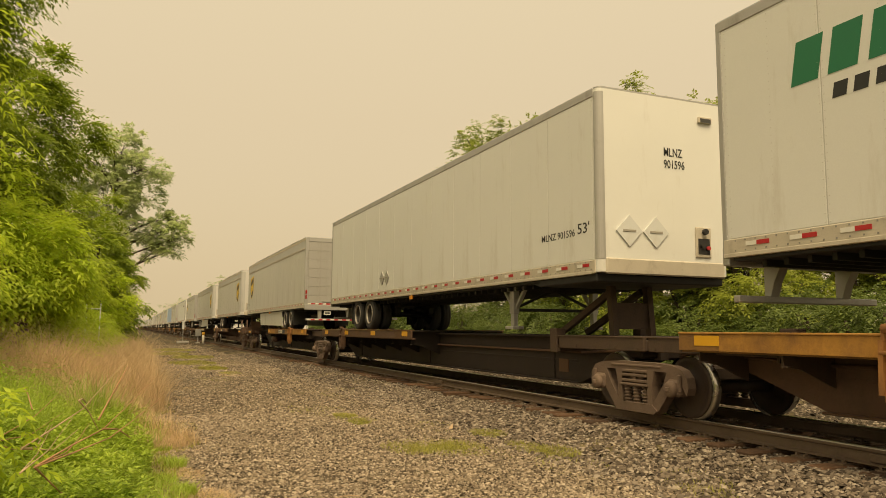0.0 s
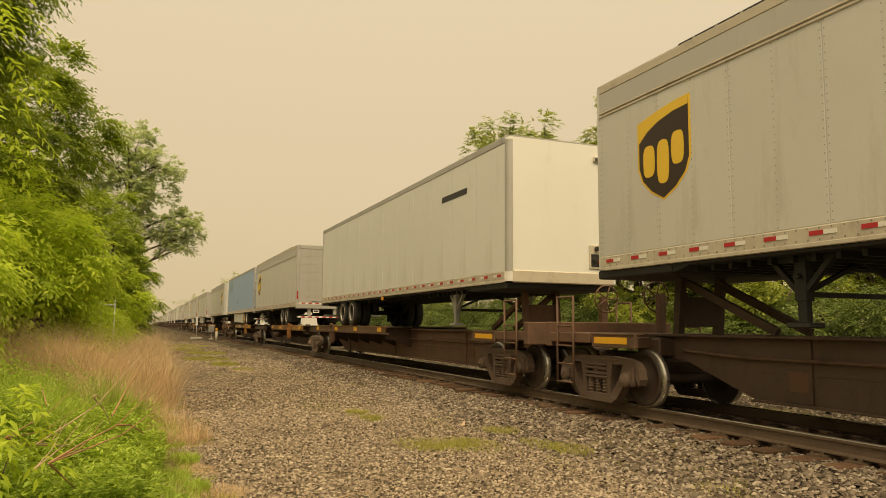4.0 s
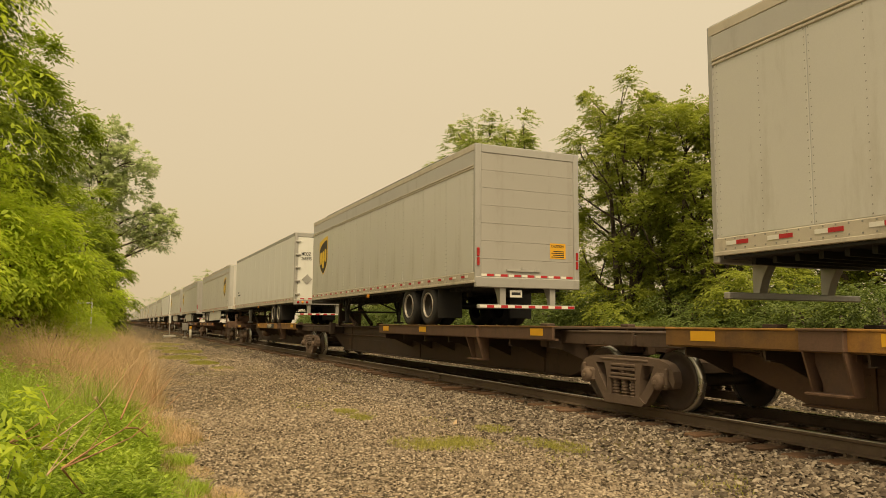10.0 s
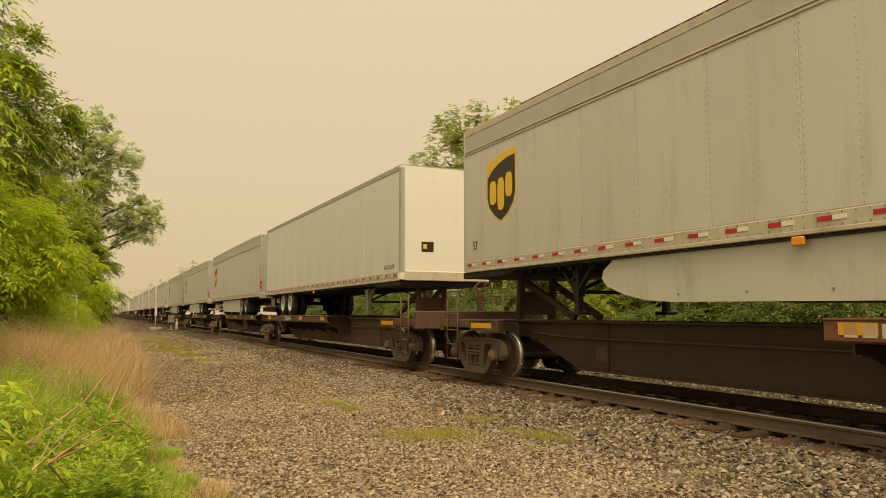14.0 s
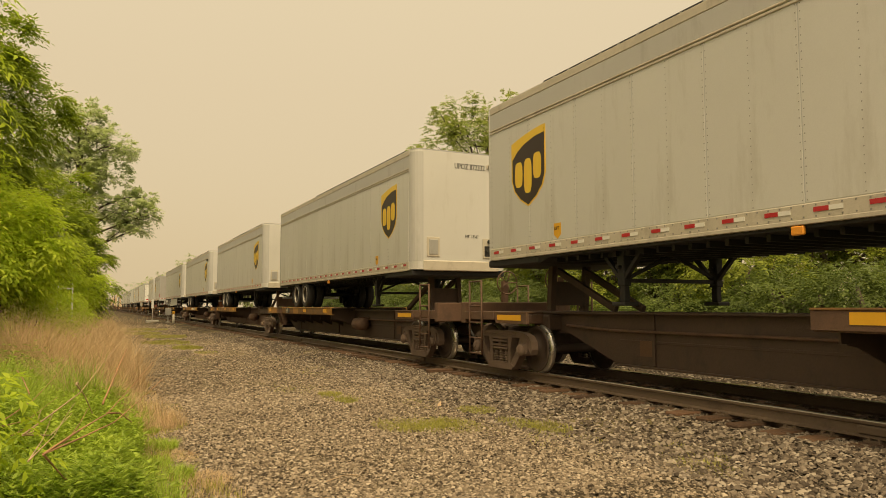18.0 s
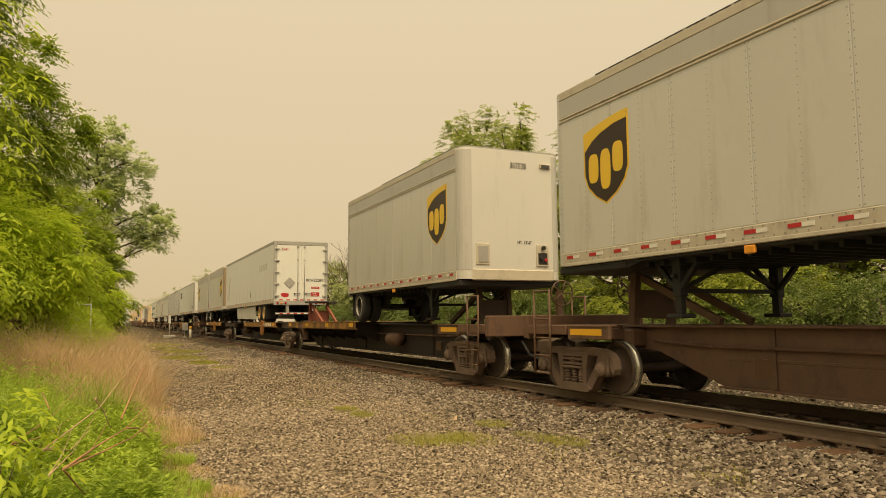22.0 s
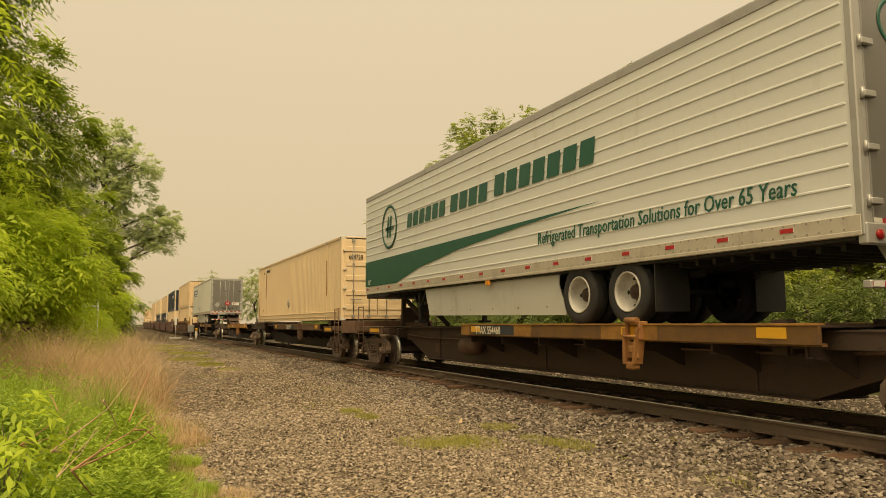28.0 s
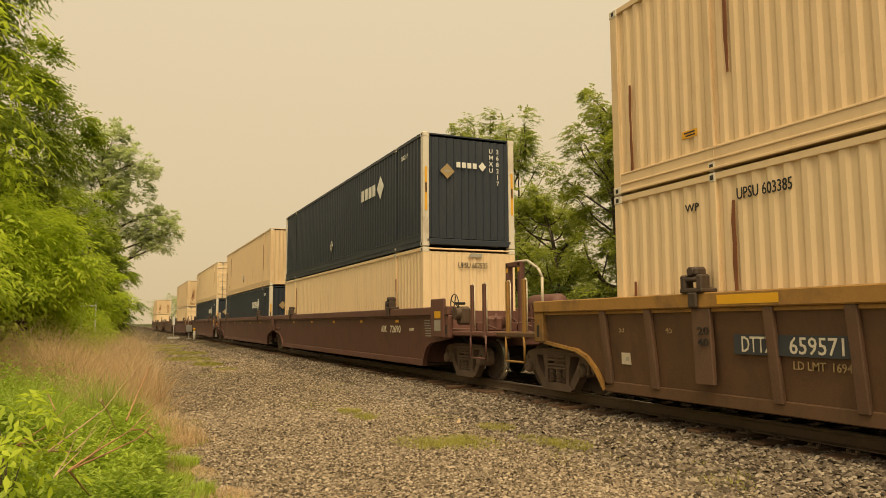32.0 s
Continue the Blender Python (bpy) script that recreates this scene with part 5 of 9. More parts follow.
PARCEL_R = "grey parcel trailer with gold shield emblem and roll-up rear door"
PARCEL_F = "grey parcel trailer with gold shield emblem and rounded nose"
PUP = "short grey single-axle parcel trailer with gold shield emblem"
L53, L45, L28 = 16.45, 14.05, 8.4


def build_trailers():
    trailer(-9.87, L53, True, "white", rear="doors", rims="rim_white", label="white trailer with green slanted brand shapes on its side", extra=x_green)
    trailer(9.15, L53, True, "white", rims="rim_steel", label="white riveted dry-van trailer with paired placard holders", end_number="MLNZ\n901596", extra=x_mlnz)
    trailer(30.1, L53, False, "parcel", True, label=PARCEL_R, axle=2.94)
    trailer(49.7, L45, True, "parcel", label=PARCEL_F)
    trailer(68.35, L53, True, "parcel", True, label=PARCEL_F, end_number="8797")
    trailer(88.85, L45, False, "parcel", label=PARCEL_R)
    trailer(105.85, L53, True, "white", label="plain white dry-van trailer with a small dark brand bar", extra=x_white_plain)
    trailer(127.9, L45, False, "parcel", label=PARCEL_R)
    trailer(142.95, L53, False, "blue", True, "doors", "rim_mixed", "faded blue dry-van trailer with bleached patches and cream skirt", extra=x_blue, axle=3.57)
    trailer(163.5, L45, True, "parcel", label=PARCEL_F)
    trailer(184.25, L53, False, "parcel", True, label=PARCEL_R)
    trailer(203.5, L53, False, "parcel", 1.2, label=PARCEL_R, mark=1.55)
    trailer(223.45, L53, True, "parcel", True, label=PARCEL_F, end_number="887938")
    trailer(246.6, L45, False, "parcel", label=PARCEL_R, rims="rim_steel")
    trailer(263.6, L53, False, "white", False, "doors", "rim_steel", "white dry-van trailer with swing doors and yellow warning sticker", end_number="MEQZ\n268395", extra=x_meqz)
    trailer(283.0, L53, True, "parcel", True, label=PARCEL_F, mark=2.2)
    trailer(304.1, L53, False, "parcel", True, label=PARCEL_R, axle=3.6)
    trailer(323.45, L53, False, "parcel", -1, label=PARCEL_R)
    trailer(343.25, L53, True, "white", rims="rim_white", label="clean white dry-van trailer with a small brown plate on its nose", extra=x_ejgz)
    trailer(361.3, L53, False, "parcel", True, label=PARCEL_R, axle=3.7)
    trailer(380.0, L53, False, "parcel", True, label=PARCEL_R)
    trailer(397.55, L53, False, "parcel", True, label=PARCEL_R, axle=3.7)
    trailer(417.8, L45, False, "parcel", label=PARCEL_R, mark=1.62)
    trailer(435.4, L45, True, "parcel", label=PARCEL_F, end_number="UPOZ 872332")
    trailer(452.95, L45, True, "parcel", label=PARCEL_F, end_number="UPOZ 873813")
    trailer(470.9, L45, True, "parcel", label=PARCEL_F, end_number="UPOZ 870486", extra=x_side_number, axle=1.95)
    trailer(488.8, L53, True, "parcel", True, label=PARCEL_F)
    trailer(514.7, L28, False, "parcel", label=PUP)
    trailer(526.75, L28, True, "parcel", label=PUP, end_number="367528")
    trailer(547.3, L53, False, "white", True, "doors", "rim_rust", "white dry-van trailer with ghosted brand film and red stickers", end_number="BOWZ226811", extra=x_bowz, axle=2.64)
    trailer(565.0, L28, True, "parcel", label="short grey single-axle parcel trailer with tan-stained nose corners", corner="tan_alu")
    trailer(574.05, L28, False, "parcel", label=PUP)
    trailer(586.2, L53, True, "white", rims="rim_white", label="white leased trailer with dark grey slanted brand shapes", extra=x_navy)
    trailer(604.2, L53, False, "old", False, "doors", "rim_steel", "old white ribbed trailer with rust-eaten rear corner", extra=x_rib)
    trailer(621.9, L53, False, "parcel", True, label=PARCEL_R, axle=2.5)
    trailer(639.65, L53, False, "parcel", True, label=PARCEL_R)
    trailer(657.35, L53, False, "reefer", True, "doors", "rim_white", "white ribbed refrigerated trailer with green swoosh and steel doors", extra=x_swoosh, axle=3.82)
    trailer(716.3, L53, False, "green", 0.7, "doors", "rim_white", "cream-white trailer with blue brand panel and steel doors", extra=x_blue_panel, axle=2.28)


# ---- the train: trucks, spine cars, well cars, containers ----
WHEELSETS = {1: [], -1: []}


def side_frame_mesh():
    """A cast truck side frame: bowed top member, sagging tension member, columns, and rounded triangular windows between them."""
    g = Geo()
    x0, x1 = -0.07, 0.07
    g.prism([(-1.13, 0.33), (-1.17, 0.42), (-1.14, 0.56), (-1.04, 0.66), (-0.86, 0.71), (-0.45, 0.735), (0.45, 0.735), (0.86, 0.71), (1.04, 0.66), (1.14, 0.56), (1.17, 0.42), (1.13, 0.33), (1.03, 0.46), (0.92, 0.57), (0.72, 0.615), (-0.72, 0.615), (-0.92, 0.57), (-1.03, 0.46)], "x", x0, x1)
    g.prism([(-0.52, 0.07), (-0.44, 0.02), (0.44, 0.02), (0.52, 0.07), (0.40, 0.15), (-0.40, 0.15)], "x", x0 - 0.01, x1 + 0.02)
    for s in (-1, 1):
        g.prism([(s * 0.74, 0.63), (s * 0.97, 0.56), (s * 0.80, 0.37), (s * 0.62, 0.17), (s * 0.52, 0.06), (s * 0.36, 0.12), (s * 0.50, 0.27), (s * 0.64, 0.44)], "x", x0, x1)
        g.prism([(s * 0.30, 0.12), (s * 0.40, 0.12), (s * 0.41, 0.40), (s * 0.47, 0.63), (s * 0.30, 0.63)], "x", x0 - 0.01, x1 + 0.015)
        g.bbox(-0.10, 0.12, s * 0.89 - 0.14, s * 0.89 + 0.14, 0.30, 0.53, 0.04)
        g.bbox(x1, x1 + 0.04, s * 1.02 - 0.03, s * 1.02 + 0.03, 0.36, 0.60, 0.012)
    for z in (0.46, 0.54, 0.60):
        g.bbox(-0.06, 0.10, -0.30, 0.30, z - 0.022, z + 0.022, 0.01)
    g.bbox(0.02, 0.09, -0.04, 0.04, 0.44, 0.62, 0.01).bbox(-0.08, 0.11, -0.33, 0.33, 0.385, 0.425, 0.012).bbox(x0, x1 + 0.012, -0.60, 0.60, 0.66, 0.70, 0.012)
    g.v = [(x, y * 0.945, z) for x, y, z in g.v]
    return g.mesh("side_frame", M["truck_steel"])


def wheelset_mesh():
    g = Geo().rod((-1.05, 0, 0), (1.05, 0, 0), 0.085, 14)
    for s in (-1, 1):
        c = s * 0.755
        prof = [(0.0, -0.10), (0.14, -0.10), (0.15, -0.05), (0.32, -0.01), (0.36, -0.055), (0.418, -0.055)]
        g.lathe([(r, s * h) for r, h in prof], "x", (c, 0, 0), 24, 0, False)
        g.lathe([(0.418, -s * 0.055 * -1 * -1), (0.419, s * 0.04), (0.445, s * -0.06), (0.445, s * -0.085)], "x", (c, 0, 0), 24, 1, False)
        prof = [(0.415, 0.055), (0.36, 0.06), (0.33, 0.03), (0.16, 0.06), (0.15, 0.10), (0.0, 0.10)]
        g.lathe([(0.419, s * 0.045)] + [(r, s * h) for r, h in prof], "x", (c, 0, 0), 24, 0, False)
    return g.mesh("wheelset", M["wheel_steel"], M["tread"])


def truck(s):
    """A four-wheel railroad truck centred at s. Local: z = 0 on the rail."""
    t = thing("railroad_truck", "dusty brown cast-steel railroad truck with two rusty wheelsets", "railroad truck", "trucks under the train")
    for side in (-1, 1):
        f = part("side_frame", cached("sideframe", side_frame_mesh), t, at=pose(side * 1.0, 0, 0, 0, 0, 0 if side > 0 else 180))
        for k in (-1, 1):
            part("bearing_cap", cached("cap", lambda: Geo().lathe([(0.11, 0.0), (0.11, 0.05), (0.09, 0.085), (0.05, 0.09), (0.0, 0.09)], "x", (0, 0, 0), 14).bbox(0.08, 0.11, -0.03, 0.03, -0.03, 0.03, 0.008).mesh("bearing_cap", M["truck_steel"])), f, at=pose(0.10, k * 0.84, 0.40))
        def spring():
            g = Geo()
            for k in range(6):
                g.lathe([(0.055, 0), (0.072, 0.014), (0.055, 0.028)], "z", (0, 0, 0.13 + k * 0.046), 12)
            return g.rod((0, 0, 0.12), (0, 0, 0.41), 0.05, 10).mesh("spring", M["truck_steel"])
        for k in range(3):
            part("spring", cached("spring", spring), f, at=pose(0.03, -0.2 + 0.2 * k, 0))
    part("bolster", cached("bolster", lambda: Geo().bbox(-1.05, 1.05, -0.18, 0.18, 0.42, 0.66, 0.04).lathe([(0.22, 0.66), (0.22, 0.74), (0.0, 0.74)], "z", (0, 0, 0), 20).mesh("bolster", M["truck_steel"])), t)
    part("brake_beam", cached("brakebeam", lambda: Geo().bbox(-0.75, 0.75, -0.42, -0.34, 0.28, 0.38, 0.01).bbox(-0.75, 0.75, 0.34, 0.42, 0.28, 0.38, 0.01).rod((0.1, -0.4, 0.36), (0.1, 0.4, 0.40), 0.025, 8).mesh("brake_beam", M["black"])), t)
    for k in (-1, 1):
        w = part("wheelset", cached("wheelset", wheelset_mesh), t, "rust-brown wheels with bright treads on one axle", pose(0, k * 0.84, 0.419))
        WHEELSETS[k].append(w)
    t.matrix_basis = pose(XC, s, ZR)
    TRAIN.append((t, s, ZR, 0))


def hitch(t, col, raised, at):
    """Trailer hitch: two raked legs, a head plate and long struts running back to y > 0; or folded to a sloping plate."""
    m = M[col]
    if raised:
        h = part("hitch", cached(("hitchplate", col), lambda: Geo().bbox(-0.34, 0.34, -0.03, 0.05, DECK + 0.05, DECK + 0.5, 0.01).mesh("hitch", m)), t, "raised trailer hitch with slanting struts", at)
        for x in (-1, 1):
            part("leg", cached(("hitchleg", col, x), lambda: Geo().bar((x * 0.38, -0.05, DECK - 0.1), (x * 0.38, 0.05, DECK + 0.86), 0.11, 0.13).mesh("leg", m)), h)
            part("strut", cached(("hitchstrut", col, x), lambda: Geo().bar((x * 0.31, 0.1, DECK + 0.70), (x * 0.29, 1.75, DECK - 0.02), 0.08, 0.11).mesh("strut", m)), h)
            part("horn", cached(("hitchhorn", x), lambda: Geo().bbox(x * 0.30, x * 0.62, 0.3, 0.75, DECK + 0.80, DECK + 0.86, 0.02).mesh("horn", M["black"])), h)
        part("head_plate", cached("hitchhead", lambda: Geo().bbox(-0.55, 0.55, -0.35, 0.45, DECK + 0.82, DECK + 0.90, 0.03).mesh("head_plate", M["black"])), h)
        return
    h = part("hitch", cached(("foldplate", col), lambda: Geo().bbox(-0.28, 0.28, -0.02, 0.04, DECK + 0.02, DECK + 0.72, 0.01).mesh("hitch", m)), t, "half-folded brown trailer hitch with sloping plate", at)
    for x in (-1, 1):
        part("leg", cached(("foldleg", col, x), lambda: Geo().bar((x * 0.32, 0.0, DECK), (x * 0.29, 0.12, DECK + 0.80), 0.12, 0.16).mesh("leg", m)), h)
        part("strut", cached(("foldstrut", col, x), lambda: Geo().prism([(0.10, DECK + 0.60), (0.25, DECK + 0.66), (1.55, DECK + 0.06), (1.45, DECK - 0.02)], "x", x * 0.30, x * 0.36).mesh("strut", m)), h)
    part("sloping_plate", cached(("foldslope", col), lambda: Geo().prism([(0.15, DECK + 0.58), (0.20, DECK + 0.63), (1.02, DECK + 0.26), (0.97, DECK + 0.20)], "x", -0.30, 0.30).mesh("sloping_plate", m)), h)
    part("crossbar", cached(("foldbar", col), lambda: Geo().prism([(1.25, DECK + 0.08), (1.30, DECK + 0.14), (1.50, DECK + 0.05), (1.46, DECK - 0.01)], "x", -0.30, 0.30).mesh("crossbar", m)), h)
    part("head_plate", cached(("foldhead", col), lambda: Geo().bbox(-0.50, 0.50, -0.25, 0.75, DECK + 0.80, DECK + 0.86, 0.02).mesh("head_plate", m)), h)


def sill_mesh(S, mat):
    """The fish-bellied spine of one unit, from truck to truck."""
    g = Geo()
    z1 = DECK - 0.10
    pts = [(0.35, z1), (0.35, 0.74), (1.2, 0.71), (2.5, 0.27), (S - 2.5, 0.27), (S - 1.2, 0.71), (S - 0.35, 0.74), (S - 0.35, z1)]
    g.prism(pts, "x", -0.42, 0.42)
    g.bbox(-0.55, 0.55, 0.5, S - 0.5, z1, z1 + 0.04, 0.01)
    g.bbox(-0.50, 0.50, 2.5, S - 2.5, 0.24, 0.27, 0.008)
    for y in (3.4, S / 2, S - 3.4):
        g.bbox(-0.45, 0.45, y - 0.03, y + 0.03, 0.28, z1, 0.005)
    g.bbox(-0.43, 0.43, 2.6, S - 2.6, 0.62, 0.66, 0.004)
    for y in (0.0, S):
        d = 1 if y == 0 else -1
        g.bbox(-0.70, 0.70, y + d * 0.45, y + d * 0.95, 0.76, z1 - 0.02, 0.03)
        g.lathe([(0.30, 0.74), (0.30, 0.95), (0.0, 0.95)], "z", (0, y, 0), 16)
        g.box(-0.28, 0.28, y, y + d * 0.6, 0.78, 0.96)
    return g.mesh("spine_sill", mat)


def deck_mesh(a, b, side, mat, edge, lip, patch, seed):
    """A tyre runway along one side of the spine: plate, worn lip, edge channel of repainted lengths, hanger plates below."""
    rnd = random.Random(seed)
    g = Geo().bbox(side * 0.44, side * 1.30, a, b, DECK - 0.035, DECK, 0.006)
    y = a
    while y < b - 0.05:
        e = min(b, y + rnd.choice((0.45, 0.8, 1.3, 2.1)))
        e = b if b - e < 0.3 else e
        g.bbox(side * 1.28, side * 1.33, y, e, DECK - 0.22, DECK - 0.012, 0.004, rnd.choice((1, 1, 3)))
        y = e
    g.bbox(side * 1.22, side * 1.345, a, b, DECK - 0.012, DECK + 0.014, 0.006, 2)
    g.bbox(side * 1.20, side * 1.28, a, b, DECK - 0.24, DECK - 0.20, 0.004, 1)
    n = max(3, int((b - a) / 1.35))
    for k in range(n + 1):
        y = a + 0.25 + (b - a - 0.5) * k / n
        g.prism([(side * 0.42, DECK - 0.04), (side * 1.25, DECK - 0.04), (side * 1.22, DECK - 0.36), (side * 0.95, DECK - 0.40), (side * 0.42, DECK - 0.62)], "y", y - 0.015, y + 0.015)
        g.box(side * 1.14, side * 1.24, y - 0.09, y + 0.015, DECK - 0.37, DECK - 0.355)
    return g.mesh("tyre_deck", mat, edge, lip, patch)


def folding_bracket(mat):
    """A folded guide bracket in a notch of the deck edge: hinge pin, two cheek plates and a tongue hanging below."""
    g = Geo().rod((-1.40, -0.12, DECK + 0.06), (-1.40, 0.14, DECK + 0.06), 0.045, 10).bbox(-1.40, -1.24, -0.16, -0.10, DECK - 0.22, DECK + 0.05, 0.015).bbox(-1.40, -1.24, 0.12, 0.18, DECK - 0.22, DECK + 0.05, 0.015)
    for y0, y1, sl in ((-0.16, -0.11, 0.10), (0.12, 0.17, 0.02)):
        g.prism([(y0, DECK - 0.05), (y1, DECK - 0.05), (y1 + sl, DECK - 0.56), (y0 + sl, DECK - 0.56)], "x", -1.44, -1.28)
    g.bbox(-1.40, -1.36, -0.10, 0.14, DECK - 0.48, DECK - 0.24, 0.01).bbox(-1.42, -1.30, -0.04, 0.16, DECK - 0.64, DECK - 0.53, 0.02)
    g.rod((-1.43, -0.13, DECK - 0.17), (-1.43, 0.16, DECK - 0.17), 0.022, 8).bbox(-1.43, -1.38, -0.03, 0.07, DECK - 0.40, DECK - 0.30, 0.015)
    return g.mesh("guide_bracket", mat)


def gusset_block(mat):
    """A boxed block on the deck edge with a tapering gusset below."""
    g = Geo().bbox(-1.39, -1.25, -0.27, 0.27, DECK - 0.23, DECK + 0.0, 0.012).bbox(-1.41, -1.23, -0.29, 0.29, DECK - 0.01, DECK + 0.016, 0.006)
    g.prism([(-0.27, DECK - 0.23), (0.27, DECK - 0.23), (0.10, DECK - 0.66), (-0.24, DECK - 0.66)], "x", -1.20, -1.16)
    for y in (-0.25, 0.23):
        g.prism([(-1.38, DECK - 0.23), (-1.10, DECK - 0.23), (-1.10, DECK - 0.66), (-1.24, DECK - 0.66)], "y", y - 0.012, y + 0.012)
    return g.bbox(-1.34, -1.06, -0.26, 0.26, DECK - 0.69, DECK - 0.66, 0.006).mesh("guide_bracket", mat)


def end_sill_mesh(d, coupled):
    """Cross beam over a truck with a low side stub, a corner post and a row of bolts; longer at a coupled end."""
    g = Geo().bbox(-0.94, 0.94, d * 0.35, d * 0.75, DECK - 0.28, DECK - 0.12, 0.01)
    x, e = (1.30, 1.15) if coupled else (0.98, 2.5)
    for s in (-1, 1):
        g.bbox(s * (x - 0.06), s * x, d * 0.05, d * e, DECK - 0.28, DECK - 0.075, 0.01).bbox(s * (x - 0.16), s * (x + 0.015), d * 0.05, d * e, DECK - 0.085, DECK - 0.06, 0.006)
        if not coupled:
            g.bbox(s * (x - 0.17), s * (x + 0.02), d * (e - 0.10), d * (e + 0.12), DECK - 0.36, DECK + 0.06, 0.012).bbox(s * 0.42, s * x, d * (e - 0.16), d * (e - 0.12), DECK - 0.34, DECK - 0.10, 0.006)
        for k in range(5):
            y = d * (0.2 + (e - 0.35) * k / 4)
            g.box(s * x, s * (x + 0.012), y - 0.014, y + 0.014, DECK - 0.25, DECK - 0.222)
    return g.mesh("end_sill", M["brown_steel" if coupled else "brown_dark"])


def spray_tag():
    """Rounded outline letters in a sprayed line, running towards y < 0, 2.7 m long."""
    g = Geo()
    def line(pts, w=0.022):
        p = [Vector((0, -1.3 * y, 1.08 * z)) for y, z in pts]
        c = []
        for a, b, d, e in zip([p[0]] + p[:-2], p[:-1], p[1:], p[2:] + [p[-1]]):
            for k in range(4):
                u = k / 4
                c.append(0.5 * (2 * b + (d - a) * u + (2 * a - 5 * b + 4 * d - e) * u * u + (3 * b - a - 3 * d + e) * u ** 3))
        c.append(p[-1])
        for a, b in zip(c[:-1], c[1:]):
            g.bar(a, b, 0.004, w)
    line([(-0.02, 0.36), (0.06, 0.44), (0.16, 0.42), (0.18, 0.33), (0.10, 0.27), (0.16, 0.10)])
    line([(0.44, 0.10), (0.40, 0.42), (0.50, 0.60), (0.70, 0.62), (0.80, 0.50), (0.72, 0.36), (0.82, 0.12), (0.70, 0.06), (0.58, 0.24), (0.56, 0.08), (0.44, 0.10)])
    line([(0.86, 0.08), (0.96, 0.52), (1.06, 0.62), (1.16, 0.52), (1.24, 0.10), (1.14, 0.08), (1.06, 0.24), (0.98, 0.08), (0.86, 0.08)])
    line([(1.28, 0.10), (1.26, 0.58), (1.48, 0.60), (1.62, 0.40), (1.52, 0.14), (1.28, 0.10)])
    line([(1.66, 0.08), (1.64, 0.54), (1.80, 0.56), (1.84, 0.34), (1.96, 0.54), (2.06, 0.44), (2.00, 0.06), (1.88, 0.10), (1.80, 0.22), (1.76, 0.08), (1.66, 0.08)])
    line([(0.60, 0.44), (0.66, 0.50), (0.62, 0.38)], 0.014)
    line([(1.40, 0.22), (1.46, 0.38), (1.38, 0.46)], 0.014)
    return g.mesh("spray_tag", M["dim_yellow"])


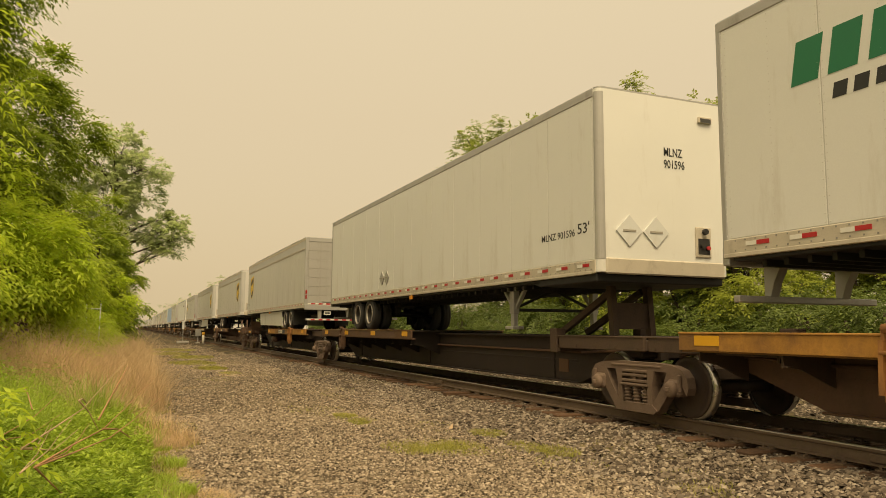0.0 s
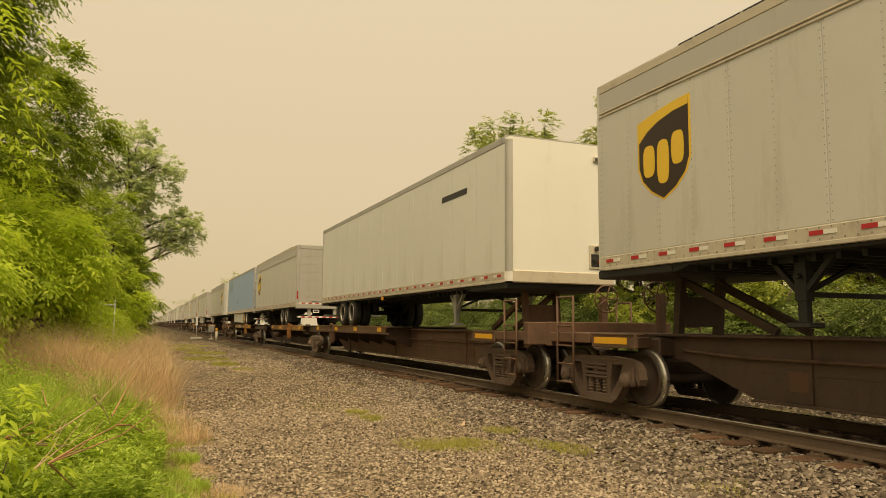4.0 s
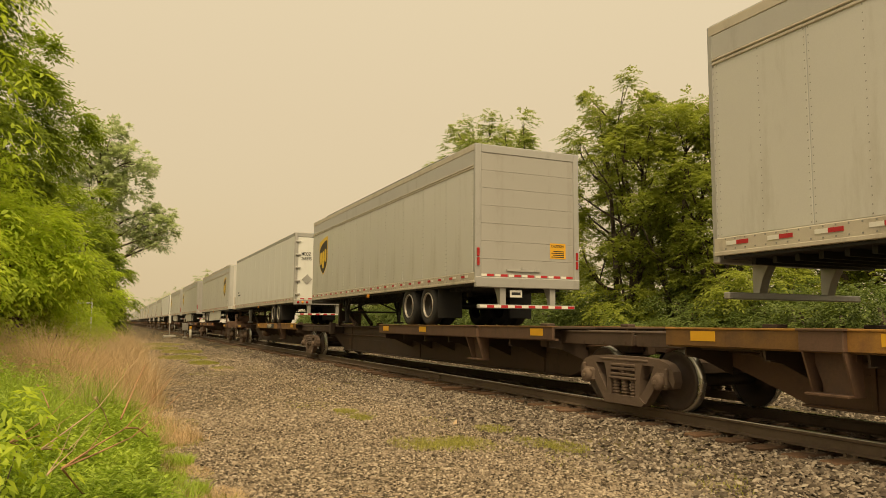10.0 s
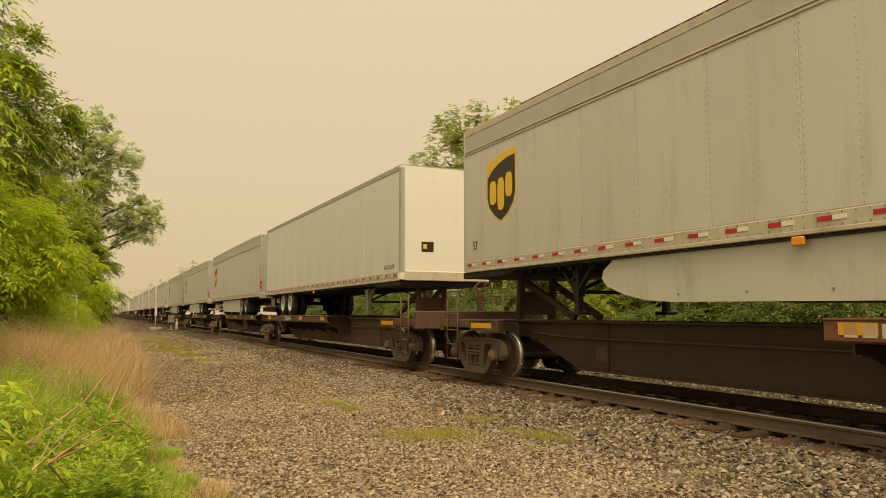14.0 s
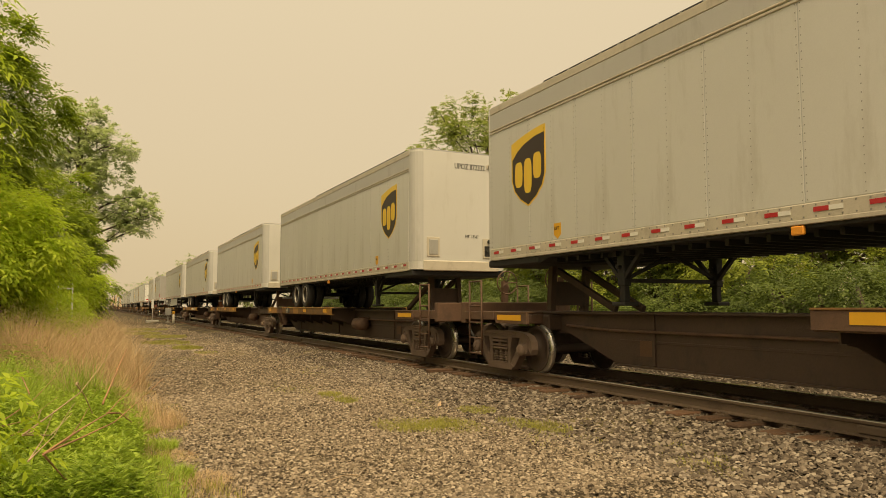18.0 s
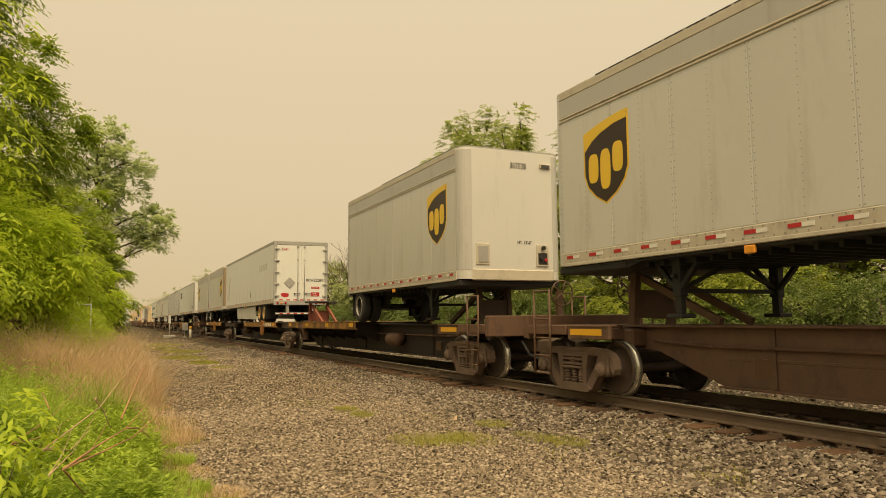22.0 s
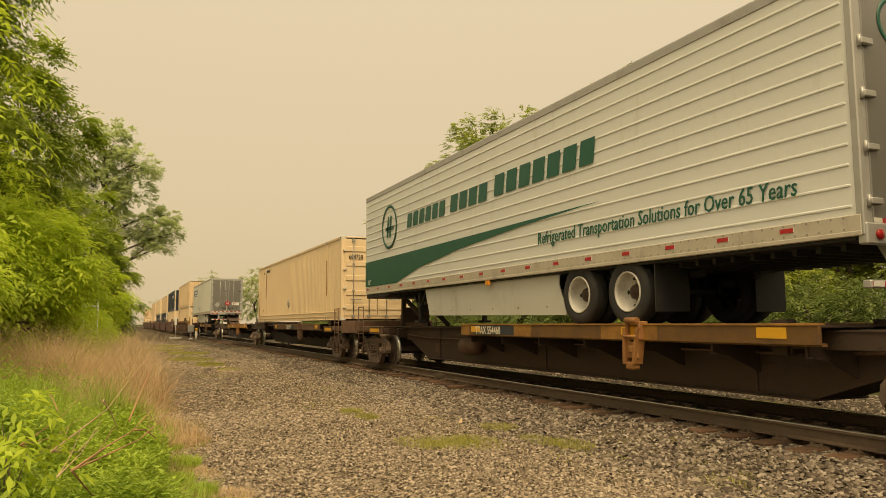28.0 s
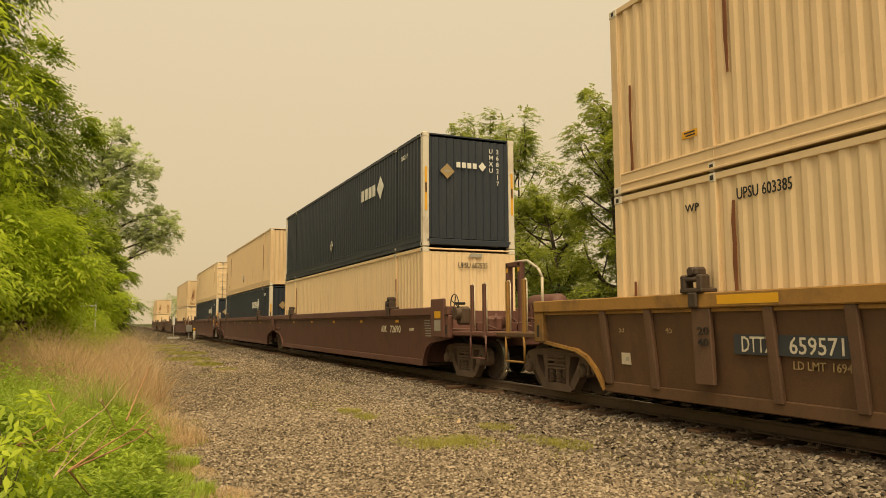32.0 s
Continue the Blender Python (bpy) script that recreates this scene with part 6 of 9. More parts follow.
def spine_unit(s0, s1, deck_end, paint="brown", marks="", hitch_col="brown_dark", raised=True, coupler_near=False, coupler_far=False, load_near=None, load_len=16.15, container=False, seed=0):
    """One platform of an articulated spine car between the trucks at s0 and s1. deck_end: 'near' or 'far', where the trailer's tyres stand."""
    S = s1 - s0
    rnd = random.Random(seed)
    edge = {"brown": "brown_steel", "yellow": "yellow_steel", "red": "red_brown"}[paint]
    lab = "dark brown spine car platform with worn yellow tyre deck" if paint == "yellow" else "dark rust-brown spine car platform with tyre deck"
    t = thing("spine_car", lab, "railcar", "spine cars of the train")
    q = round(S, 1)
    # some cars get near-black steel, the shade beneath their load painted in
    mat = M["shade_rust_steel"] if 526 < s0 < 582 or s0 > 676 or 8 < s0 < 46 else M["brown_dark"] if seed % 3 and s0 != 470.6 else M["brown_steel"]
    part("spine_sill", cached(("sill", q, mat.name), lambda: sill_mesh(q, mat)), t, "deep fish-bellied centre sill")
    a, b = (1.7, 10.6) if deck_end == "near" else (S - 10.6, S - 1.15)
    if load_near is None and deck_end == "near":
        b = 9.9
    a, b = round(a, 1), round(b, 1)
    for side in (-1, 1):
        part("tyre_deck", cached(("deck", a, b, side, edge, seed), lambda: deck_mesh(a, b, side, mat if mat == M["shade_rust_steel"] else M["brown_dark"], M["yellow_web" if paint == "yellow" and seed % 4 else edge], M["yellow_steel" if paint == "yellow" else "yellow_web" if paint == "brown" else "red_brown"], M[{"yellow": "yellow_steel", "brown": "mustard", "red": "brown_steel"}[paint]], seed)), t, "tyre runway with worn edge channel")
    for side in (-1,):
        for k in range(4):
            y = a + 0.35 + (b - a - 1.1) * k / 3 + rnd.uniform(-0.2, 0.2)
            if len(marks) > 25 and k in (1, 2) or 0 < len(marks) < 25 and k == 2:
                continue
            part("reflector_plate", cached("reflplate", lambda: Geo().box(-0.005, 0, 0, 0.42, -0.155, -0.03).mesh("reflector_plate", M["signal_yellow"])), t, "yellow reflector plate", pose(side * 1.332, y, DECK))
        if marks == "initials":
            for k in range(4):
                part("brand_shape", cached("initial", lambda: Geo().box(-1.337, -1.332, -0.15, 0.0, DECK - 0.18, DECK - 0.04).mesh("brand_shape", M["pale_bar"])), t, "cream letter-sized block", pose(0, 10.37 - 0.2 * k, 0))
        elif marks:
            if marks == "53":
                part("number_panel", cached("fiftythree", lambda: Geo().box(-1.334, -1.331, -0.5, 0.1, -0.2, -0.02).mesh("number_panel", M["blue_black"])), t, "dark number panel", pose(0, min(b - 0.6, a + 6.0), DECK))
            y0 = min(b - 0.6, a + {"ALL PURPOSE SPINE CAR": 3.0, "TTRX 370179": 3.7, "TTAX 355199": 4.2, "TTAX 753408": 6.3, "TTAX 554460": 8.2, "TTRX 370556": 9.0}.get(marks, 6.0)) if len(marks) < 25 else 8.63
            if marks[:2] == "TT" and len(marks) > 5:
                part("number_panel", cached("carpanel", lambda: Geo().box(-1.334, -1.331, -1.62, 0.08, -0.205, -0.02).mesh("number_panel", M["blue_black"])), t, "dark panel behind the number", pose(0, y0, DECK))
            lettering("stencil", marks, 0.22, M["stencil" if paint != "red" else "grey_ink"], t, at_side(-1.335, y0, DECK - 0.19, -1), squeeze=0.85)
    # guide bracket on the deck edge
    boxed = 220 < s0 < 530
    yb = (a + (1.9 if s0 == 142.2 else 3.0)) if deck_end == "near" else b - (2.4 if boxed else 3.0)
    if boxed:
        part("guide_bracket", cached("gusset", lambda: gusset_block(M["brown_steel"])), t, "boxed guide block with a tapering gusset", pose(0, yb, 0))
    else:
        part("guide_bracket", cached(("bracket", paint), lambda: folding_bracket(M["rusty_yellow" if paint == "yellow" else "brown_steel"])), t, "folded guide bracket hanging from its pin", pose(0, yb, 0))
    # hitch under the trailer's nose
    hy = {"near": S - 1.25, "far": 1.25}[deck_end]
    if load_near is not None:
        hy = (load_near - s0) + (load_len - 0.95 if deck_end == "near" else 0.95)
    flip = 180 if deck_end == "near" else 0
    if not container:
        hitch(t, hitch_col, raised, pose(0, hy, 0, 0, 0, flip))
    else:
        for k in (0.25, load_len - 0.25):
            part("container_pedestal", cached("pedestal", lambda: Geo().bbox(-1.25, 1.25, -0.15, 0.15, DECK - 0.05, DECK + 0.12, 0.02).mesh("container_pedestal", M["brown_dark"])), t, at=pose(0, load_near - s0 + k, 0))
        part("hitch", cached("flathitch", lambda: Geo().bbox(-0.4, 0.4, -0.5, 0.6, DECK - 0.05, DECK + 0.03, 0.03).mesh("hitch", M["black"])), t, "folded hitch", pose(0, hy, 0))
    if load_len < 9 and deck_end == "far":
        hitch(t, "red_steel", True, pose(0, S - 1.15, 0, 0, 0, 180))
    # side piping, air tank, stencil boxes
    yt = S - 5.7 if deck_end == "near" else 5.7
    if load_near is not None and paint == "yellow":
        part("air_tank", cached("airtank", lambda: Geo().lathe([(0.0, -0.42), (0.12, -0.40), (0.19, -0.33), (0.19, 0.33), (0.12, 0.40), (0.0, 0.42)], "y", (-0.66, 0, DECK - 0.50), 16).box(-0.66, -0.42, -0.2, -0.15, DECK - 0.5, DECK - 0.3).box(-0.66, -0.42, 0.15, 0.2, DECK - 0.5, DECK - 0.3).mesh("air_tank", M["brown_steel"])), t, "rounded air tank", pose(0, yt, 0))
    yd = q - 5.65 if deck_end == "near" else 5.65
    part("brake_pipe", cached(("pipe", q, deck_end, load_near is None), lambda: Geo().path([(-0.49, 1.2, 0.82), (-0.49, yd - 0.40, 0.82), (-0.49, yd, 0.56), (-0.49, yd + 0.34, 0.80), (-0.49, q - 1.2, 0.82)] if load_near is None else [(-0.47, 1.2, 0.86), (-0.47, 2.4, 0.80), (-0.47, q - 2.4, 0.80), (-0.47, q - 1.2, 0.86)], 0.03 if load_near is None else 0.022, 8).mesh("brake_pipe", M["brown_steel"])), t, "brake pipe along the sill")
    if load_near is None:
        part("red_marker", cached("redmarker", lambda: Geo().bbox(-0.5, -0.3, 14.15, 14.9, DECK - 0.06, DECK + 0.05, 0.015).box(-0.502, -0.5, 14.25, 14.8, DECK - 0.03, DECK + 0.02, 1).mesh("red_marker", M["lamp_red"], M["tape_dull"])), t, "red marker block with a pale line")
    if s0 != 470.6:
        part("stencil_panel", cached("stencilpanel", lambda: Geo().box(-0.436, -0.424, 0, 0.32, 0.42, 0.66).mesh("stencil_panel", M["mustard"])), t, at=pose(0, (2.9 if deck_end == "far" else S - 3.4), 0))
    if s0 == 470.6:
        part("spray_tag", spray_tag(), t, "faded pale outline letters sprayed on the sill", pose(-0.424, 5.15, 0.29))
    elif s0 == 200.3:
        part("spray_tag", spray_tag(), t, "small sprayed scrawl on the sill", pose(-0.424, 16.1, 0.42) @ Matrix.Diagonal((1, 0.2, 0.5, 1)))
    # beam across the articulation, with a small platform
    for y, d, cp in ((0.0, 1, coupler_near), (S, -1, coupler_far)):
        part("end_sill", cached(("endsill", d, cp), lambda: end_sill_mesh(d, cp)), t, "cross beam and side stubs over the truck", pose(0, y, 0))
        if cp:
            part("reflector_plate", cached("reflplate2", lambda: Geo().box(-0.005, 0, -0.42, 0.42, -0.05, 0.05).mesh("reflector_plate", M["signal_yellow"])), t, "yellow reflector plate", pose(-1.302, y + d * 0.55, DECK - 0.17))
        if cp:
            e = -d
            part("coupler", cached(("coupler", e), lambda: Geo().bbox(-0.12, 0.12, 0, e * 1.5, 0.52, 0.78, 0.03).bbox(-0.2, 0.2, e * 1.5, e * 1.85, 0.48, 0.82, 0.05).mesh("coupler", M["truck_steel"])), t, "knuckle coupler", pose(0, y, 0))
            part("end_platform", cached(("endplat", e), lambda: Geo().bbox(-1.3, 1.3, e * 0.0, e * 1.35, DECK - 0.22, DECK - 0.06, 0.01).bbox(-1.3, 1.3, e * 1.2, e * 1.38, DECK - 0.30, DECK + 0.12, 0.015).mesh("end_platform", M["brown_steel"])), t, at=pose(0, y, 0))
            for side in (-1, 1):
                def ladder():
                    g = Geo()
                    for k in (0.45, 0.95):
                        g.rod((-1.32, e * k, 0.25), (-1.32, e * k, DECK + 0.55), 0.02, 8)
                    for z in (0.28, 0.58, 0.88, DECK + 0.05, DECK + 0.53):
                        g.rod((-1.32, e * 0.45, z), (-1.32, e * 0.95, z), 0.016, 8)
                    return g.mesh("ladder", M["brown_steel"])
                part("ladder", cached(("ladder", e), ladder), t, "side ladder with grab irons", pose(0, y, 0) if side < 0 else pose(2.64, y, 0))
            part("hand_brake", cached(("brakewheel", e), lambda: brake_wheel(e)), t, "hand-brake wheel on its stand", pose(0.75, y + e * 0.8, 0))
            part("air_hose", cached(("hose", e), lambda: Geo().path([(-0.5, e * 1.3, 0.75), (-0.5, e * 1.6, 0.5), (-0.35, e * 1.85, 0.38), (-0.2, e * 2.0, 0.5)], 0.028, 8).mesh("air_hose", M["black"])), t, at=pose(0, y, 0))
    t.matrix_basis = pose(XC, s0, ZR)
    TRAIN.append((t, s0, ZR, 0))


def brake_wheel(e):
    g = Geo().bar((0, 0, DECK - 0.1), (0, 0, DECK + 0.65), 0.14, 0.1)
    g.lathe([(0.27, -0.016), (0.288, 0), (0.27, 0.016), (0.255, 0), (0.27, -0.016)], "y", (0, e * 0.12, DECK + 0.60), 22)
    for k in range(5):
        a = 2 * math.pi * k / 5
        g.rod((0, e * 0.12, DECK + 0.60), (0.27 * math.cos(a), e * 0.12, DECK + 0.60 + 0.27 * math.sin(a)), 0.014, 6)
    return g.mesh("hand_brake", M["brown_steel"])


def corrugated(length, z0, z1, mat, name, pitch=0.23, depth=0.028):
    """A corrugated steel wall along y, its outer face towards -x at x = 0."""
    g = Geo()
    n = int(length / pitch)
    p = length / n
    pts = []
    for k in range(n):
        y = k * p
        pts += [(y, 0), (y + 0.30 * p, 0), (y + 0.5 * p, depth), (y + 0.80 * p, depth)]
    pts.append((length, 0))
    b = len(g.v)
    g.v += [(d, y, z) for z in (z0, z1) for y, d in pts]
    m = len(pts)
    for i in range(m - 1):
        g.face([b + i, b + i + 1, b + m + i + 1, b + m + i])
    g.box(0.04, 0.07, 0, length, z0, z1)
    return g.mesh(name, mat)


def container(s, z, skin="cream", doors_lead=False, label="", code="", posts=None, extra=None, L=16.42):
    """A 53 ft domestic container. Local: leading end at y = 0, base at z = 0."""
    H, W = 2.896, HALF
    t = thing("container", label, "container", "containers on the train")
    post = posts or skin
    side = cached(("corr", skin, L), lambda: corrugated(L - 0.3, 0.30, H - 0.07, M[skin], "side_wall"))
    part("side_wall", side, t, "corrugated side wall", pose(-W + 0.015, 0.15, 0))
    part("side_wall", side, t, "corrugated side wall", pose(W - 0.015, L - 0.15, 0, 0, 0, 180))
    end = cached(("corrend", skin), lambda: corrugated(2 * W - 0.3, 0.22, H - 0.1, M[skin], "end_wall", 0.2, 0.03))
    if not doors_lead:
        part("end_wall", end, t, "corrugated end wall", pose(-W + 0.15, 0.02, 0, 0, 0, 90) @ Matrix.Diagonal((1, -1, 1, 1)))
    part("end_wall", end, t, "corrugated end wall", pose(W - 0.15, L - 0.02, 0, 0, 0, 270) @ Matrix.Diagonal((1, -1, 1, 1)))
    part("roof", cached(("croof", skin, L), lambda: Geo().bbox(-W + 0.01, W - 0.01, 0.02, L - 0.02, H - 0.05, H - 0.01, 0.005).mesh("roof", M[skin])), t)
    part("base_frame", cached(("cbase", skin, L), lambda: Geo().bbox(-W, -W + 0.12, 0.1, L - 0.1, 0.02, 0.30, 0.012).bbox(W - 0.12, W, 0.1, L - 0.1, 0.02, 0.30, 0.012).bbox(-W + 0.1, W - 0.1, 0.0, L, 0.05, 0.2, 0.01).bbox(-W - 0.018, -W + 0.02, 0.18, L - 0.18, 0.015, 0.05, 0.006).bbox(-W - 0.014, -W + 0.02, 0.18, L - 0.18, 0.135, 0.165, 0.006).bbox(-W - 0.010, -W + 0.02, 0.18, L - 0.18, 0.285, 0.315, 0.006).mesh("base_frame", M[skin])), t, "bottom side rails")
    for side in (-1, 1):
        part("top_rail", cached(("ctop", skin, L, side), lambda: Geo().bbox(side * (W - 0.06), side * W, 0.1, L - 0.1, H - 0.09, H, 0.008).mesh("top_rail", M[skin])), t)
        for y, wy in ((0.0, 0.17), (1.95, 0.10), (L - 2.05, 0.10), (L - 0.17, 0.17)):
            cp = part("corner_post", cached(("cpost", post if wy > 0.12 else skin, wy, side), lambda: Geo().bbox(side * (W - 0.16), side * (W + 0.004), 0, wy, 0.02, H, 0.012).mesh("corner_post", M[post if wy > 0.12 else skin])), t, at=pose(0, y, 0))
            for zc in (0.0, H - 0.12):
                part("corner_casting", cached(("cast", wy, side), lambda: Geo().bbox(side * (W - 0.17), side * (W + 0.012), -0.006, wy + 0.006, 0, 0.125, 0.015).box(side * (W + 0.012), side * (W + 0.014), wy / 2 - 0.03, wy / 2 + 0.03, 0.03, 0.09, 1).mesh("corner_casting", M["grey_ink"] if posts else M["white_post"], M["black"])), cp, at=pose(0, 0, zc))
    if doors_lead:
        for side in (-1, 1):
            def leaf():
                g = Geo().bbox(-0.59, 0.59, -0.02, 0.03, 0.16, H - 0.1, 0.01)
                for z in (0.45, 0.95, 1.45, 1.95, 2.45):
                    g.bbox(-0.54, 0.54, -0.045, -0.02, z - 0.09, z + 0.09, 0.02)
                return g.mesh("door", M[skin])
            d = part("door", cached(("cdoor", skin), leaf), t, "panelled door leaf", pose(side * 0.60, 0.0, 0))
            for x in (-0.28, 0.28):
                part("lock_rod", cached("crod", lambda: Geo().rod((0, -0.075, 0.12), (0, -0.075, H - 0.08), 0.018, 8).bbox(-0.05, 0.05, -0.1, -0.02, 0.1, 0.2, 0.01).bbox(-0.05, 0.05, -0.1, -0.02, H - 0.2, H - 0.09, 0.01).bbox(-0.04, 0.04, -0.1, -0.03, 1.0, 1.06, 0.01).bbox(-0.04, 0.04, -0.1, -0.03, 1.9, 1.96, 0.01).mesh("lock_rod", M["grey_ink"])), d, at=pose(x, 0, 0))
            part("door_handle", cached("chandle", lambda: Geo().bbox(-0.3, 0.1, -0.11, -0.09, -0.02, 0.02, 0.006).mesh("door_handle", M["grey_ink"])), d, at=pose(0.1 * side, 0, 0.72))
            for k in range(4):
                part("hinge", cached("chinge", lambda: Geo().bbox(-0.06, 0.06, -0.06, -0.01, -0.04, 0.04, 0.012).mesh("hinge", M["white_post"])), d, at=pose(side * 0.58, 0, 0.45 + 0.65 * k))
        if code:
            lettering("number", code, 0.24, M["ink"], t, pose(-1.05, -0.055, H - 0.80, 90), squeeze=0.7)
            lettering("number", "UPSU " + code, 0.20, M["ink"], t, at_side(-W + 0.008, 14.05, 2.50, -1), fit=0.80)
            lettering("panel_mark", "WP", 0.15, M["ink"], t, at_side(-W + 0.008, 14.93, 2.46, -1), fit=0.25)
    elif code:
        if skin == "container_dark":
            lettering("number", "\n".join(code), 0.17, M["tape_white"], t, pose(0.76, -0.012, H - 0.40, 90))
            lettering("owner_code", "U\nM\nX\nU", 0.17, M["tape_white"], t, pose(0.55, -0.012, H - 0.40, 90))
        else:
            lettering("number", "UPSU " + code, 0.20, M["ink"], t, pose(-0.35, -0.012, H - 0.50, 90), fit=0.82)
            part("brand_bar", cached("brandbar", lambda: Geo().prism([(-0.2, -0.05), (0.2, -0.05), (0.2, 0.05), (-0.12, 0.05)], "y", -0.008, 0.0).mesh("brand_bar", M["grey_ink"])), t, "small dark slanted emblem", pose(0.13, -0.004, H - 0.17))
    diamond(t, -W - 0.004, L * 0.52, 0.8, -1, 0.2)
    if skin == "container_dark":
        lettering("number", "268217", 0.17, M["tape_white"], t, at_side(-W + 0.008, 1.6, H - 0.45, -1))
    else:
        part("warning_label", cached("toplabel", lambda: Geo().box(-0.004, 0, -0.14, 0.14, -0.05, 0.05).box(-0.006, -0.004, -0.1, 0.1, 0.01, 0.03, 1).box(-0.006, -0.004, -0.1, 0.07, -0.03, -0.01, 1).mesh("warning_label", M["signal_yellow"], M["ink"])), t, "small orange label with dark lines", pose(-W + 0.012, 14.8, 0.58))
    if skin != "container_dark":
        for y, z0, n in ((14.1, 1.2, 5), (15.98, 0.3, 6), (1.95, 0.9, 3)):
            part("rust_run", cached(("rustrun", n), lambda: rust_run(n)), t, "brown rust run down the post", pose(-W - 0.006, y, z0))
    if extra:
        extra(t, W, H)
    t.matrix_basis = pose(XC, s, z)
    TRAIN.append((t, s, z, 0))
    return t


def rust_run(n):
    """A ragged run of rust, one connected flake."""
    rnd = random.Random(n)
    left = [(-rnd.uniform(0.005, 0.03), k * 1.3 / n) for k in range(n + 1)]
    right = [(rnd.uniform(0.005, 0.035), k * 1.3 / n) for k in range(n + 1)]
    return Geo().prism(left + right[::-1], "x", -0.002, 0.012).mesh("rust_run", M["rust"])


def x_dark(t, W, H):
    def front():
        g = Geo().prism([(0.25, 2.12), (0.36, 2.24), (0.47, 2.12), (0.36, 2.0)], "y", -0.012, -0.006)
        for k in range(4):
            x = -0.38 + k * 0.155
            g.prism([(x, 2.05), (x + 0.11, 2.05), (x + 0.11, 2.19), (x, 2.19)], "y", -0.012, -0.006)
        return g.mesh("white_emblem", M["tape_white"])
    part("white_emblem", cached("darkemblem", front), t, "white emblem of plain shapes")
    part("placard", cached("tanplac", lambda: Geo().prism([(-0.2, 0), (0, -0.2), (0.2, 0), (0, 0.2)], "y", -0.015, 0.0).bbox(-0.08, 0.08, -0.02, -0.015, -0.02, 0.02, 0.003, 1).mesh("placard", M["dim_yellow"], M["grey_ink"])), t, "faded tan diamond placard", pose(-0.64, -0.004, 1.93))
    def emblem():
        g = Geo()
        x0, x1 = -W - 0.006, -W + 0.004
        g.prism([(2.98, 2.02), (3.28, 2.36), (3.58, 2.02), (3.28, 1.68)], "x", x0, x1)
        for k in range(4):
            y = 3.75 + k * 0.36
            g.prism([(y, 1.86), (y + 0.26, 1.86), (y + 0.26, 2.20), (y, 2.20)], "x", x0, x1)
        return g.mesh("side_emblem", M["tape_white"])
    part("side_emblem", cached("darkside", emblem), t, "white side emblem of plain shapes")
    for side in (-1, 1):
        part("warning_strip", cached("warnstrip", lambda: Geo().box(-0.03, 0.03, -0.012, -0.004, 0.9, 2.0).box(-0.02, 0.02, -0.015, -0.012, 1.35, 1.6, 1).mesh("warning_strip", M["signal_yellow"], M["ink"])), t, "yellow warning strip", pose(side * (W - 0.07), 0, 0))


def rust_bleed(seed):
    """A weathered bleed of rust: slivers crowding round a dark core and thinning out above and to the sides."""
    rnd = random.Random(seed)
    g = Geo()
    for k in range(106):
        tone = 0 if k < 70 else 1 if k < 100 else 2
        x, z = rnd.gauss(0, (0.12, 0.085, 0.05)[tone]), rnd.uniform(*((0.35, 2.0), (0.7, 1.8), (0.95, 1.55))[tone])
        w, h = rnd.uniform(0.006, 0.020), rnd.uniform(0.10, 0.34)
        d = 0.003 + 0.002 * tone + 0.00001 * k
        g.prism([(x - w, z), (x, z - h * 0.5), (x + w, z - h * 0.1), (x + w * 0.4, z + h * 0.5), (x - w * 0.5, z + h * 0.35)], "y", -d, 0.0, tone)
    for k in range(24):
        x, w = rnd.uniform(-0.2, 0.2), rnd.uniform(0.008, 0.02)
        g.prism([(x - w, 0.2), (x + w, 0.2), (x + w * 0.3, 0.2 + rnd.uniform(0.1, 0.4))], "y", -0.003, 0.0, 0)
    return g.mesh("rust_streak", M["tan_rust"], M["rust"], M["shade_rust_steel"])


def x_stains(t, W, H):
    for k, x in enumerate((-0.72, 0.78)):
        tagged(part("rust_streak", rust_bleed(40 + k), t, "dark rust bleed down the end wall", pose(x, 0.012, 0)), kind="stuff")
    diamond(t, -0.6, -0.005, 0.55, -1, 0.24, True, skin="cream")
    lettering("height_mark", "9'6\"", 0.11, M["ink"], t, pose(0.05, 0.006, 1.40, 90))


def spray_patch(seed, lean):
    """A rounded faded spray-paint shape lying on the leaning side sheet between two ribs."""
    rnd = random.Random(300 + seed)
    g = Geo()
    a0, b0 = rnd.uniform(0.26, 0.36), rnd.uniform(0.26, 0.34)
    pts = []
    for i in range(18):
        a = 2 * math.pi * i / 18
        r = 1 + 0.16 * math.sin(3 * a + seed) + rnd.uniform(-0.10, 0.10)
        pts.append((a0 * r * math.cos(a), 0.80 + b0 * r * math.sin(a)))
    g.prism(pts, "x", 0.0, 0.006)
    for k in range(3):
        y, z = rnd.uniform(-0.1, 0.1), 0.62 + 0.18 * k
        g.prism([(y - 0.10, z), (y + 0.08, z + 0.03), (y + 0.10, z + 0.07), (y - 0.08, z + 0.05)], "x", 0.0, 0.010, 1)
    g.v = [(-lean(z) - x, y, z) for x, y, z in g.v]
    return g.mesh("spray_patch", M["spray_grey"], M["brown_dark"])


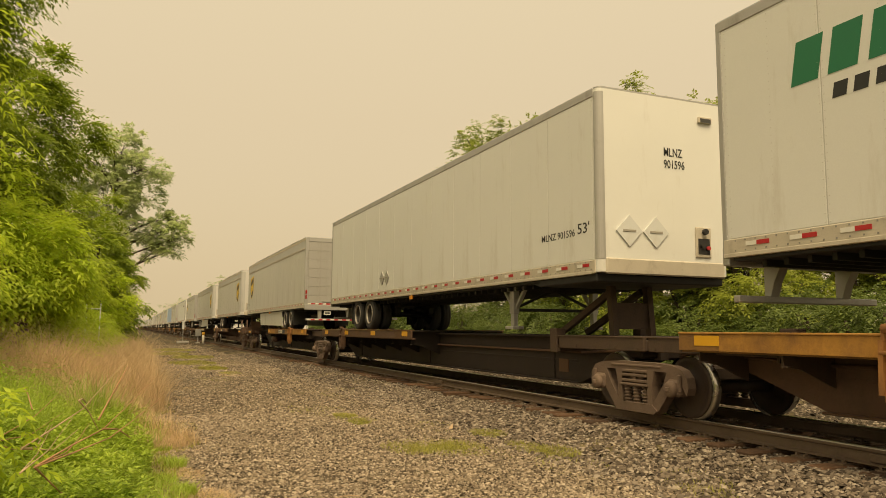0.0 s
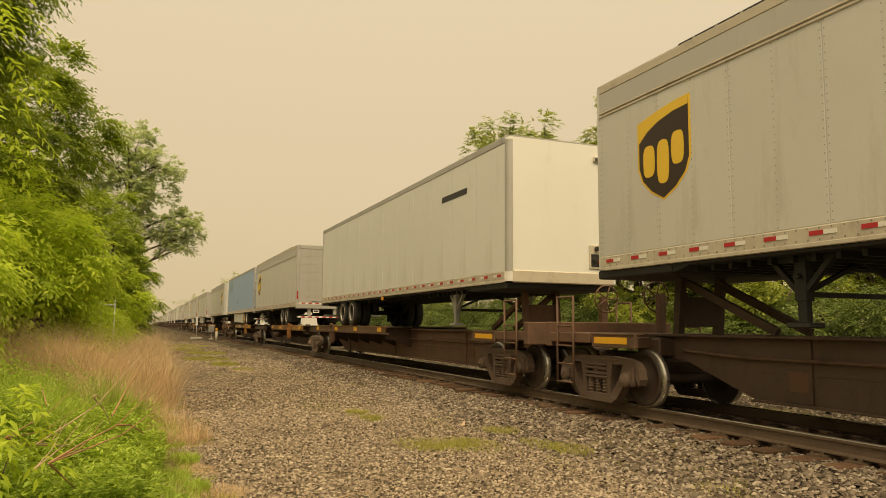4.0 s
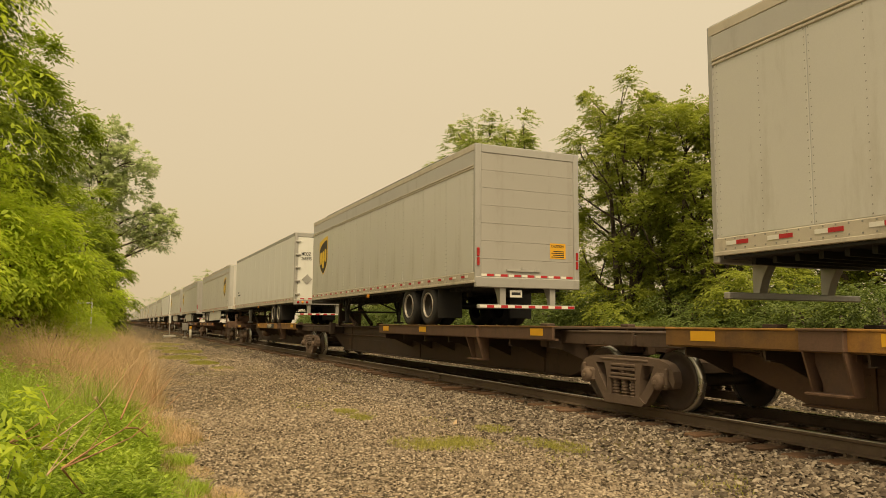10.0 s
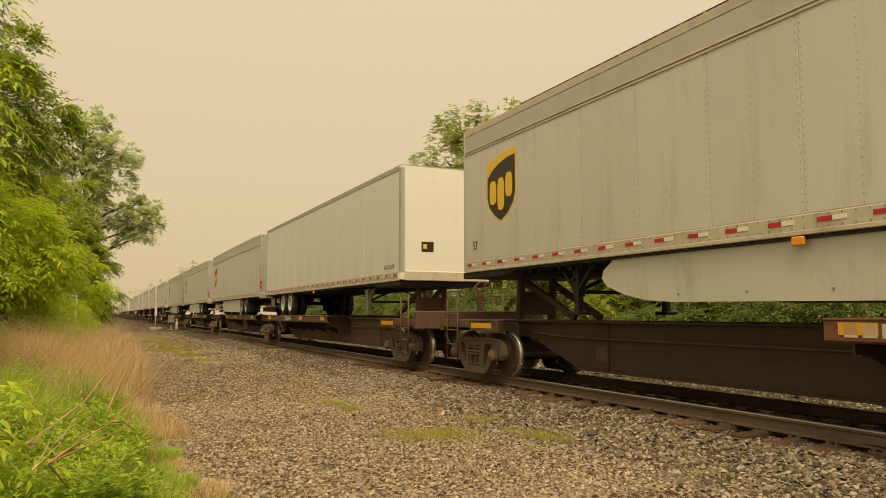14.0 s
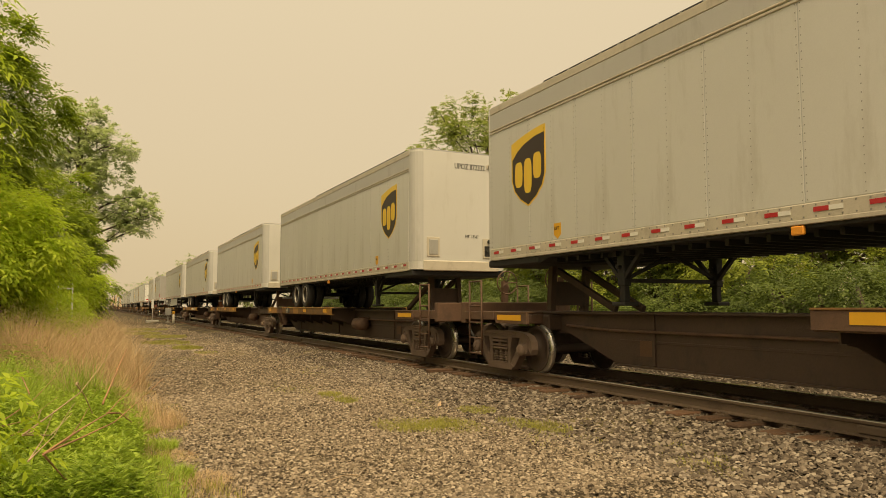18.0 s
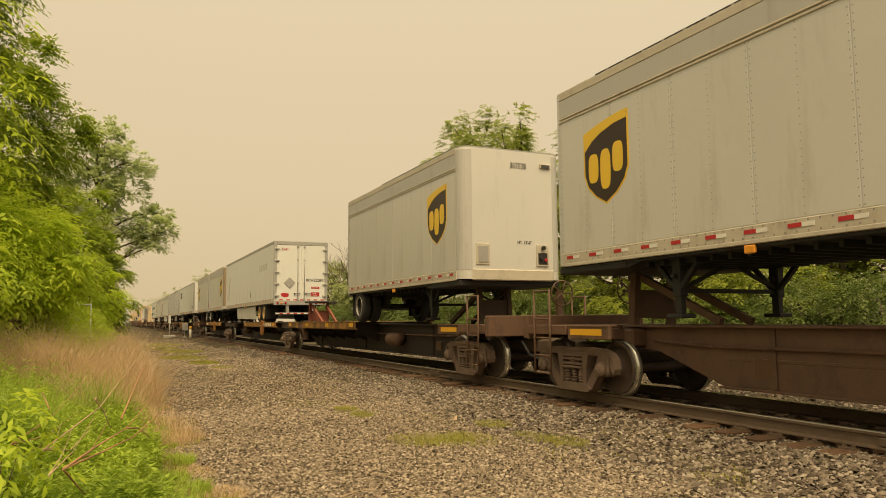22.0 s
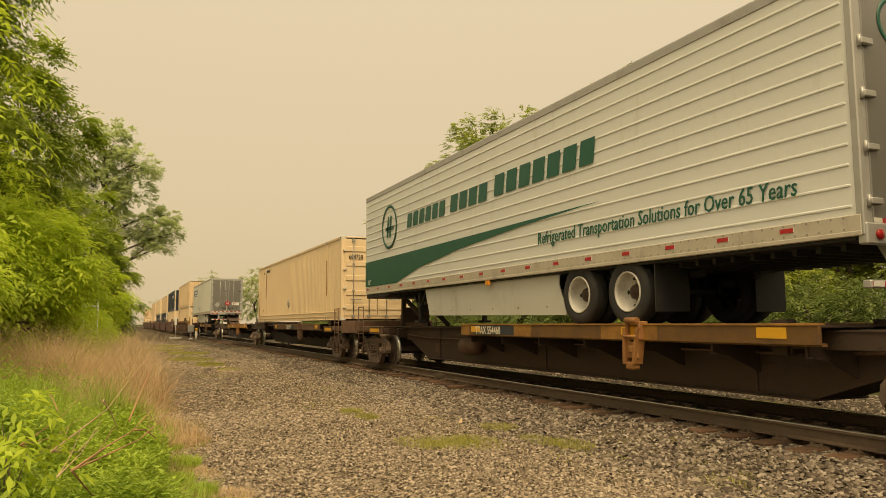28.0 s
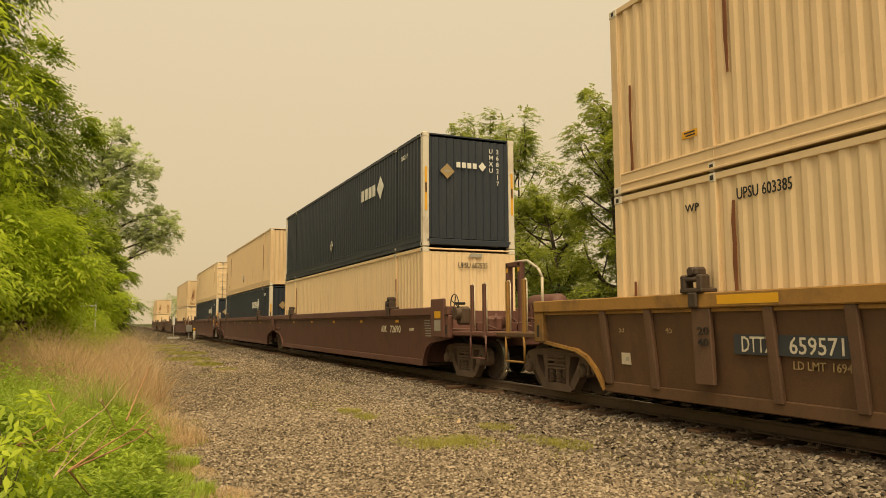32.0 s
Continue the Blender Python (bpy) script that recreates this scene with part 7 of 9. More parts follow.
def well_unit(s0, s1, paint, mark="", single=True, near_end=True, far_end=True, loaded=True):
    """A double-stack well between trucks at s0 and s1: leaning side sheets under a heavy top chord, arched over the trucks."""
    S = round(s1 - s0, 1)
    mat = M[paint]
    trim = M["well_yellow"] if paint == "mustard" else mat
    t = thing("well_car", {"mustard": "dirty mustard-brown well car with ribbed sides", "maroon": "maroon-brown smooth-sided well car", "brown_steel": "dark brown well car"}[paint], "railcar", "well cars of the train")
    zt, zb = 1.37, 0.18
    lean = lambda z: 1.44 - (zt - z) * 0.105
    arch = [(0.05, zt), (0.05, 0.89), (0.75, 0.80), (1.15, 0.76), (1.42, 0.66), (1.62, 0.48), (1.74, 0.30), (1.80, zb)]
    for side in (-1, 1):
        def wall():
            pts = arch + [(S - y, z) for y, z in arch[::-1]]
            g = Geo().prism(pts, "x", 0.0, 0.03)
            g.v = [(side * (lean(z) - x), y, z) for x, y, z in g.v]
            return g.mesh("side_wall", mat)
        part("side_wall", cached(("wellwall", S, side, paint), wall), t, "leaning side sheet arched over the trucks")
        part("top_chord", cached(("chord", S, side, paint), lambda: Geo().bbox(side * 1.30, side * 1.52, 0.02, S - 0.02, zt, zt + 0.19, 0.015).bbox(side * 1.30, side * 1.47, 0.3, S - 0.3, zt - 0.05, zt, 0.006).mesh("top_chord", trim)), t, "heavy top chord")
        part("bottom_chord", cached(("lowchord", S, side, paint), lambda: Geo().bbox(side * 1.24, side * 1.36, 1.8, S - 1.8, zb - 0.02, zb + 0.14, 0.012).mesh("bottom_chord", mat)), t)
        for e in (0, 1):
            def rim():
                g = Geo()
                for (y0, z0), (y1, z1) in zip(arch[1:-1], arch[2:]):
                    g.bar((side * (lean(z0) + 0.02), y0 if not e else S - y0, z0), (side * (lean(z1) + 0.02), y1 if not e else S - y1, z1), 0.10, 0.05)
                return g.mesh("arch_edge", trim)
            part("arch_edge", cached(("archrim", S, side, paint, e), rim), t, "curved edge over the truck")
            part("end_box", cached(("endbox", S, side, paint, e), lambda: Geo().bbox(side * 1.38, side * 1.50, (0.0 if not e else S - 0.28), (0.28 if not e else S), 0.86, zt, 0.02).box(side * 1.50, side * 1.503, (0.10 if not e else S - 0.18), (0.18 if not e else S - 0.10), 0.95, 1.15, 1).mesh("end_box", trim, M["black"])), t)
        if paint == "mustard":
            def rib(wide):
                w, z0 = (0.16, 0.42) if wide else (0.07, 0.28)
                o = 0.09 if wide else 0.0
                g = Geo().bbox(0.0, 0.065, -w, w, z0, zt, 0.012)
                g.v = [(side * (lean(z) + x + (0.8 * o * (zt - z) if wide else 0)), y, z) for x, y, z in g.v]
                return g.mesh("rib", M["brown_steel"])
            for k in range(17):
                wide = k in (2, 14)
                part("rib", cached(("wellrib", side, wide), lambda: rib(wide)), t, "wide rust-brown rib" if wide else "", pose(0, S - 1.95 - 1.02 * k, 0))
        else:
            for k in range(5):
                part("reflector_plate", cached("wellrefl", lambda: Geo().box(-1.447, -1.438, -0.12, 0.12, zt - 0.16, zt - 0.09).mesh("reflector_plate", M["signal_yellow"])), t, "yellow reflector plate", pose(0 if side < 0 else 2.885, 3.4 + k * 3.1, 0))
    part("well_floor", cached(("wfloor", S), lambda: Geo().bbox(-1.26, 1.26, 1.9, S - 1.9, zb - 0.02, zb + 0.06, 0.01).mesh("well_floor", M["brown_dark"])), t)
    for y, d in ((0.0, 1), (S, -1)):
        part("end_platform", cached(("wendp", paint, d), lambda: Geo().bbox(-1.42, 1.42, -d * 1.55, d * 0.3, 0.92, 1.02, 0.02).bbox(-0.5, 0.5, -d * 1.5, d * 1.9, 0.72, 0.93, 0.03).bbox(-1.36, 1.36, d * 1.80, d * 1.92, 0.25, 1.5, 0.01).bbox(-1.36, 1.36, d * 0.2, d * 1.8, 0.98, 1.06, 0.01).mesh("end_platform", mat)), t, "end platform over the truck", pose(0, y, 0))
        part("coupler", cached(("coupler2", -d), lambda: Geo().bbox(-0.12, 0.12, -d * 1.4, -d * 1.9, 0.52, 0.78, 0.03).bbox(-0.2, 0.2, -d * 1.75, -d * 2.0, 0.48, 0.82, 0.05).mesh("coupler", M["truck_steel"])), t, "knuckle coupler", pose(0, y, 0))
        if (near_end and d > 0) or (far_end and d < 0):
            for q in ((0.95, 1.50) if d > 0 else (0.52, 1.13)):
                post = part("grab_post", cached(("gpost", paint), lambda: Geo().bbox(-0.035, 0.035, -0.045, 0.045, 0.90, 1.98, 0.008).mesh("grab_post", trim)), t, "upright flat grab post", pose(-1.38, y - d * q, 0))
                part("grab_bar", cached("gbar", lambda: Geo().path([(0, -0.10, 1.02), (0, -0.10, 1.94), (0, -0.06, 1.99), (0, 0.0, 1.99)], 0.012, 6).mesh("grab_bar", M["pale_bar"])), post, "thin pale grab bar")
            q0, q1 = (0.90, 1.58) if d > 0 else (0.50, 1.18)
            part("sill_step", cached(("sstep", d, paint), lambda: Geo().path([(0, -d * q0, 0.94), (0, -d * q0, 0.48), (0, -d * q1, 0.48), (0, -d * q1, 0.94)], 0.022, 6).mesh("sill_step", trim)), t, "hanging sill step", pose(-1.40, y, 0))
            if paint != "mustard":
                part("air_tank", cached("welltank", lambda: Geo().lathe([(0.0, -0.6), (0.15, -0.57), (0.22, -0.48), (0.22, 0.48), (0.15, 0.57), (0.0, 0.6)], "y", (0, 0, 0), 18).bbox(-0.24, 0.24, -0.32, -0.26, -0.6, 0.0, 0.01).bbox(-0.24, 0.24, 0.26, 0.32, -0.6, 0.0, 0.01).mesh("air_tank", M["maroon"])), t, "rounded air tank on brackets", pose(0.25, y - d * (1.25 if d > 0 else 0.75), 1.58))
            if d > 0 and paint != "mustard":
                def gate():
                    g = Geo().bbox(-0.06, 0.06, -1.10, -0.98, 0.95, 2.44, 0.012).bbox(-0.06, 0.06, -1.60, -1.48, 0.95, 2.44, 0.012).bbox(-0.06, 0.06, -1.60, -0.98, 2.36, 2.46, 0.012)
                    for y0 in (-1.06, -1.55):
                        g.box(-0.062, -0.060, y0 - 0.03, y0 + 0.05, 2.25, 2.34, 1)
                    return g.mesh("end_frame", mat, M["signal_yellow"])
                part("end_frame", cached(("gate", paint), gate), t, "upright end frame", pose(-0.55, y, 0))
                part("bent_pipe", cached("bentpipe", lambda: Geo().path([(-0.55, -1.3, 2.46), (-0.52, -1.75, 2.46), (-0.48, -2.1, 2.28), (-0.45, -2.2, 2.1), (-0.45, -2.2, 1.3)], 0.028, 8).mesh("bent_pipe", M["pale_bar"])), t, "pale bent pipe", pose(0, y, 0))
            if d > 0:
                if paint == "mustard":
                    part("hand_brake", cached(("brakewheel", -1), lambda: brake_wheel(-1)), t, "large spoked hand-brake wheel on its stand", pose(-0.5, y - 0.9, 0))
                else:
                    part("hand_brake", cached("wellbrake", well_brake), t, "dark hand-brake wheel and gear box", pose(-1.36, y - 0.12, 0))
                if paint != "mustard":
                    part("end_panel", cached(("endpanel", paint), lambda: Geo().bbox(-0.03, 0.03, 0.20, 0.95, 0.88, 1.74, 0.015).box(-0.034, -0.03, 0.38, 0.72, 1.30, 1.46, 1).box(-0.034, -0.03, 0.38, 0.72, 1.02, 1.26, 2).mesh("end_panel", mat, M["signal_yellow"], M["grey_ink"])), t, "raised end panel with a yellow plate", pose(-1.50, y, 0))
            part("brake_rigging", cached("rigging", rigging), t, "clutter of brake cylinders, levers and pipes", pose(0, y - d * 0.6, 0))
    def latch():
        g = Geo().bbox(-1.56, -1.30, -0.20, 0.20, zt + 0.19, zt + 0.25, 0.015)
        for k in (-0.14, 0.14):
            g.bbox(-1.56, -1.40, k - 0.05, k + 0.05, zt + 0.22, zt + 0.42, 0.02)
        g.rod((-1.52, -0.16, zt + 0.36), (-1.52, 0.16, zt + 0.36), 0.035, 8).bbox(-1.54, -1.36, -0.10, 0.10, zt + 0.40, zt + 0.52, 0.03).rod((-1.56, 0, zt + 0.46), (-1.34, 0, zt + 0.46), 0.05, 10)
        return g.bbox(-1.57, -1.52, -0.10, 0.06, zt + 0.0, zt + 0.2, 0.02).mesh("container_latch", M["wheel_steel"])
    for y in (3.85, S - 3.9):
        part("container_latch", cached("latch", latch), t, "rusty container latch", pose(0, y, 0))
    face = lambda z: -lean(z) - 0.004
    if mark and paint == "mustard":
        for k, (word, y) in enumerate((("R", 12.45), ("A", 11.45), ("D", 10.45), ("E", 9.35))):
            for size, col, dx, dz in ((0.98, "spray_grey", 0.006, 0.0), (0.62, "brown_dark", 0.012, 0.12)):
                lettering("spray_letter", word, size, M[col], t, at_side(face(0.40) - dx, y - dz, 0.40 + dz, -1) @ pose(0, 0, 0, 6), fit=0.76 if size > 0.9 else 0.46)
        for k in range(4):
            part("spray_patch", spray_patch(k, lean), t, "faded grey sprayed shape", pose(0, 3.75 + 1.02 * k, 0))
        part("number_panel", cached("npanel", lambda: Geo().prism([(14.22, 0.82), (15.76, 0.82), (15.76, 1.05), (14.22, 1.05)], "x", -1.422, -1.39).mesh("number_panel", M["blue_black"])), t, "blue-black number panel")
        a, b = mark.split(" ")
        lettering("stencil", a, 0.26, M["white_post"], t, at_side(-1.424, 15.65, 0.85, -1), fit=0.46)
        lettering("stencil", b, 0.26, M["white_post"], t, at_side(-1.424, 14.98, 0.85, -1), fit=0.66)
        lettering("stencil", "LD LMT", 0.13, M["dim_yellow"], t, at_side(-1.39, 14.97, 0.68, -1), fit=0.40)
        lettering("stencil", "169400", 0.13, M["dim_yellow"], t, at_side(-1.39, 14.50, 0.68, -1), fit=0.34)
        lettering("stencil", "20", 0.14, M["ink"], t, at_side(-1.506, 16.27, 1.04, -1), fit=0.19)
        lettering("stencil", "40", 0.14, M["ink"], t, at_side(-1.506, 16.27, 0.90, -1), fit=0.19)
        lettering("stencil", "45", 0.13, M["dim_yellow"], t, at_side(face(1.05), 16.95, 1.05, -1))
        lettering("stencil", "53", 0.13, M["dim_yellow"], t, at_side(face(1.05), 17.95, 1.05, -1))
        part("paper_tag", cached("papertag", lambda: Geo().box(-0.004, 0.02, -0.1, 0.1, -0.11, 0.11).box(-0.006, -0.004, -0.07, 0.0, -0.06, 0.0, 1).mesh("paper_tag", M["pale_bar"], M["grey_ink"])), t, "pale stained tag", pose(face(0.7) + 0.002, 17.85, 0.70))
        part("yellow_strip", cached("ystrip", lambda: Geo().box(-1.524, -1.52, 15.0, 15.9, zt + 0.04, zt + 0.15).mesh("yellow_strip", M["signal_yellow"])), t)
    elif mark:
        lettering("stencil", mark.split(" ")[1], 0.26, M["stencil"], t, at_side(-1.43, 4.0, 0.95, -1), fit=0.8)
        lettering("stencil", mark.split(" ")[0], 0.26, M["stencil"], t, at_side(-1.43, 4.7, 0.95, -1), fit=0.45)
        lettering("stencil", "LD LMT", 0.1, M["stencil"], t, at_side(-1.42, 2.6, 1.0, -1))
        for k in range(7):
            part("stencil_line", cached("sline", lambda: Geo().box(-0.004, 0.004, -0.18, 0.18, -0.012, 0.012).mesh("stencil_line", M["grey_ink"])), t, at=pose(face(1.25 - 0.06 * k), 1.4, 1.25 - 0.06 * k))
    t.matrix_basis = pose(XC, s0, ZR)
    TRAIN.append((t, s0, ZR, 0))


def well_brake():
    """A small spoked wheel on the side, over a dark gear box."""
    g = Geo().bbox(0.0, 0.22, -0.28, 0.05, 1.15, 1.55, 0.05, 1).lathe([(0.13, -0.1), (0.16, 0.0), (0.13, 0.12), (0.0, 0.14)], "x", (0.0, -0.1, 1.40), 12, 1)
    g.lathe([(0.20, -0.014), (0.215, 0), (0.20, 0.014), (0.188, 0), (0.20, -0.014)], "x", (-0.05, 0.0, 1.62), 20)
    for k in range(4):
        a = 2 * math.pi * k / 4 + 0.4
        g.rod((-0.05, 0, 1.62), (-0.05, 0.2 * math.cos(a), 1.62 + 0.2 * math.sin(a)), 0.011, 6)
    g.rod((-0.05, 0, 1.62), (0.2, 0, 1.62), 0.03, 8)
    return g.mesh("hand_brake", M["black"], M["brown_dark"])


def rigging():
    rnd = random.Random(31)
    g = Geo().lathe([(0.0, -0.25), (0.15, -0.25), (0.15, 0.2), (0.10, 0.25), (0.0, 0.25)], "y", (-0.6, 0.1, 1.20), 14)
    g.bbox(-1.0, -0.7, -0.4, -0.1, 1.02, 1.3, 0.03).bbox(-0.95, 0.6, 0.28, 0.36, 1.02, 1.20, 0.01)
    for k in range(9):
        p = (rnd.uniform(-1.2, 0.2), rnd.uniform(-0.6, 0.5), rnd.uniform(1.02, 1.4))
        q = (p[0] + rnd.uniform(-0.3, 0.3), p[1] + rnd.uniform(-0.5, 0.5), rnd.uniform(1.02, 1.45))
        g.rod(p, q, rnd.uniform(0.015, 0.035), 6)
    return g.mesh("brake_rigging", M["maroon"])


def build_cars():
    """Each articulated car: the places of its trucks, and for each platform the end where tyres stand, paint, stencil and load."""
    cars = [
        ([-47.0, -28.6, -10.0, 8.5, 27.9, 45.6], [("near", "brown", "", None, 0), ("near", "brown", "", None, 0), ("far", "yellow", "", -9.6, 16.15), ("far", "brown", "", 9.15, 16.15), ("near", "yellow", "TTRX 552059", 30.1, 16.45)]),
        ([49.2, 66.9, 85.5, 103.0], [("far", "brown", "TTAX 355199", 49.7, 13.75), ("far", "brown", "ALL PURPOSE SPINE CAR", 68.35, 16.15), ("near", "brown", "", 88.85, 14.05)]),
        ([106.4, 124.3, 142.2, 158.6], [("far", "brown", "", 105.85, 16.15), ("near", "yellow", "", 127.9, 14.05), ("near", "yellow", "TTAX 753408", 142.95, 16.45)]),
        ([162.7, 181.8, 200.3, 219.5], [("far", "yellow", "TTRX 370179", 163.5, 13.75), ("near", "brown", "", 184.25, 16.45), ("near", "yellow", "", 203.5, 16.45)]),
        ([223.6, 241.9, 261.4, 278.5], [("far", "yellow", "", 223.45, 16.15), ("near", "brown", "", 246.6, 14.05), ("near", "yellow", "TTRX 368419", 263.6, 16.45)]),
        ([284.1, 301.4, 320.8, 339.5], [("far", "red", "", 283.0, 16.15), ("near", "red", "TWIN 28 - ALL PURPOSE SPINE CAR", 304.1, 16.45), ("near", "red", "initials", 323.45, 16.45)]),
        ([343.6, 360.4, 378.4, 396.5, 414.1, 431.5], [("far", "brown", "TTAX 554146", 343.25, 16.15), ("near", "brown", "", 361.3, 16.45), ("near", "brown", "", 380.0, 16.45), ("near", "brown", "53", 397.55, 16.45), ("near", "brown", "", 417.8, 14.05)]),
        ([435.4, 452.7, 470.6, 487.7, 505.5, 522.8], [("far", "yellow", "53", 435.4, 13.75), ("far", "yellow", "", 452.95, 13.75), ("far", "yellow", "ALL PURPOSE SPINE CAR", 470.9, 13.75), ("far", "yellow", "53", 488.8, 16.15), ("near", "brown", "", 514.7, 8.4)]),
        ([526.9, 545.0, 564.2, 581.4], [("far", "yellow", "", 526.75, 8.2), ("near", "yellow", "ALL PURPOSE SPINE CAR", 547.3, 16.45), ("near", "yellow", "TTRX 370556", 565.0, 8.4)]),
        ([585.2, 603.3, 620.5, 638.2, 656.2, 673.4], [("far", "yellow", "TTAX 554460", 586.2, 16.15), ("near", "brown", "", 604.2, 16.45), ("near", "brown", "", 621.9, 16.45), ("near", "brown", "TTX", 639.65, 16.45), ("near", "yellow", "TTAX 554460", 657.35, 16.45)]),
        ([677.6, 695.1, 713.9, 732.1], [("near", "brown", "TTRX 371017", 676.45, 16.45), ("near", "yellow", "TTX", None, 0), ("near", "brown", "", 716.3, 16.45)]),
    ]
    k = 0
    for spots, units in cars:
        for s in spots:
            truck(s + {27.9: 0.05, 564.2: 0.03, 470.6: 0.04, 284.1: 0.0}.get(s, 0.15))
        for j, (end, paint, mark, near, length) in enumerate(units):
            k += 1
            lone = near is None
            spine_unit(spots[j], spots[j + 1], end, paint, mark, "rust" if spots[j] == 470.6 else "brown_steel" if k % 3 == 0 else "brown_dark", not lone, j == 0, j == len(units) - 1, near if near != 676.45 else 677.9, length or 16.15, near == 676.45, k)
    for s0, s1, paint, mark, ne, fe in ((736.4, 756.6, "mustard", "DTTX 659571", True, True), (760.2, 780.3, "maroon", "ADK 72690", True, False), (780.5, 800.4, "maroon", "", False, True), (803.2, 823.2, "maroon", "", True, True), (829.0, 849.0, "maroon", "", True, True), (852.5, 872.5, "brown_steel", "", True, True), (876.0, 896.0, "brown_steel", "", True, True), (899.5, 919.5, "brown_steel", "", True, True)):
        truck(s0 + 0.05)
        if s0 != 760.2:
            truck(s1 - 0.05)
        well_unit(s0, s1, paint, mark, True, ne, fe)


def build_containers():
    zw = ZR + 0.18
    up = zw + 2.92
    cream = "cream corrugated steel container"
    container(676.45, ZR + DECK + 0.13, "cream", True, cream + " with panelled doors, on a spine car", "604728")
    container(738.1, zw, "cream", True, cream + " with panelled doors, in a well car", "603385")
    container(738.1, up, "cream_dirty", False, cream + " with rust streaks, stacked on another", "600702", extra=x_stains)
    container(762.15, zw, "cream", False, cream + " in a maroon well car", "602535")
    container(762.15, up, "container_dark", False, "dark blue corrugated container with white posts and white emblem", "268217", "white_post", x_dark)
    container(782.3, zw, "container_dark", False, "dark blue corrugated container with white posts in a well car", "", "white_post", x_dark)
    container(782.3, up, "cream_dirty", False, cream + " stacked on a dark blue one")
    container(804.2, zw, "container_dark", False, "dark blue corrugated container with white posts in a well car", "", "white_post", x_dark)
    container(804.2, up, "cream", True, cream + " stacked on a dark blue one")
    container(830.9, zw, "cream", True, cream + " in a maroon well car")
    container(830.9, up, "cream_dirty", False, cream + " with rust streaks, stacked on another", extra=x_stains)
    container(903.0, zw, "cream", False, cream + " in the last well car")
    container(903.0, up, "cream_dirty", False, cream + " with rust streaks on the last well car", extra=x_stains)


build_trailers()
build_cars()
build_containers()


# ---- plants ----
def leaf_quads(name, base, along, normal, length, width, mat, rg):
    """Pointed leaves, each a kite folded along its midrib, from their stalks outwards."""
    n = len(base)
    d = along / (np.linalg.norm(along, axis=1, keepdims=True) + 1e-9)
    nn = normal - d * (normal * d).sum(1, keepdims=True)
    nn /= np.linalg.norm(nn, axis=1, keepdims=True) + 1e-9
    side = np.cross(d, nn)
    L, W = length * rg.uniform(0.65, 1.25, (n, 1)), width * rg.uniform(0.75, 1.2, (n, 1))
    v = np.stack([base, base + d * L * 0.42 + side * W / 2 + nn * L * 0.05, base + d * L - nn * L * 0.12, base + d * L * 0.42 - side * W / 2 + nn * L * 0.05], 1).reshape(-1, 3)
    return array_mesh(name, v, np.arange(n * 4).reshape(-1, 4), mat)


def leafy_shoots(rg, c, out, r, per, length, pairs, droop=0.25, flat=0.6):
    """Shoots of paired leaves round the bough centres c with radii r, arching outwards. Gives stalks, leaf directions and leaf normals."""
    i = np.repeat(np.arange(len(c)), per)
    n = len(i)
    e = rg.normal(0, 1, (n, 3)) + out[i] * 0.75 + np.array([0, 0, 0.45])
    e /= np.linalg.norm(e, axis=1, keepdims=True)
    base = c[i] + e * (r[i] * rg.uniform(0.35, 1.0, n))[:, None] * np.array([1, 1, flat])
    d = e * 0.6 + out[i] * 0.45 + rg.normal(0, 0.28, (n, 3))
    d[:, 2] = d[:, 2] * 0.6 - droop
    d /= np.linalg.norm(d, axis=1, keepdims=True)
    side = np.cross(d, np.array([0, 0, 1.0]))
    side /= np.linalg.norm(side, axis=1, keepdims=True) + 1e-6
    nrm = np.cross(side, d) + out[i] * 0.55 + rg.normal(0, 0.22, (n, 3))
    ls = length * rg.uniform(0.55, 1.3, n)[:, None]
    P, D, N = [], [], []
    for k in range(pairs):
        s = (k + 0.4) / pairs
        p = base + d * ls * s - np.array([0, 0, 0.35]) * ls * s * s
        for g in (-1, 1):
            P.append(p)
            D.append(d * 0.55 + side * g * 0.85 + np.array([0, 0, -0.30]) + rg.normal(0, 0.2, (n, 3)))
            N.append(nrm + side * g * 0.25)
    P.append(base + d * ls - np.array([0, 0, 0.35]) * ls)
    D.append(d + np.array([0, 0, -0.5]))
    N.append(nrm)
    return np.concatenate(P), np.concatenate(D), np.concatenate(N)


def crown_boughs(rg, R, H, z0, bough):
    """Boughs on the uneven shell of a crown: centres, outward directions and radii."""
    m = int(min(420, max(7, 1.15 * (R * R + R * H) / bough ** 2)))
    i = np.arange(m) + 0.5
    h = np.clip(1 - 2 * i / m + rg.normal(0, 0.05, m), -1, 1)
    a = math.pi * (1 + 5 ** 0.5) * i + rg.normal(0, 0.25, m)
    k = np.sqrt(1 - h * h)
    d = np.stack([k * np.cos(a), k * np.sin(a), h], 1)
    ph = rg.uniform(0, 6.28, 6)
    lump = 0.84 + 0.13 * np.sin(3 * a + ph[0] + 2 * h) + 0.10 * np.sin(5 * a + ph[1] - 4 * h) + 0.10 * np.sin(7 * h + ph[2] + 2 * a)
    c = d * (lump * rg.uniform(0.66, 1.0, m))[:, None] * np.array([R, R, H / 2]) - d * bough * 0.5
    c[:, 2] += z0 + H / 2
    return c, d, bough * rg.uniform(0.6, 1.25, m)


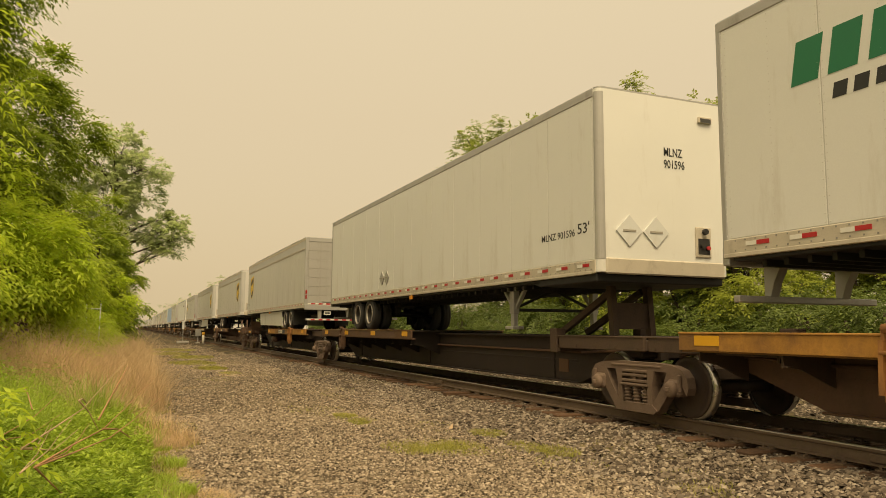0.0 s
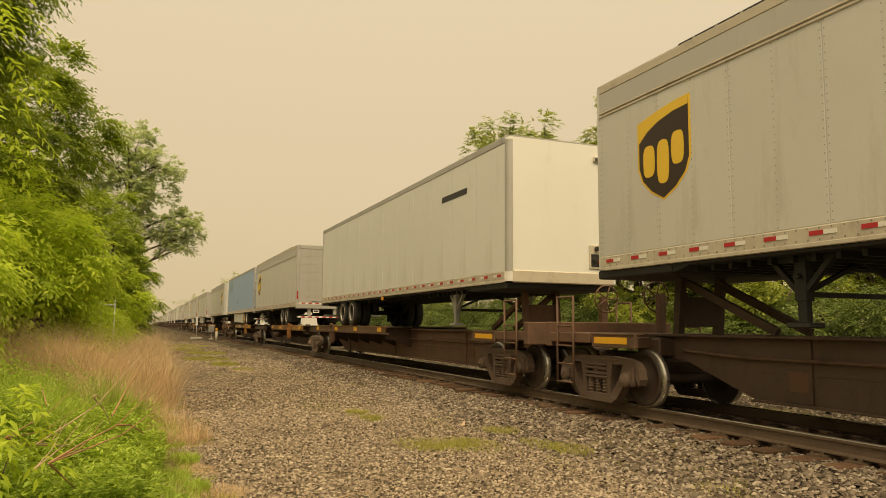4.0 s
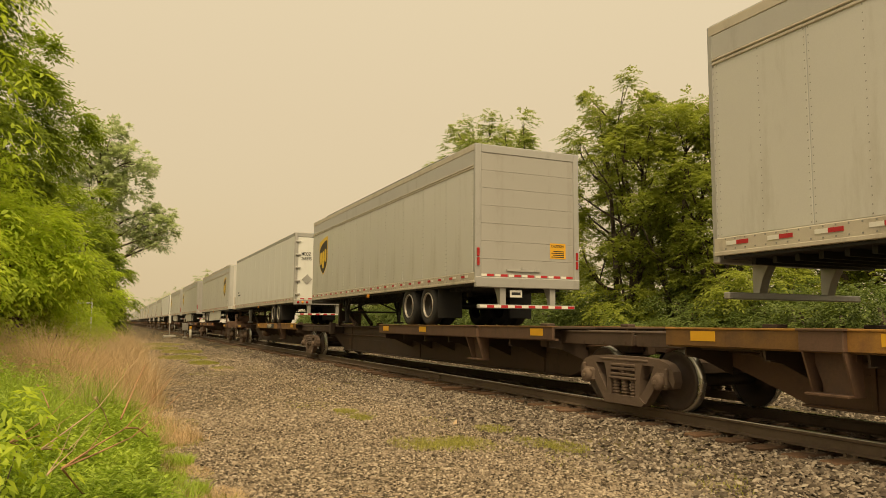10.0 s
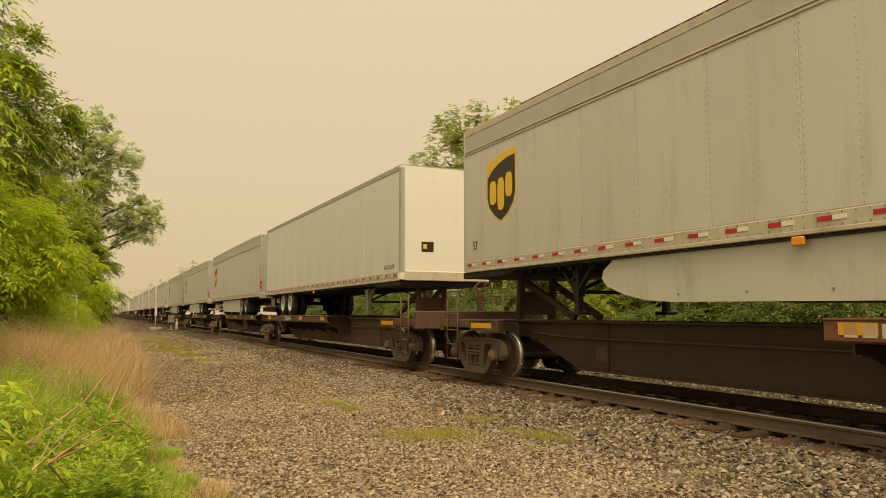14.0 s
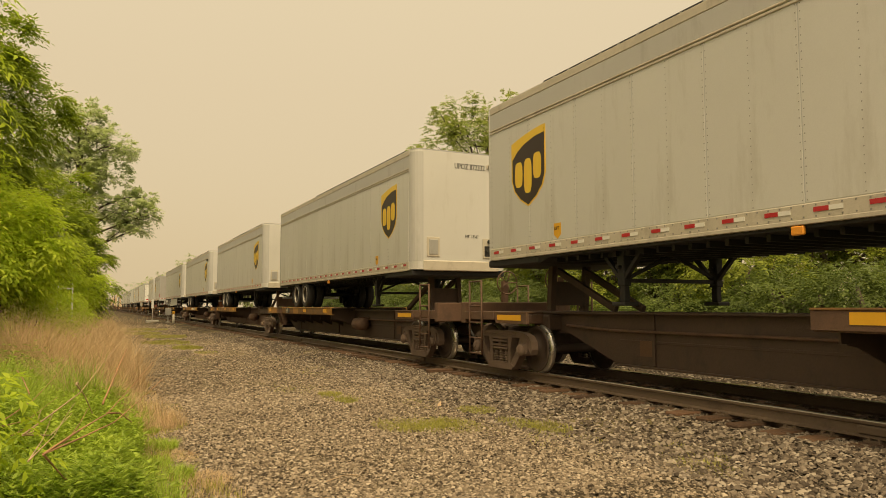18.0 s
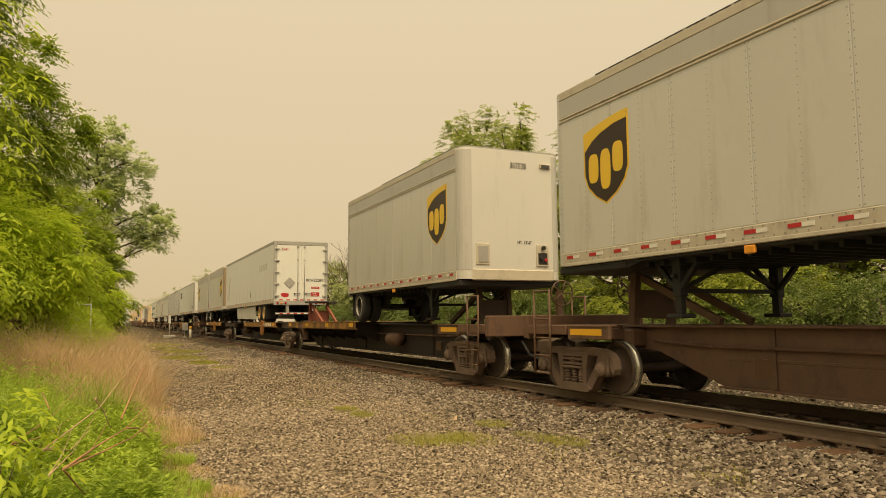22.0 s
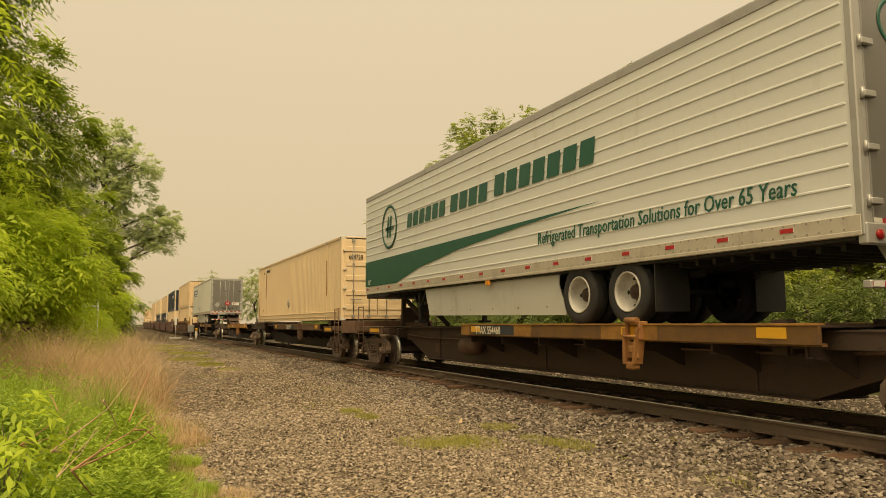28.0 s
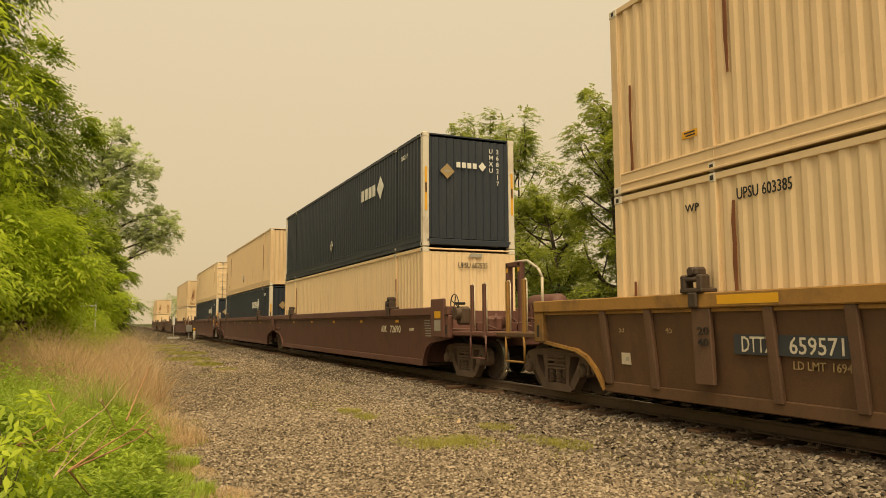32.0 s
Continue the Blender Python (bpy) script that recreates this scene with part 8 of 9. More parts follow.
def limbs(g, rg, p, d, length, r, depth, spread=0.6):
    """Bare branches that fork."""
    q = p
    k = 3 if depth else 4
    for i in range(k):
        d = d + Vector(rg.normal(0, 0.10, 3)) + Vector((0, 0, 0.05))
        d.normalize()
        e = q + d * (length / k)
        g.rod(q, e, r * (1 - 0.35 * i / k), 6 if r > 0.05 else 4, 0, r * (1 - 0.35 * (i + 1) / k))
        q = e
    if depth == 0:
        return
    n = int(rg.integers(3, 5))
    a0 = rg.uniform(0, 6.28)
    for i in range(n):
        a = a0 + 6.28 * i / n + rg.uniform(-0.4, 0.4)
        u = d.orthogonal().normalized()
        w = d.cross(u)
        dd = (d + (u * math.cos(a) + w * math.sin(a)) * rg.uniform(0.6, 1.25) * spread * 1.3).normalized()
        limbs(g, rg, q - d * (length * 0.08 * i), dd, length * rg.uniform(0.60, 0.82), r * 0.62, depth - 1, spread)


def bare_tree(label, x, y, h, seed):
    rg = np.random.default_rng(seed)
    t = thing("bare_tree", label, "tree", "bare trees behind the track")
    g = Geo()
    limbs(g, rg, Vector((0, 0, -0.2)), Vector((0, 0, 1)), h * 0.3, 0.0075 * h, 4, 0.5)
    part("trunk", g.mesh("trunk", M["bark"]), t, "bare forking trunk and limbs")
    t.location = (x, y, float(ground_height(x, y)))


def curve(g, p, q, sag, r0, r1, n, rg):
    """A limb from p to q that bows by sag, tapering; gives its points."""
    pts = []
    bend = Vector(rg.normal(0, 0.06, 3)) * (q - p).length
    for i in range(n + 1):
        s = i / n
        pts.append(p.lerp(q, s) + (Vector((0, 0, -sag)) + bend) * math.sin(math.pi * s))
    for i in range(n):
        g.rod(pts[i], pts[i + 1], r0 + (r1 - r0) * i / n, 7 if r0 > 0.05 else 5, 0, r0 + (r1 - r0) * (i + 1) / n)
    return pts


def limbed_tree(name, label, x, y, h, R, low=0.25, stems=2, n_limbs=16, bough=0.8, per=26, shoot=0.5, pairs=3, leaf=(0.15, 0.075), mat="leaf_mid", seed=1, group="", trunk=0.16, lean=0.0, turn=None):
    """A tree that shows its stems and limbs between tiers of leafy boughs, with sky in the gaps. low: where the crown begins, as a share of h."""
    rg = np.random.default_rng(seed)
    t = thing(name, label, "tree", group)
    g, C, O, S = Geo(), [], [], []
    axis = []
    for k in range(stems):
        a = 6.28 * k / stems + rg.uniform(-0.5, 0.5)
        out = Vector((math.cos(a), math.sin(a), 0)) * (R * 0.34 if stems > 1 else 0.05)
        axis.append(curve(g, Vector((0.12 * math.cos(a), 0.12 * math.sin(a), -0.3)), out + Vector((lean, 0, h * rg.uniform(0.80, 0.92))), 0.15, trunk, 0.03, 9, rg))
    for k in range(n_limbs):
        u = low + (0.93 - low) * (k + rg.uniform(0, 0.8)) / n_limbs
        pts = axis[k % stems]
        f = min(0.98, u / 0.88) * 9
        i = min(8, int(f))
        p = pts[i].lerp(pts[i + 1], f - i)
        a = 2.4 * k + rg.uniform(-0.5, 0.5)
        v = (u - low) / (1.0 - low)
        reach = R * (0.95 * math.sin(math.pi * (0.16 + 0.80 * v)) ** 0.7) * rg.uniform(0.7, 1.12)
        q = Vector((lean * u, 0, p.z)) + Vector((math.cos(a) * reach, math.sin(a) * reach, (0.10 + 0.11 * rg.random()) * h * (1.15 - 0.6 * v)))
        q.z = min(q.z, h - bough * 0.5)
        lp = curve(g, p - Vector((0, 0, 0.05 * h)), q, 0.03 * h, trunk * (0.50 - 0.28 * v), 0.014, 5, rg)
        o = Vector((math.cos(a), math.sin(a), 0.35)).normalized()
        for j, s in enumerate((2, 3, 4, 5, 5)):
            c = lp[s] + Vector(rg.normal(0, 0.42, 3) * (bough * (0.7 if s < 5 else 0.5)))
            if s == 2 and rg.random() < 0.45:
                continue
            g.rod(lp[max(1, s - 1)], c, 0.018, 4, 0, 0.006)
            C.append(tuple(c)), O.append(tuple(o)), S.append(bough * rg.uniform(0.55, 1.1) * (0.75 if s < 4 else 1.0))
    for pts in axis:
        for k in range(3):
            C.append(tuple(pts[-1] + Vector((rg.normal(0, 0.3) * bough, rg.normal(0, 0.3) * bough, bough * (0.2 - 0.7 * k))))), O.append((0, 0, 1)), S.append(bough * (0.65 + 0.1 * k))
    part("trunk", g.mesh("trunk", M["bark"]), t, "forking stems and limbs")
    P, D, N = leafy_shoots(rg, np.array(C), np.array(O), np.array(S), per, shoot, pairs, 0.03, 0.72)
    part("crown", leaf_quads("crown", P, D, N, leaf[0], leaf[1], M[mat], rg), t, "tiers of leafy boughs with gaps")
    t.location = (x, y, float(ground_height(x, y)))
    t.rotation_euler = (0, 0, rg.uniform(0, 6.28) if turn is None else turn)
    return t


def dense_tree(name, label, x, y, R, h, low, n=26000, leaf=(0.11, 0.045), mat="leaf_near", seed=1, category="tree", group="", shoot=0.32, pairs=3, trunk=0.16, bough=0.7, droop=0.25):
    """A full tree or shrub: stems and a crown of arching leafy shoots, n leaves in all."""
    rg = np.random.default_rng(seed)
    t = thing(name, label, category, group)
    c, d, r = crown_boughs(rg, R, h - low, low, bough)
    P, D, N = leafy_shoots(rg, c, d, r, max(3, n // (len(c) * (2 * pairs + 1))), shoot, pairs, droop)
    part("crown", leaf_quads("crown", P, D, N, leaf[0], leaf[1], M[mat], rg), t, "dense leafy crown")
    g = Geo()
    for k in range(5 if low < 0.5 else 3):
        b = Vector((rg.uniform(-0.3, 0.3) * R * 0.5, rg.uniform(-0.3, 0.3) * R * 0.5, -0.2))
        e = Vector((rg.uniform(-0.4, 0.4) * R, rg.uniform(-0.4, 0.4) * R, h * rg.uniform(0.5, 0.72)))
        m = (b + e) / 2 + Vector((rg.uniform(-0.2, 0.2), rg.uniform(-0.2, 0.2), 0)) * R
        g.rod(b, m, trunk, 7, 0, trunk * 0.7).rod(m, e, trunk * 0.7, 6, 0, trunk * 0.25)
        for j in range(4):
            tip = m + (e - m) * rg.uniform(0.1, 0.6) + Vector(rg.uniform(-0.28, 0.28, 3)) * R
            g.rod(m + (e - m) * 0.1 * j, tip, trunk * 0.35, 5, 0, trunk * 0.1)
    part("trunk", g.mesh("trunk", M["bark"]), t, "stems inside the crown")
    t.location = (x, y, float(ground_height(x, y)))
    t.rotation_euler = (0, 0, rg.uniform(0, 6.28))
    return t


def blades(name, label, n, x0, x1, y0, y1, h0, h1, width, mat, seed, lean=0.35, edge=0.0, power=1.4, patches=None):
    """Grass: thin bent blades in one mesh."""
    rg = np.random.default_rng(seed)
    if patches:
        k = rg.integers(0, len(patches), n)
        c = np.array(patches)[k]
        r = np.sqrt(rg.random(n)) * c[:, 2]
        a = rg.uniform(0, 6.28, n)
        x, y = c[:, 0] + r * np.cos(a) * 0.8, c[:, 1] + r * np.sin(a) * 1.5
    else:
        y = y0 + (y1 - y0) * rg.random(n) ** power
        x = x0 + (x1 + edge * np.sin(y * 1.3) + edge * 0.5 * np.sin(y * 3.1) - x0) * rg.random(n) ** 0.8
    tuft = 0.6 + 0.4 * np.sin(x * 3.1 + 1.7 * np.sin(y * 1.1)) * np.sin(y * 2.3 + x)
    h = (h0 + (h1 - h0) * rg.random(n)) * np.clip(tuft + 0.25, 0.35, 1.15)
    if h1 > 1:
        h = h * np.clip((y - y0) / 3.5, 0.2, 1.0)
    z = ground_height(x, y) - 0.01
    a = rg.uniform(0, 6.28, n)
    d = np.stack([np.cos(a), np.sin(a)], 1) * (h * lean * rg.uniform(0.2, 1.3, n))[:, None]
    s = np.stack([-np.sin(a), np.cos(a)], 1) * width
    p = np.stack([x, y], 1)
    z0 = z[:, None]
    H = h[:, None]
    v = np.stack([np.hstack([p - s, z0]), np.hstack([p + s, z0]), np.hstack([p + d * 0.35 + s * 0.8, z0 + H * 0.6]), np.hstack([p + d * 0.35 - s * 0.8, z0 + H * 0.6]), np.hstack([p + d, z0 + H])], 1).reshape(-1, 3)
    i = np.arange(n)[:, None] * 5
    f = np.concatenate([i + np.array([[0, 1, 2]]), i + np.array([[0, 2, 3]]), i + np.array([[3, 2, 4]])])
    return tagged(new(name, array_mesh(name, v, f, M[mat])), label, "grass", kind="stuff")


def weed_bed(name, label, n, x0, x1, y0, y1, h, leaf, mat, seed):
    """Upright weeds as one mesh: stems with lobed leaves all the way up, n plants."""
    rg = np.random.default_rng(seed)
    y = y0 + (y1 - y0) * rg.random(n) ** 1.2
    x = x0 + (x1 - x0 + 0.15 * np.sin(y * 1.7)) * rg.random(n) ** 0.75
    top = h * rg.uniform(0.45, 1.0, n) * (0.95 + 0.35 * np.sin(1.9 * x + 1.3 * y) * np.sin(2.7 * y - x)) * (1.15 - 0.55 * (x - x0) / (x1 - x0))
    tilt = rg.normal(0, 0.12, (n, 2))
    P, D, N = [], [], []
    for k in range(13):
        u = ((k + rg.random(n)) / 13) ** 0.8
        a = 2.4 * k + rg.uniform(0, 6.28, n)
        p = np.stack([x + tilt[:, 0] * u * top, y + tilt[:, 1] * u * top, ground_height(x, y) + u * top], 1)
        for turn in (-0.75, 0.0, 0.75):
            d = np.stack([np.cos(a + turn), np.sin(a + turn), 0.95 - 0.9 * rg.random(n)], 1) * (1.0 if turn == 0 else 0.7)
            lift = np.stack([np.cos(a), np.sin(a), np.zeros(n)], 1) * (leaf[0] * 0.35 if turn else 0.0)
            P.append(p + lift), D.append(d), N.append(np.stack([0.3 * np.cos(a), 0.3 * np.sin(a), np.ones(n)], 1) + rg.normal(0, 0.25, (n, 3)))
    return tagged(new(name, leaf_quads(name, np.concatenate(P), np.concatenate(D), np.concatenate(N), leaf[0], leaf[1], M[mat], rg)), label, "weeds", kind="stuff")


def dry_branch(name, label, x, y, z, paths, mat, size=1.0):
    t = thing(name, label, "branch")
    for k, pts in enumerate(paths):
        g = Geo()
        for i, (a, b) in enumerate(zip(pts[:-1], pts[1:])):
            g.rod(a, b, max(0.002, 0.0048 - 0.001 * i), 5, 0, max(0.0016, 0.0038 - 0.001 * i))
        part("stem" if k == 0 else "twig", g.mesh("twig", M[mat]), t)
    t.location, t.scale = (x, y, z), (size, size, size)


def build_cottonwood():
    """A tall open tree far down the path: boughs scattered through a lobed crown and along one long side limb."""
    cw = thing("tree", "tall grey-green cottonwood with a spreading side limb", "tree", "trees on the bank")
    rg = np.random.default_rng(21)
    lobes = ((-3.6, 0, 15.6, 2.7), (-1.3, 0.4, 16.9, 2.2), (0.7, -0.4, 15.2, 2.0), (-2.4, 0, 12.4, 2.7), (0.4, 0.4, 12.8, 1.9), (-3.0, 0.3, 9.2, 2.6), (-0.2, 0, 9.9, 1.5), (1.2, 0, 9.6, 1.2), (2.6, 0, 9.9, 1.1), (3.7, 0, 9.4, 1.0), (3.5, 0.3, 11.0, 0.8), (2.9, 0, 8.1, 0.8), (1.6, 0.2, 7.9, 0.7), (-4.8, 0, 11.5, 2.2))
    g = Geo()
    curve(g, Vector((-1.7, 0, -0.3)), Vector((-1.9, 0, 17.2)), 0.0, 0.36, 0.05, 10, rg)
    C, O, S = [], [], []
    for x, y, z, r in lobes:
        root = Vector((-1.75, 0, max(5.5, min(z - 2.5, 13.0))))
        tip = Vector((x, y, z))
        lp = curve(g, root, tip, -0.2, 0.11, 0.03, 5, rg)
        m = int(7 + 7.5 * r * r)
        for k in range(m):
            e = rg.normal(0, 1, 3)
            e *= rg.uniform(0.25, 1.0) ** 0.5 / np.linalg.norm(e)
            c = np.array((x, y, z)) + e * r * np.array([1, 0.8, 0.95])
            g.rod(lp[3 + k % 3], tuple(c), 0.014, 4, 0, 0.006)
            C.append(c), O.append(e + np.array([0, 0, 0.3])), S.append(rg.uniform(0.35, 0.62))
    part("trunk", g.mesh("trunk", M["bark"]), cw, "trunk and spreading limbs")
    P, D, N = leafy_shoots(rg, np.array(C), np.array(O), np.array(S), 18, 0.34, 2, 0.0, 0.8)
    # leaf colour is paled to stand in for haze at this distance
    part("crown", leaf_quads("crown", P, D, N, 0.21, 0.16, M["leaf_poplar"], rg), cw, "open grey-green crown, paled in colour for haze")
    cw.location = (-0.1, 68.0, 0.2)


def build_plants():
    green = "leafy green tree beside the path"
    # the left bank, near to far
    dense_tree("tree", "tall bright-green broadleaf tree overhanging the path", -3.35, 14.4, 2.1, 13.4, 2.6, 70000, (0.105, 0.052), "leaf_green", 11, group="trees on the bank", shoot=0.34, bough=0.66, droop=0.08)
    dense_tree("tree", "dark green broadleaf tree on the bank", -3.5, 21.5, 3.0, 9.7, 2.6, 48000, (0.13, 0.062), "leaf_green", 12, group="trees on the bank", shoot=0.36, bough=0.75, droop=0.08)
    for x, y, R, h, n, k in ((-2.2, 16.0, 1.8, 4.2, 24000, 13), (-2.9, 12.0, 1.6, 3.5, 20000, 14), (-2.75, 21.0, 1.7, 3.9, 17000, 15), (-3.2, 18.5, 2.0, 5.4, 22000, 23), (-1.4, 26.6, 1.3, 2.6, 7000, 43)):
        dense_tree("shrub", "bright yellow-green shrub at the path's edge", x, y, R, h, 0.55 if y < 17 else 0.0, n, (0.125, 0.046), "leaf_near", k, "shrub", "shrubs on the bank", shoot=0.38, bough=0.5)
    dense_tree("tree", green, -3.6, 29.0, 2.9, 7.8, 0.5, 20000, (0.19, 0.08), "leaf_green", 16, group="trees on the bank", shoot=0.45, bough=0.8)
    dense_tree("tree", "dark green tree leaning towards the track", -2.0, 38.5, 3.0, 7.9, 0.6, 24000, (0.20, 0.085), "leaf_green", 17, group="trees on the bank", shoot=0.45, bough=0.75)
    dense_tree("shrub", "green shrub under the trees", -1.4, 30.0, 1.7, 4.0, 0.0, 9000, (0.17, 0.065), "leaf_near", 18, "shrub", "shrubs on the bank", shoot=0.4, bough=0.5)
    dense_tree("shrub", "green shrub under the trees", -0.8, 44.0, 2.0, 4.4, 0.0, 8000, (0.2, 0.09), "leaf_green", 19, "shrub", "shrubs on the bank", shoot=0.4, bough=0.55)
    build_cottonwood()
    # far row: haze comes only from the paled leaf colour
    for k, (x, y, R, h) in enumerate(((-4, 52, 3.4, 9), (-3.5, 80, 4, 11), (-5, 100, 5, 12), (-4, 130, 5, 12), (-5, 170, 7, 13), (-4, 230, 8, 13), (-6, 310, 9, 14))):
        dense_tree("tree", "green tree along the far track, haze put into its leaf colour", x, y, R, h, 0.5, 9000, (0.36, 0.2), "leaf_far", 30 + k, group="far trees by the track", shoot=0.7, bough=1.3)
    for x, y, R, h, k in ((-1.4, 17.0, 0.9, 1.75, 46), (-3.8, 10.6, 0.9, 1.7, 47), (-1.15, 22.2, 0.9, 2.1, 48)):
        dense_tree("shrub", "low bright yellow-green shrub in the long grass", x, y, R, h, -0.3, 6000, (0.12, 0.042), "leaf_near", k, "shrub", "shrubs on the bank", shoot=0.34, bough=0.34, trunk=0.04)
    # saplings at the very edge of the path
    dense_tree("sapling", "slender bright green sapling with long pale leaves", -0.66, 5.4, 0.30, 1.25, 0.35, 320, (0.105, 0.034), "leaf_near", 41, "sapling", shoot=0.2, trunk=0.010, bough=0.2, droop=0.5)
    dense_tree("sapling", "tall thin sapling with sparse drooping leaves", -1.35, 7.6, 0.62, 5.2, 1.7, 600, (0.11, 0.036), "leaf_near", 42, "sapling", shoot=0.3, trunk=0.02, bough=0.3, droop=0.5)
    # behind the train
    far = "green tree behind the track with dark limbs showing"
    for x, y, h, R, stems, nl, leaf, mat, seed in ((20.6, 38.5, 14.0, 3.9, 3, 30, (0.17, 0.09), "leaf_mid", 51), (18.0, 23.2, 11.0, 2.5, 3, 30, (0.13, 0.07), "leaf_wood", 52), (19.4, 21.0, 10.3, 2.3, 2, 22, (0.13, 0.07), "leaf_wood", 62), (20.3, 19.6, 10.3, 2.5, 3, 30, (0.13, 0.07), "leaf_wood", 53), (23.0, 16.3, 10.3, 2.6, 3, 30, (0.13, 0.07), "leaf_wood", 54),
                                               (25.5, 13.2, 10.2, 2.8, 2, 24, (0.14, 0.075), "leaf_wood", 57), (22.5, 26.0, 9.6, 2.7, 2, 20, (0.15, 0.08), "leaf_wood", 56), (26.0, 20.0, 9.8, 2.7, 2, 20, (0.15, 0.08), "leaf_wood", 61), (19.6, 31.5, 8.2, 2.4, 2, 18, (0.16, 0.08), "leaf_wood", 55), (20.5, 54.0, 10.8, 3.4, 2, 22, (0.24, 0.13), "leaf_mid", 58)):
        thick = mat == "leaf_wood"
        limbed_tree("tree", far, x, y, h, R, 0.20, stems, nl + (4 if thick else 16), 0.70 if thick else 0.9, 36 if thick else 30, 0.30, 3, leaf, mat, seed, "trees behind the track")
    # lower greenery that fills the wood
    for k, (x, y, R, h) in enumerate(((18.8, 17.0, 2.2, 4.4), (17.6, 22.6, 2.0, 3.4), (21.6, 10.6, 2.6, 4.6), (24.5, 18.5, 3.0, 5.2), (23.0, 25.0, 3.0, 5.2), (27.0, 12.0, 3.2, 5.6), (20.0, 44.0, 3.0, 5.0))):
        dense_tree("young_tree", "leafy young tree in the wood behind the track", x, y, R, h, 0.3, 9000, (0.14, 0.075), "leaf_wood", 110 + k, "tree", "young trees behind the track", shoot=0.4, bough=0.6)
    dead = "bare grey dead tree behind the track"
    bare_tree(dead, 20.0, 70.0, 12.5, 59)
    bare_tree(dead, 23.5, 78.0, 13.5, 60)
    # paled leaves again in place of haze
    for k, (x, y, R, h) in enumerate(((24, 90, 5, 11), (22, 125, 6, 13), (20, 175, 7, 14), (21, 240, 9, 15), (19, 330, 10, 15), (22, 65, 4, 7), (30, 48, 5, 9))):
        dense_tree("tree", "green tree along the far track, haze put into its leaf colour", x, y, R, h, 0.3, 9000, (0.36, 0.2), "leaf_far", 70 + k, group="far trees by the track", shoot=0.7, bough=1.3)
    rnd = random.Random(77)
    first = None
    for k in range(26):
        y = 4.0 + k * 2.5 + rnd.uniform(-0.7, 0.7)
        x = 16.0 + rnd.uniform(-0.6, 1.2) + 0.02 * y
        if k < 5:
            b = dense_tree("shrub", "green shrub in the undergrowth behind the track", x, y, 2.1, 3.0, 0.0, 11000, (0.105, 0.055), "leaf_bush", 80 + k, "shrub", "undergrowth behind the track", shoot=0.32, bough=0.5)
            first = (first or []) + [b]
        else:
            src = rnd.choice(first)
            copy_thing(src, pose(x, y, float(ground_height(x, y)), 0, 0, rnd.uniform(0, 360)) @ Matrix.Diagonal((1, 1, rnd.uniform(0.45, 1.2), 1)))
    for k in range(22):
        y, x = 6.0 + k * 3.4 + rnd.uniform(-1, 1), 18.5 + rnd.uniform(-1, 2) + 0.02 * k
        c = copy_thing(rnd.choice(first), pose(x, y, float(ground_height(x, y)), 0, 0, rnd.uniform(0, 360)))
        c.scale = (1.2, 1.2, 1.15)
    # out of sight behind the camera, so that the place is closed
    for k in range(9):
        copy_thing(rnd.choice(first), pose(-7.5, -6.0 - 5 * k, 0.4, 0, 0, rnd.uniform(0, 360)))
        copy_thing(rnd.choice(first), pose(18, -1.0 - 6 * k, 0.0, 0, 0, rnd.uniform(0, 360)))
    # grass and weeds on the bank
    weed_bed("green_weeds", "lush green broad-leaved weeds on the bank", 5000, -2.0, 0.28, 5.2, 12.0, 0.8, (0.058, 0.019), "weed", 91)
    weed_bed("ferny_weeds", "taller feathery yellow-green weeds on the bank", 1500, -2.2, -0.4, 5.0, 15.0, 1.05, (0.062, 0.015), "weed", 97)
    blades("green_grass", "fresh green grass along the path's edge", 34000, -3.0, 0.50, 3.6, 17.0, 0.08, 0.40, 0.0028, "weed", 92, 0.7, 0.12)
    blades("dry_edge_grass", "dry tan grass mixed into the path's edge", 12000, -0.6, 0.75, 3.6, 20.0, 0.03, 0.15, 0.0025, "straw", 99, 1.0, 0.35)
    blades("straw_grass", "tall dry straw-coloured grass on the bank", 60000, -3.6, 0.45, 10.0, 40.0, 0.5, 1.35, 0.0028, "straw", 93, 1.15, 0.45, 1.7)
    blades("straw_clump", "thick dry straw in front of the shrubs", 23000, -3.3, -0.3, 8.2, 17.0, 0.6, 1.5, 0.0026, "straw", 105, 0.9, 0.1, 1.0)
    blades("mixed_grass", "green grass blades among the dry straw", 22000, -3.3, -0.2, 7.4, 15.0, 0.4, 0.98, 0.0035, "weed", 98, 0.5, 0.25, 1.5)
    blades("straw_grass_far", "dry straw-coloured grass along the far path", 14000, -3.0, 0.9, 26.0, 90.0, 0.4, 0.9, 0.007, "straw", 94, 0.45, 0.3, 1.2)
    spots = [(4.1, 9.4, 0.45), (4.5, 8.7, 0.3), (3.6, 14.2, 0.5), (3.9, 12.6, 0.3), (5.0, 7.2, 0.35), (4.9, 11.0, 0.3), (5.1, 17.5, 0.5), (3.2, 41.0, 1.0), (3.6, 33.0, 0.8), (0.7, 8.2, 0.25), (0.7, 10.5, 0.3), (0.9, 12.5, 0.3), (5.6, 6.0, 0.25), (5.3, 5.4, 0.2), (2.7, 24.0, 0.5)]
    blades("path_grass", "thin yellow-green grass tufts on the gravel", 9000, 0, 1, 0, 1, 0.02, 0.06, 0.003, "lime_grass", 95, 1.0, patches=[(x, y, r * 1.5) for x, y, r in spots])
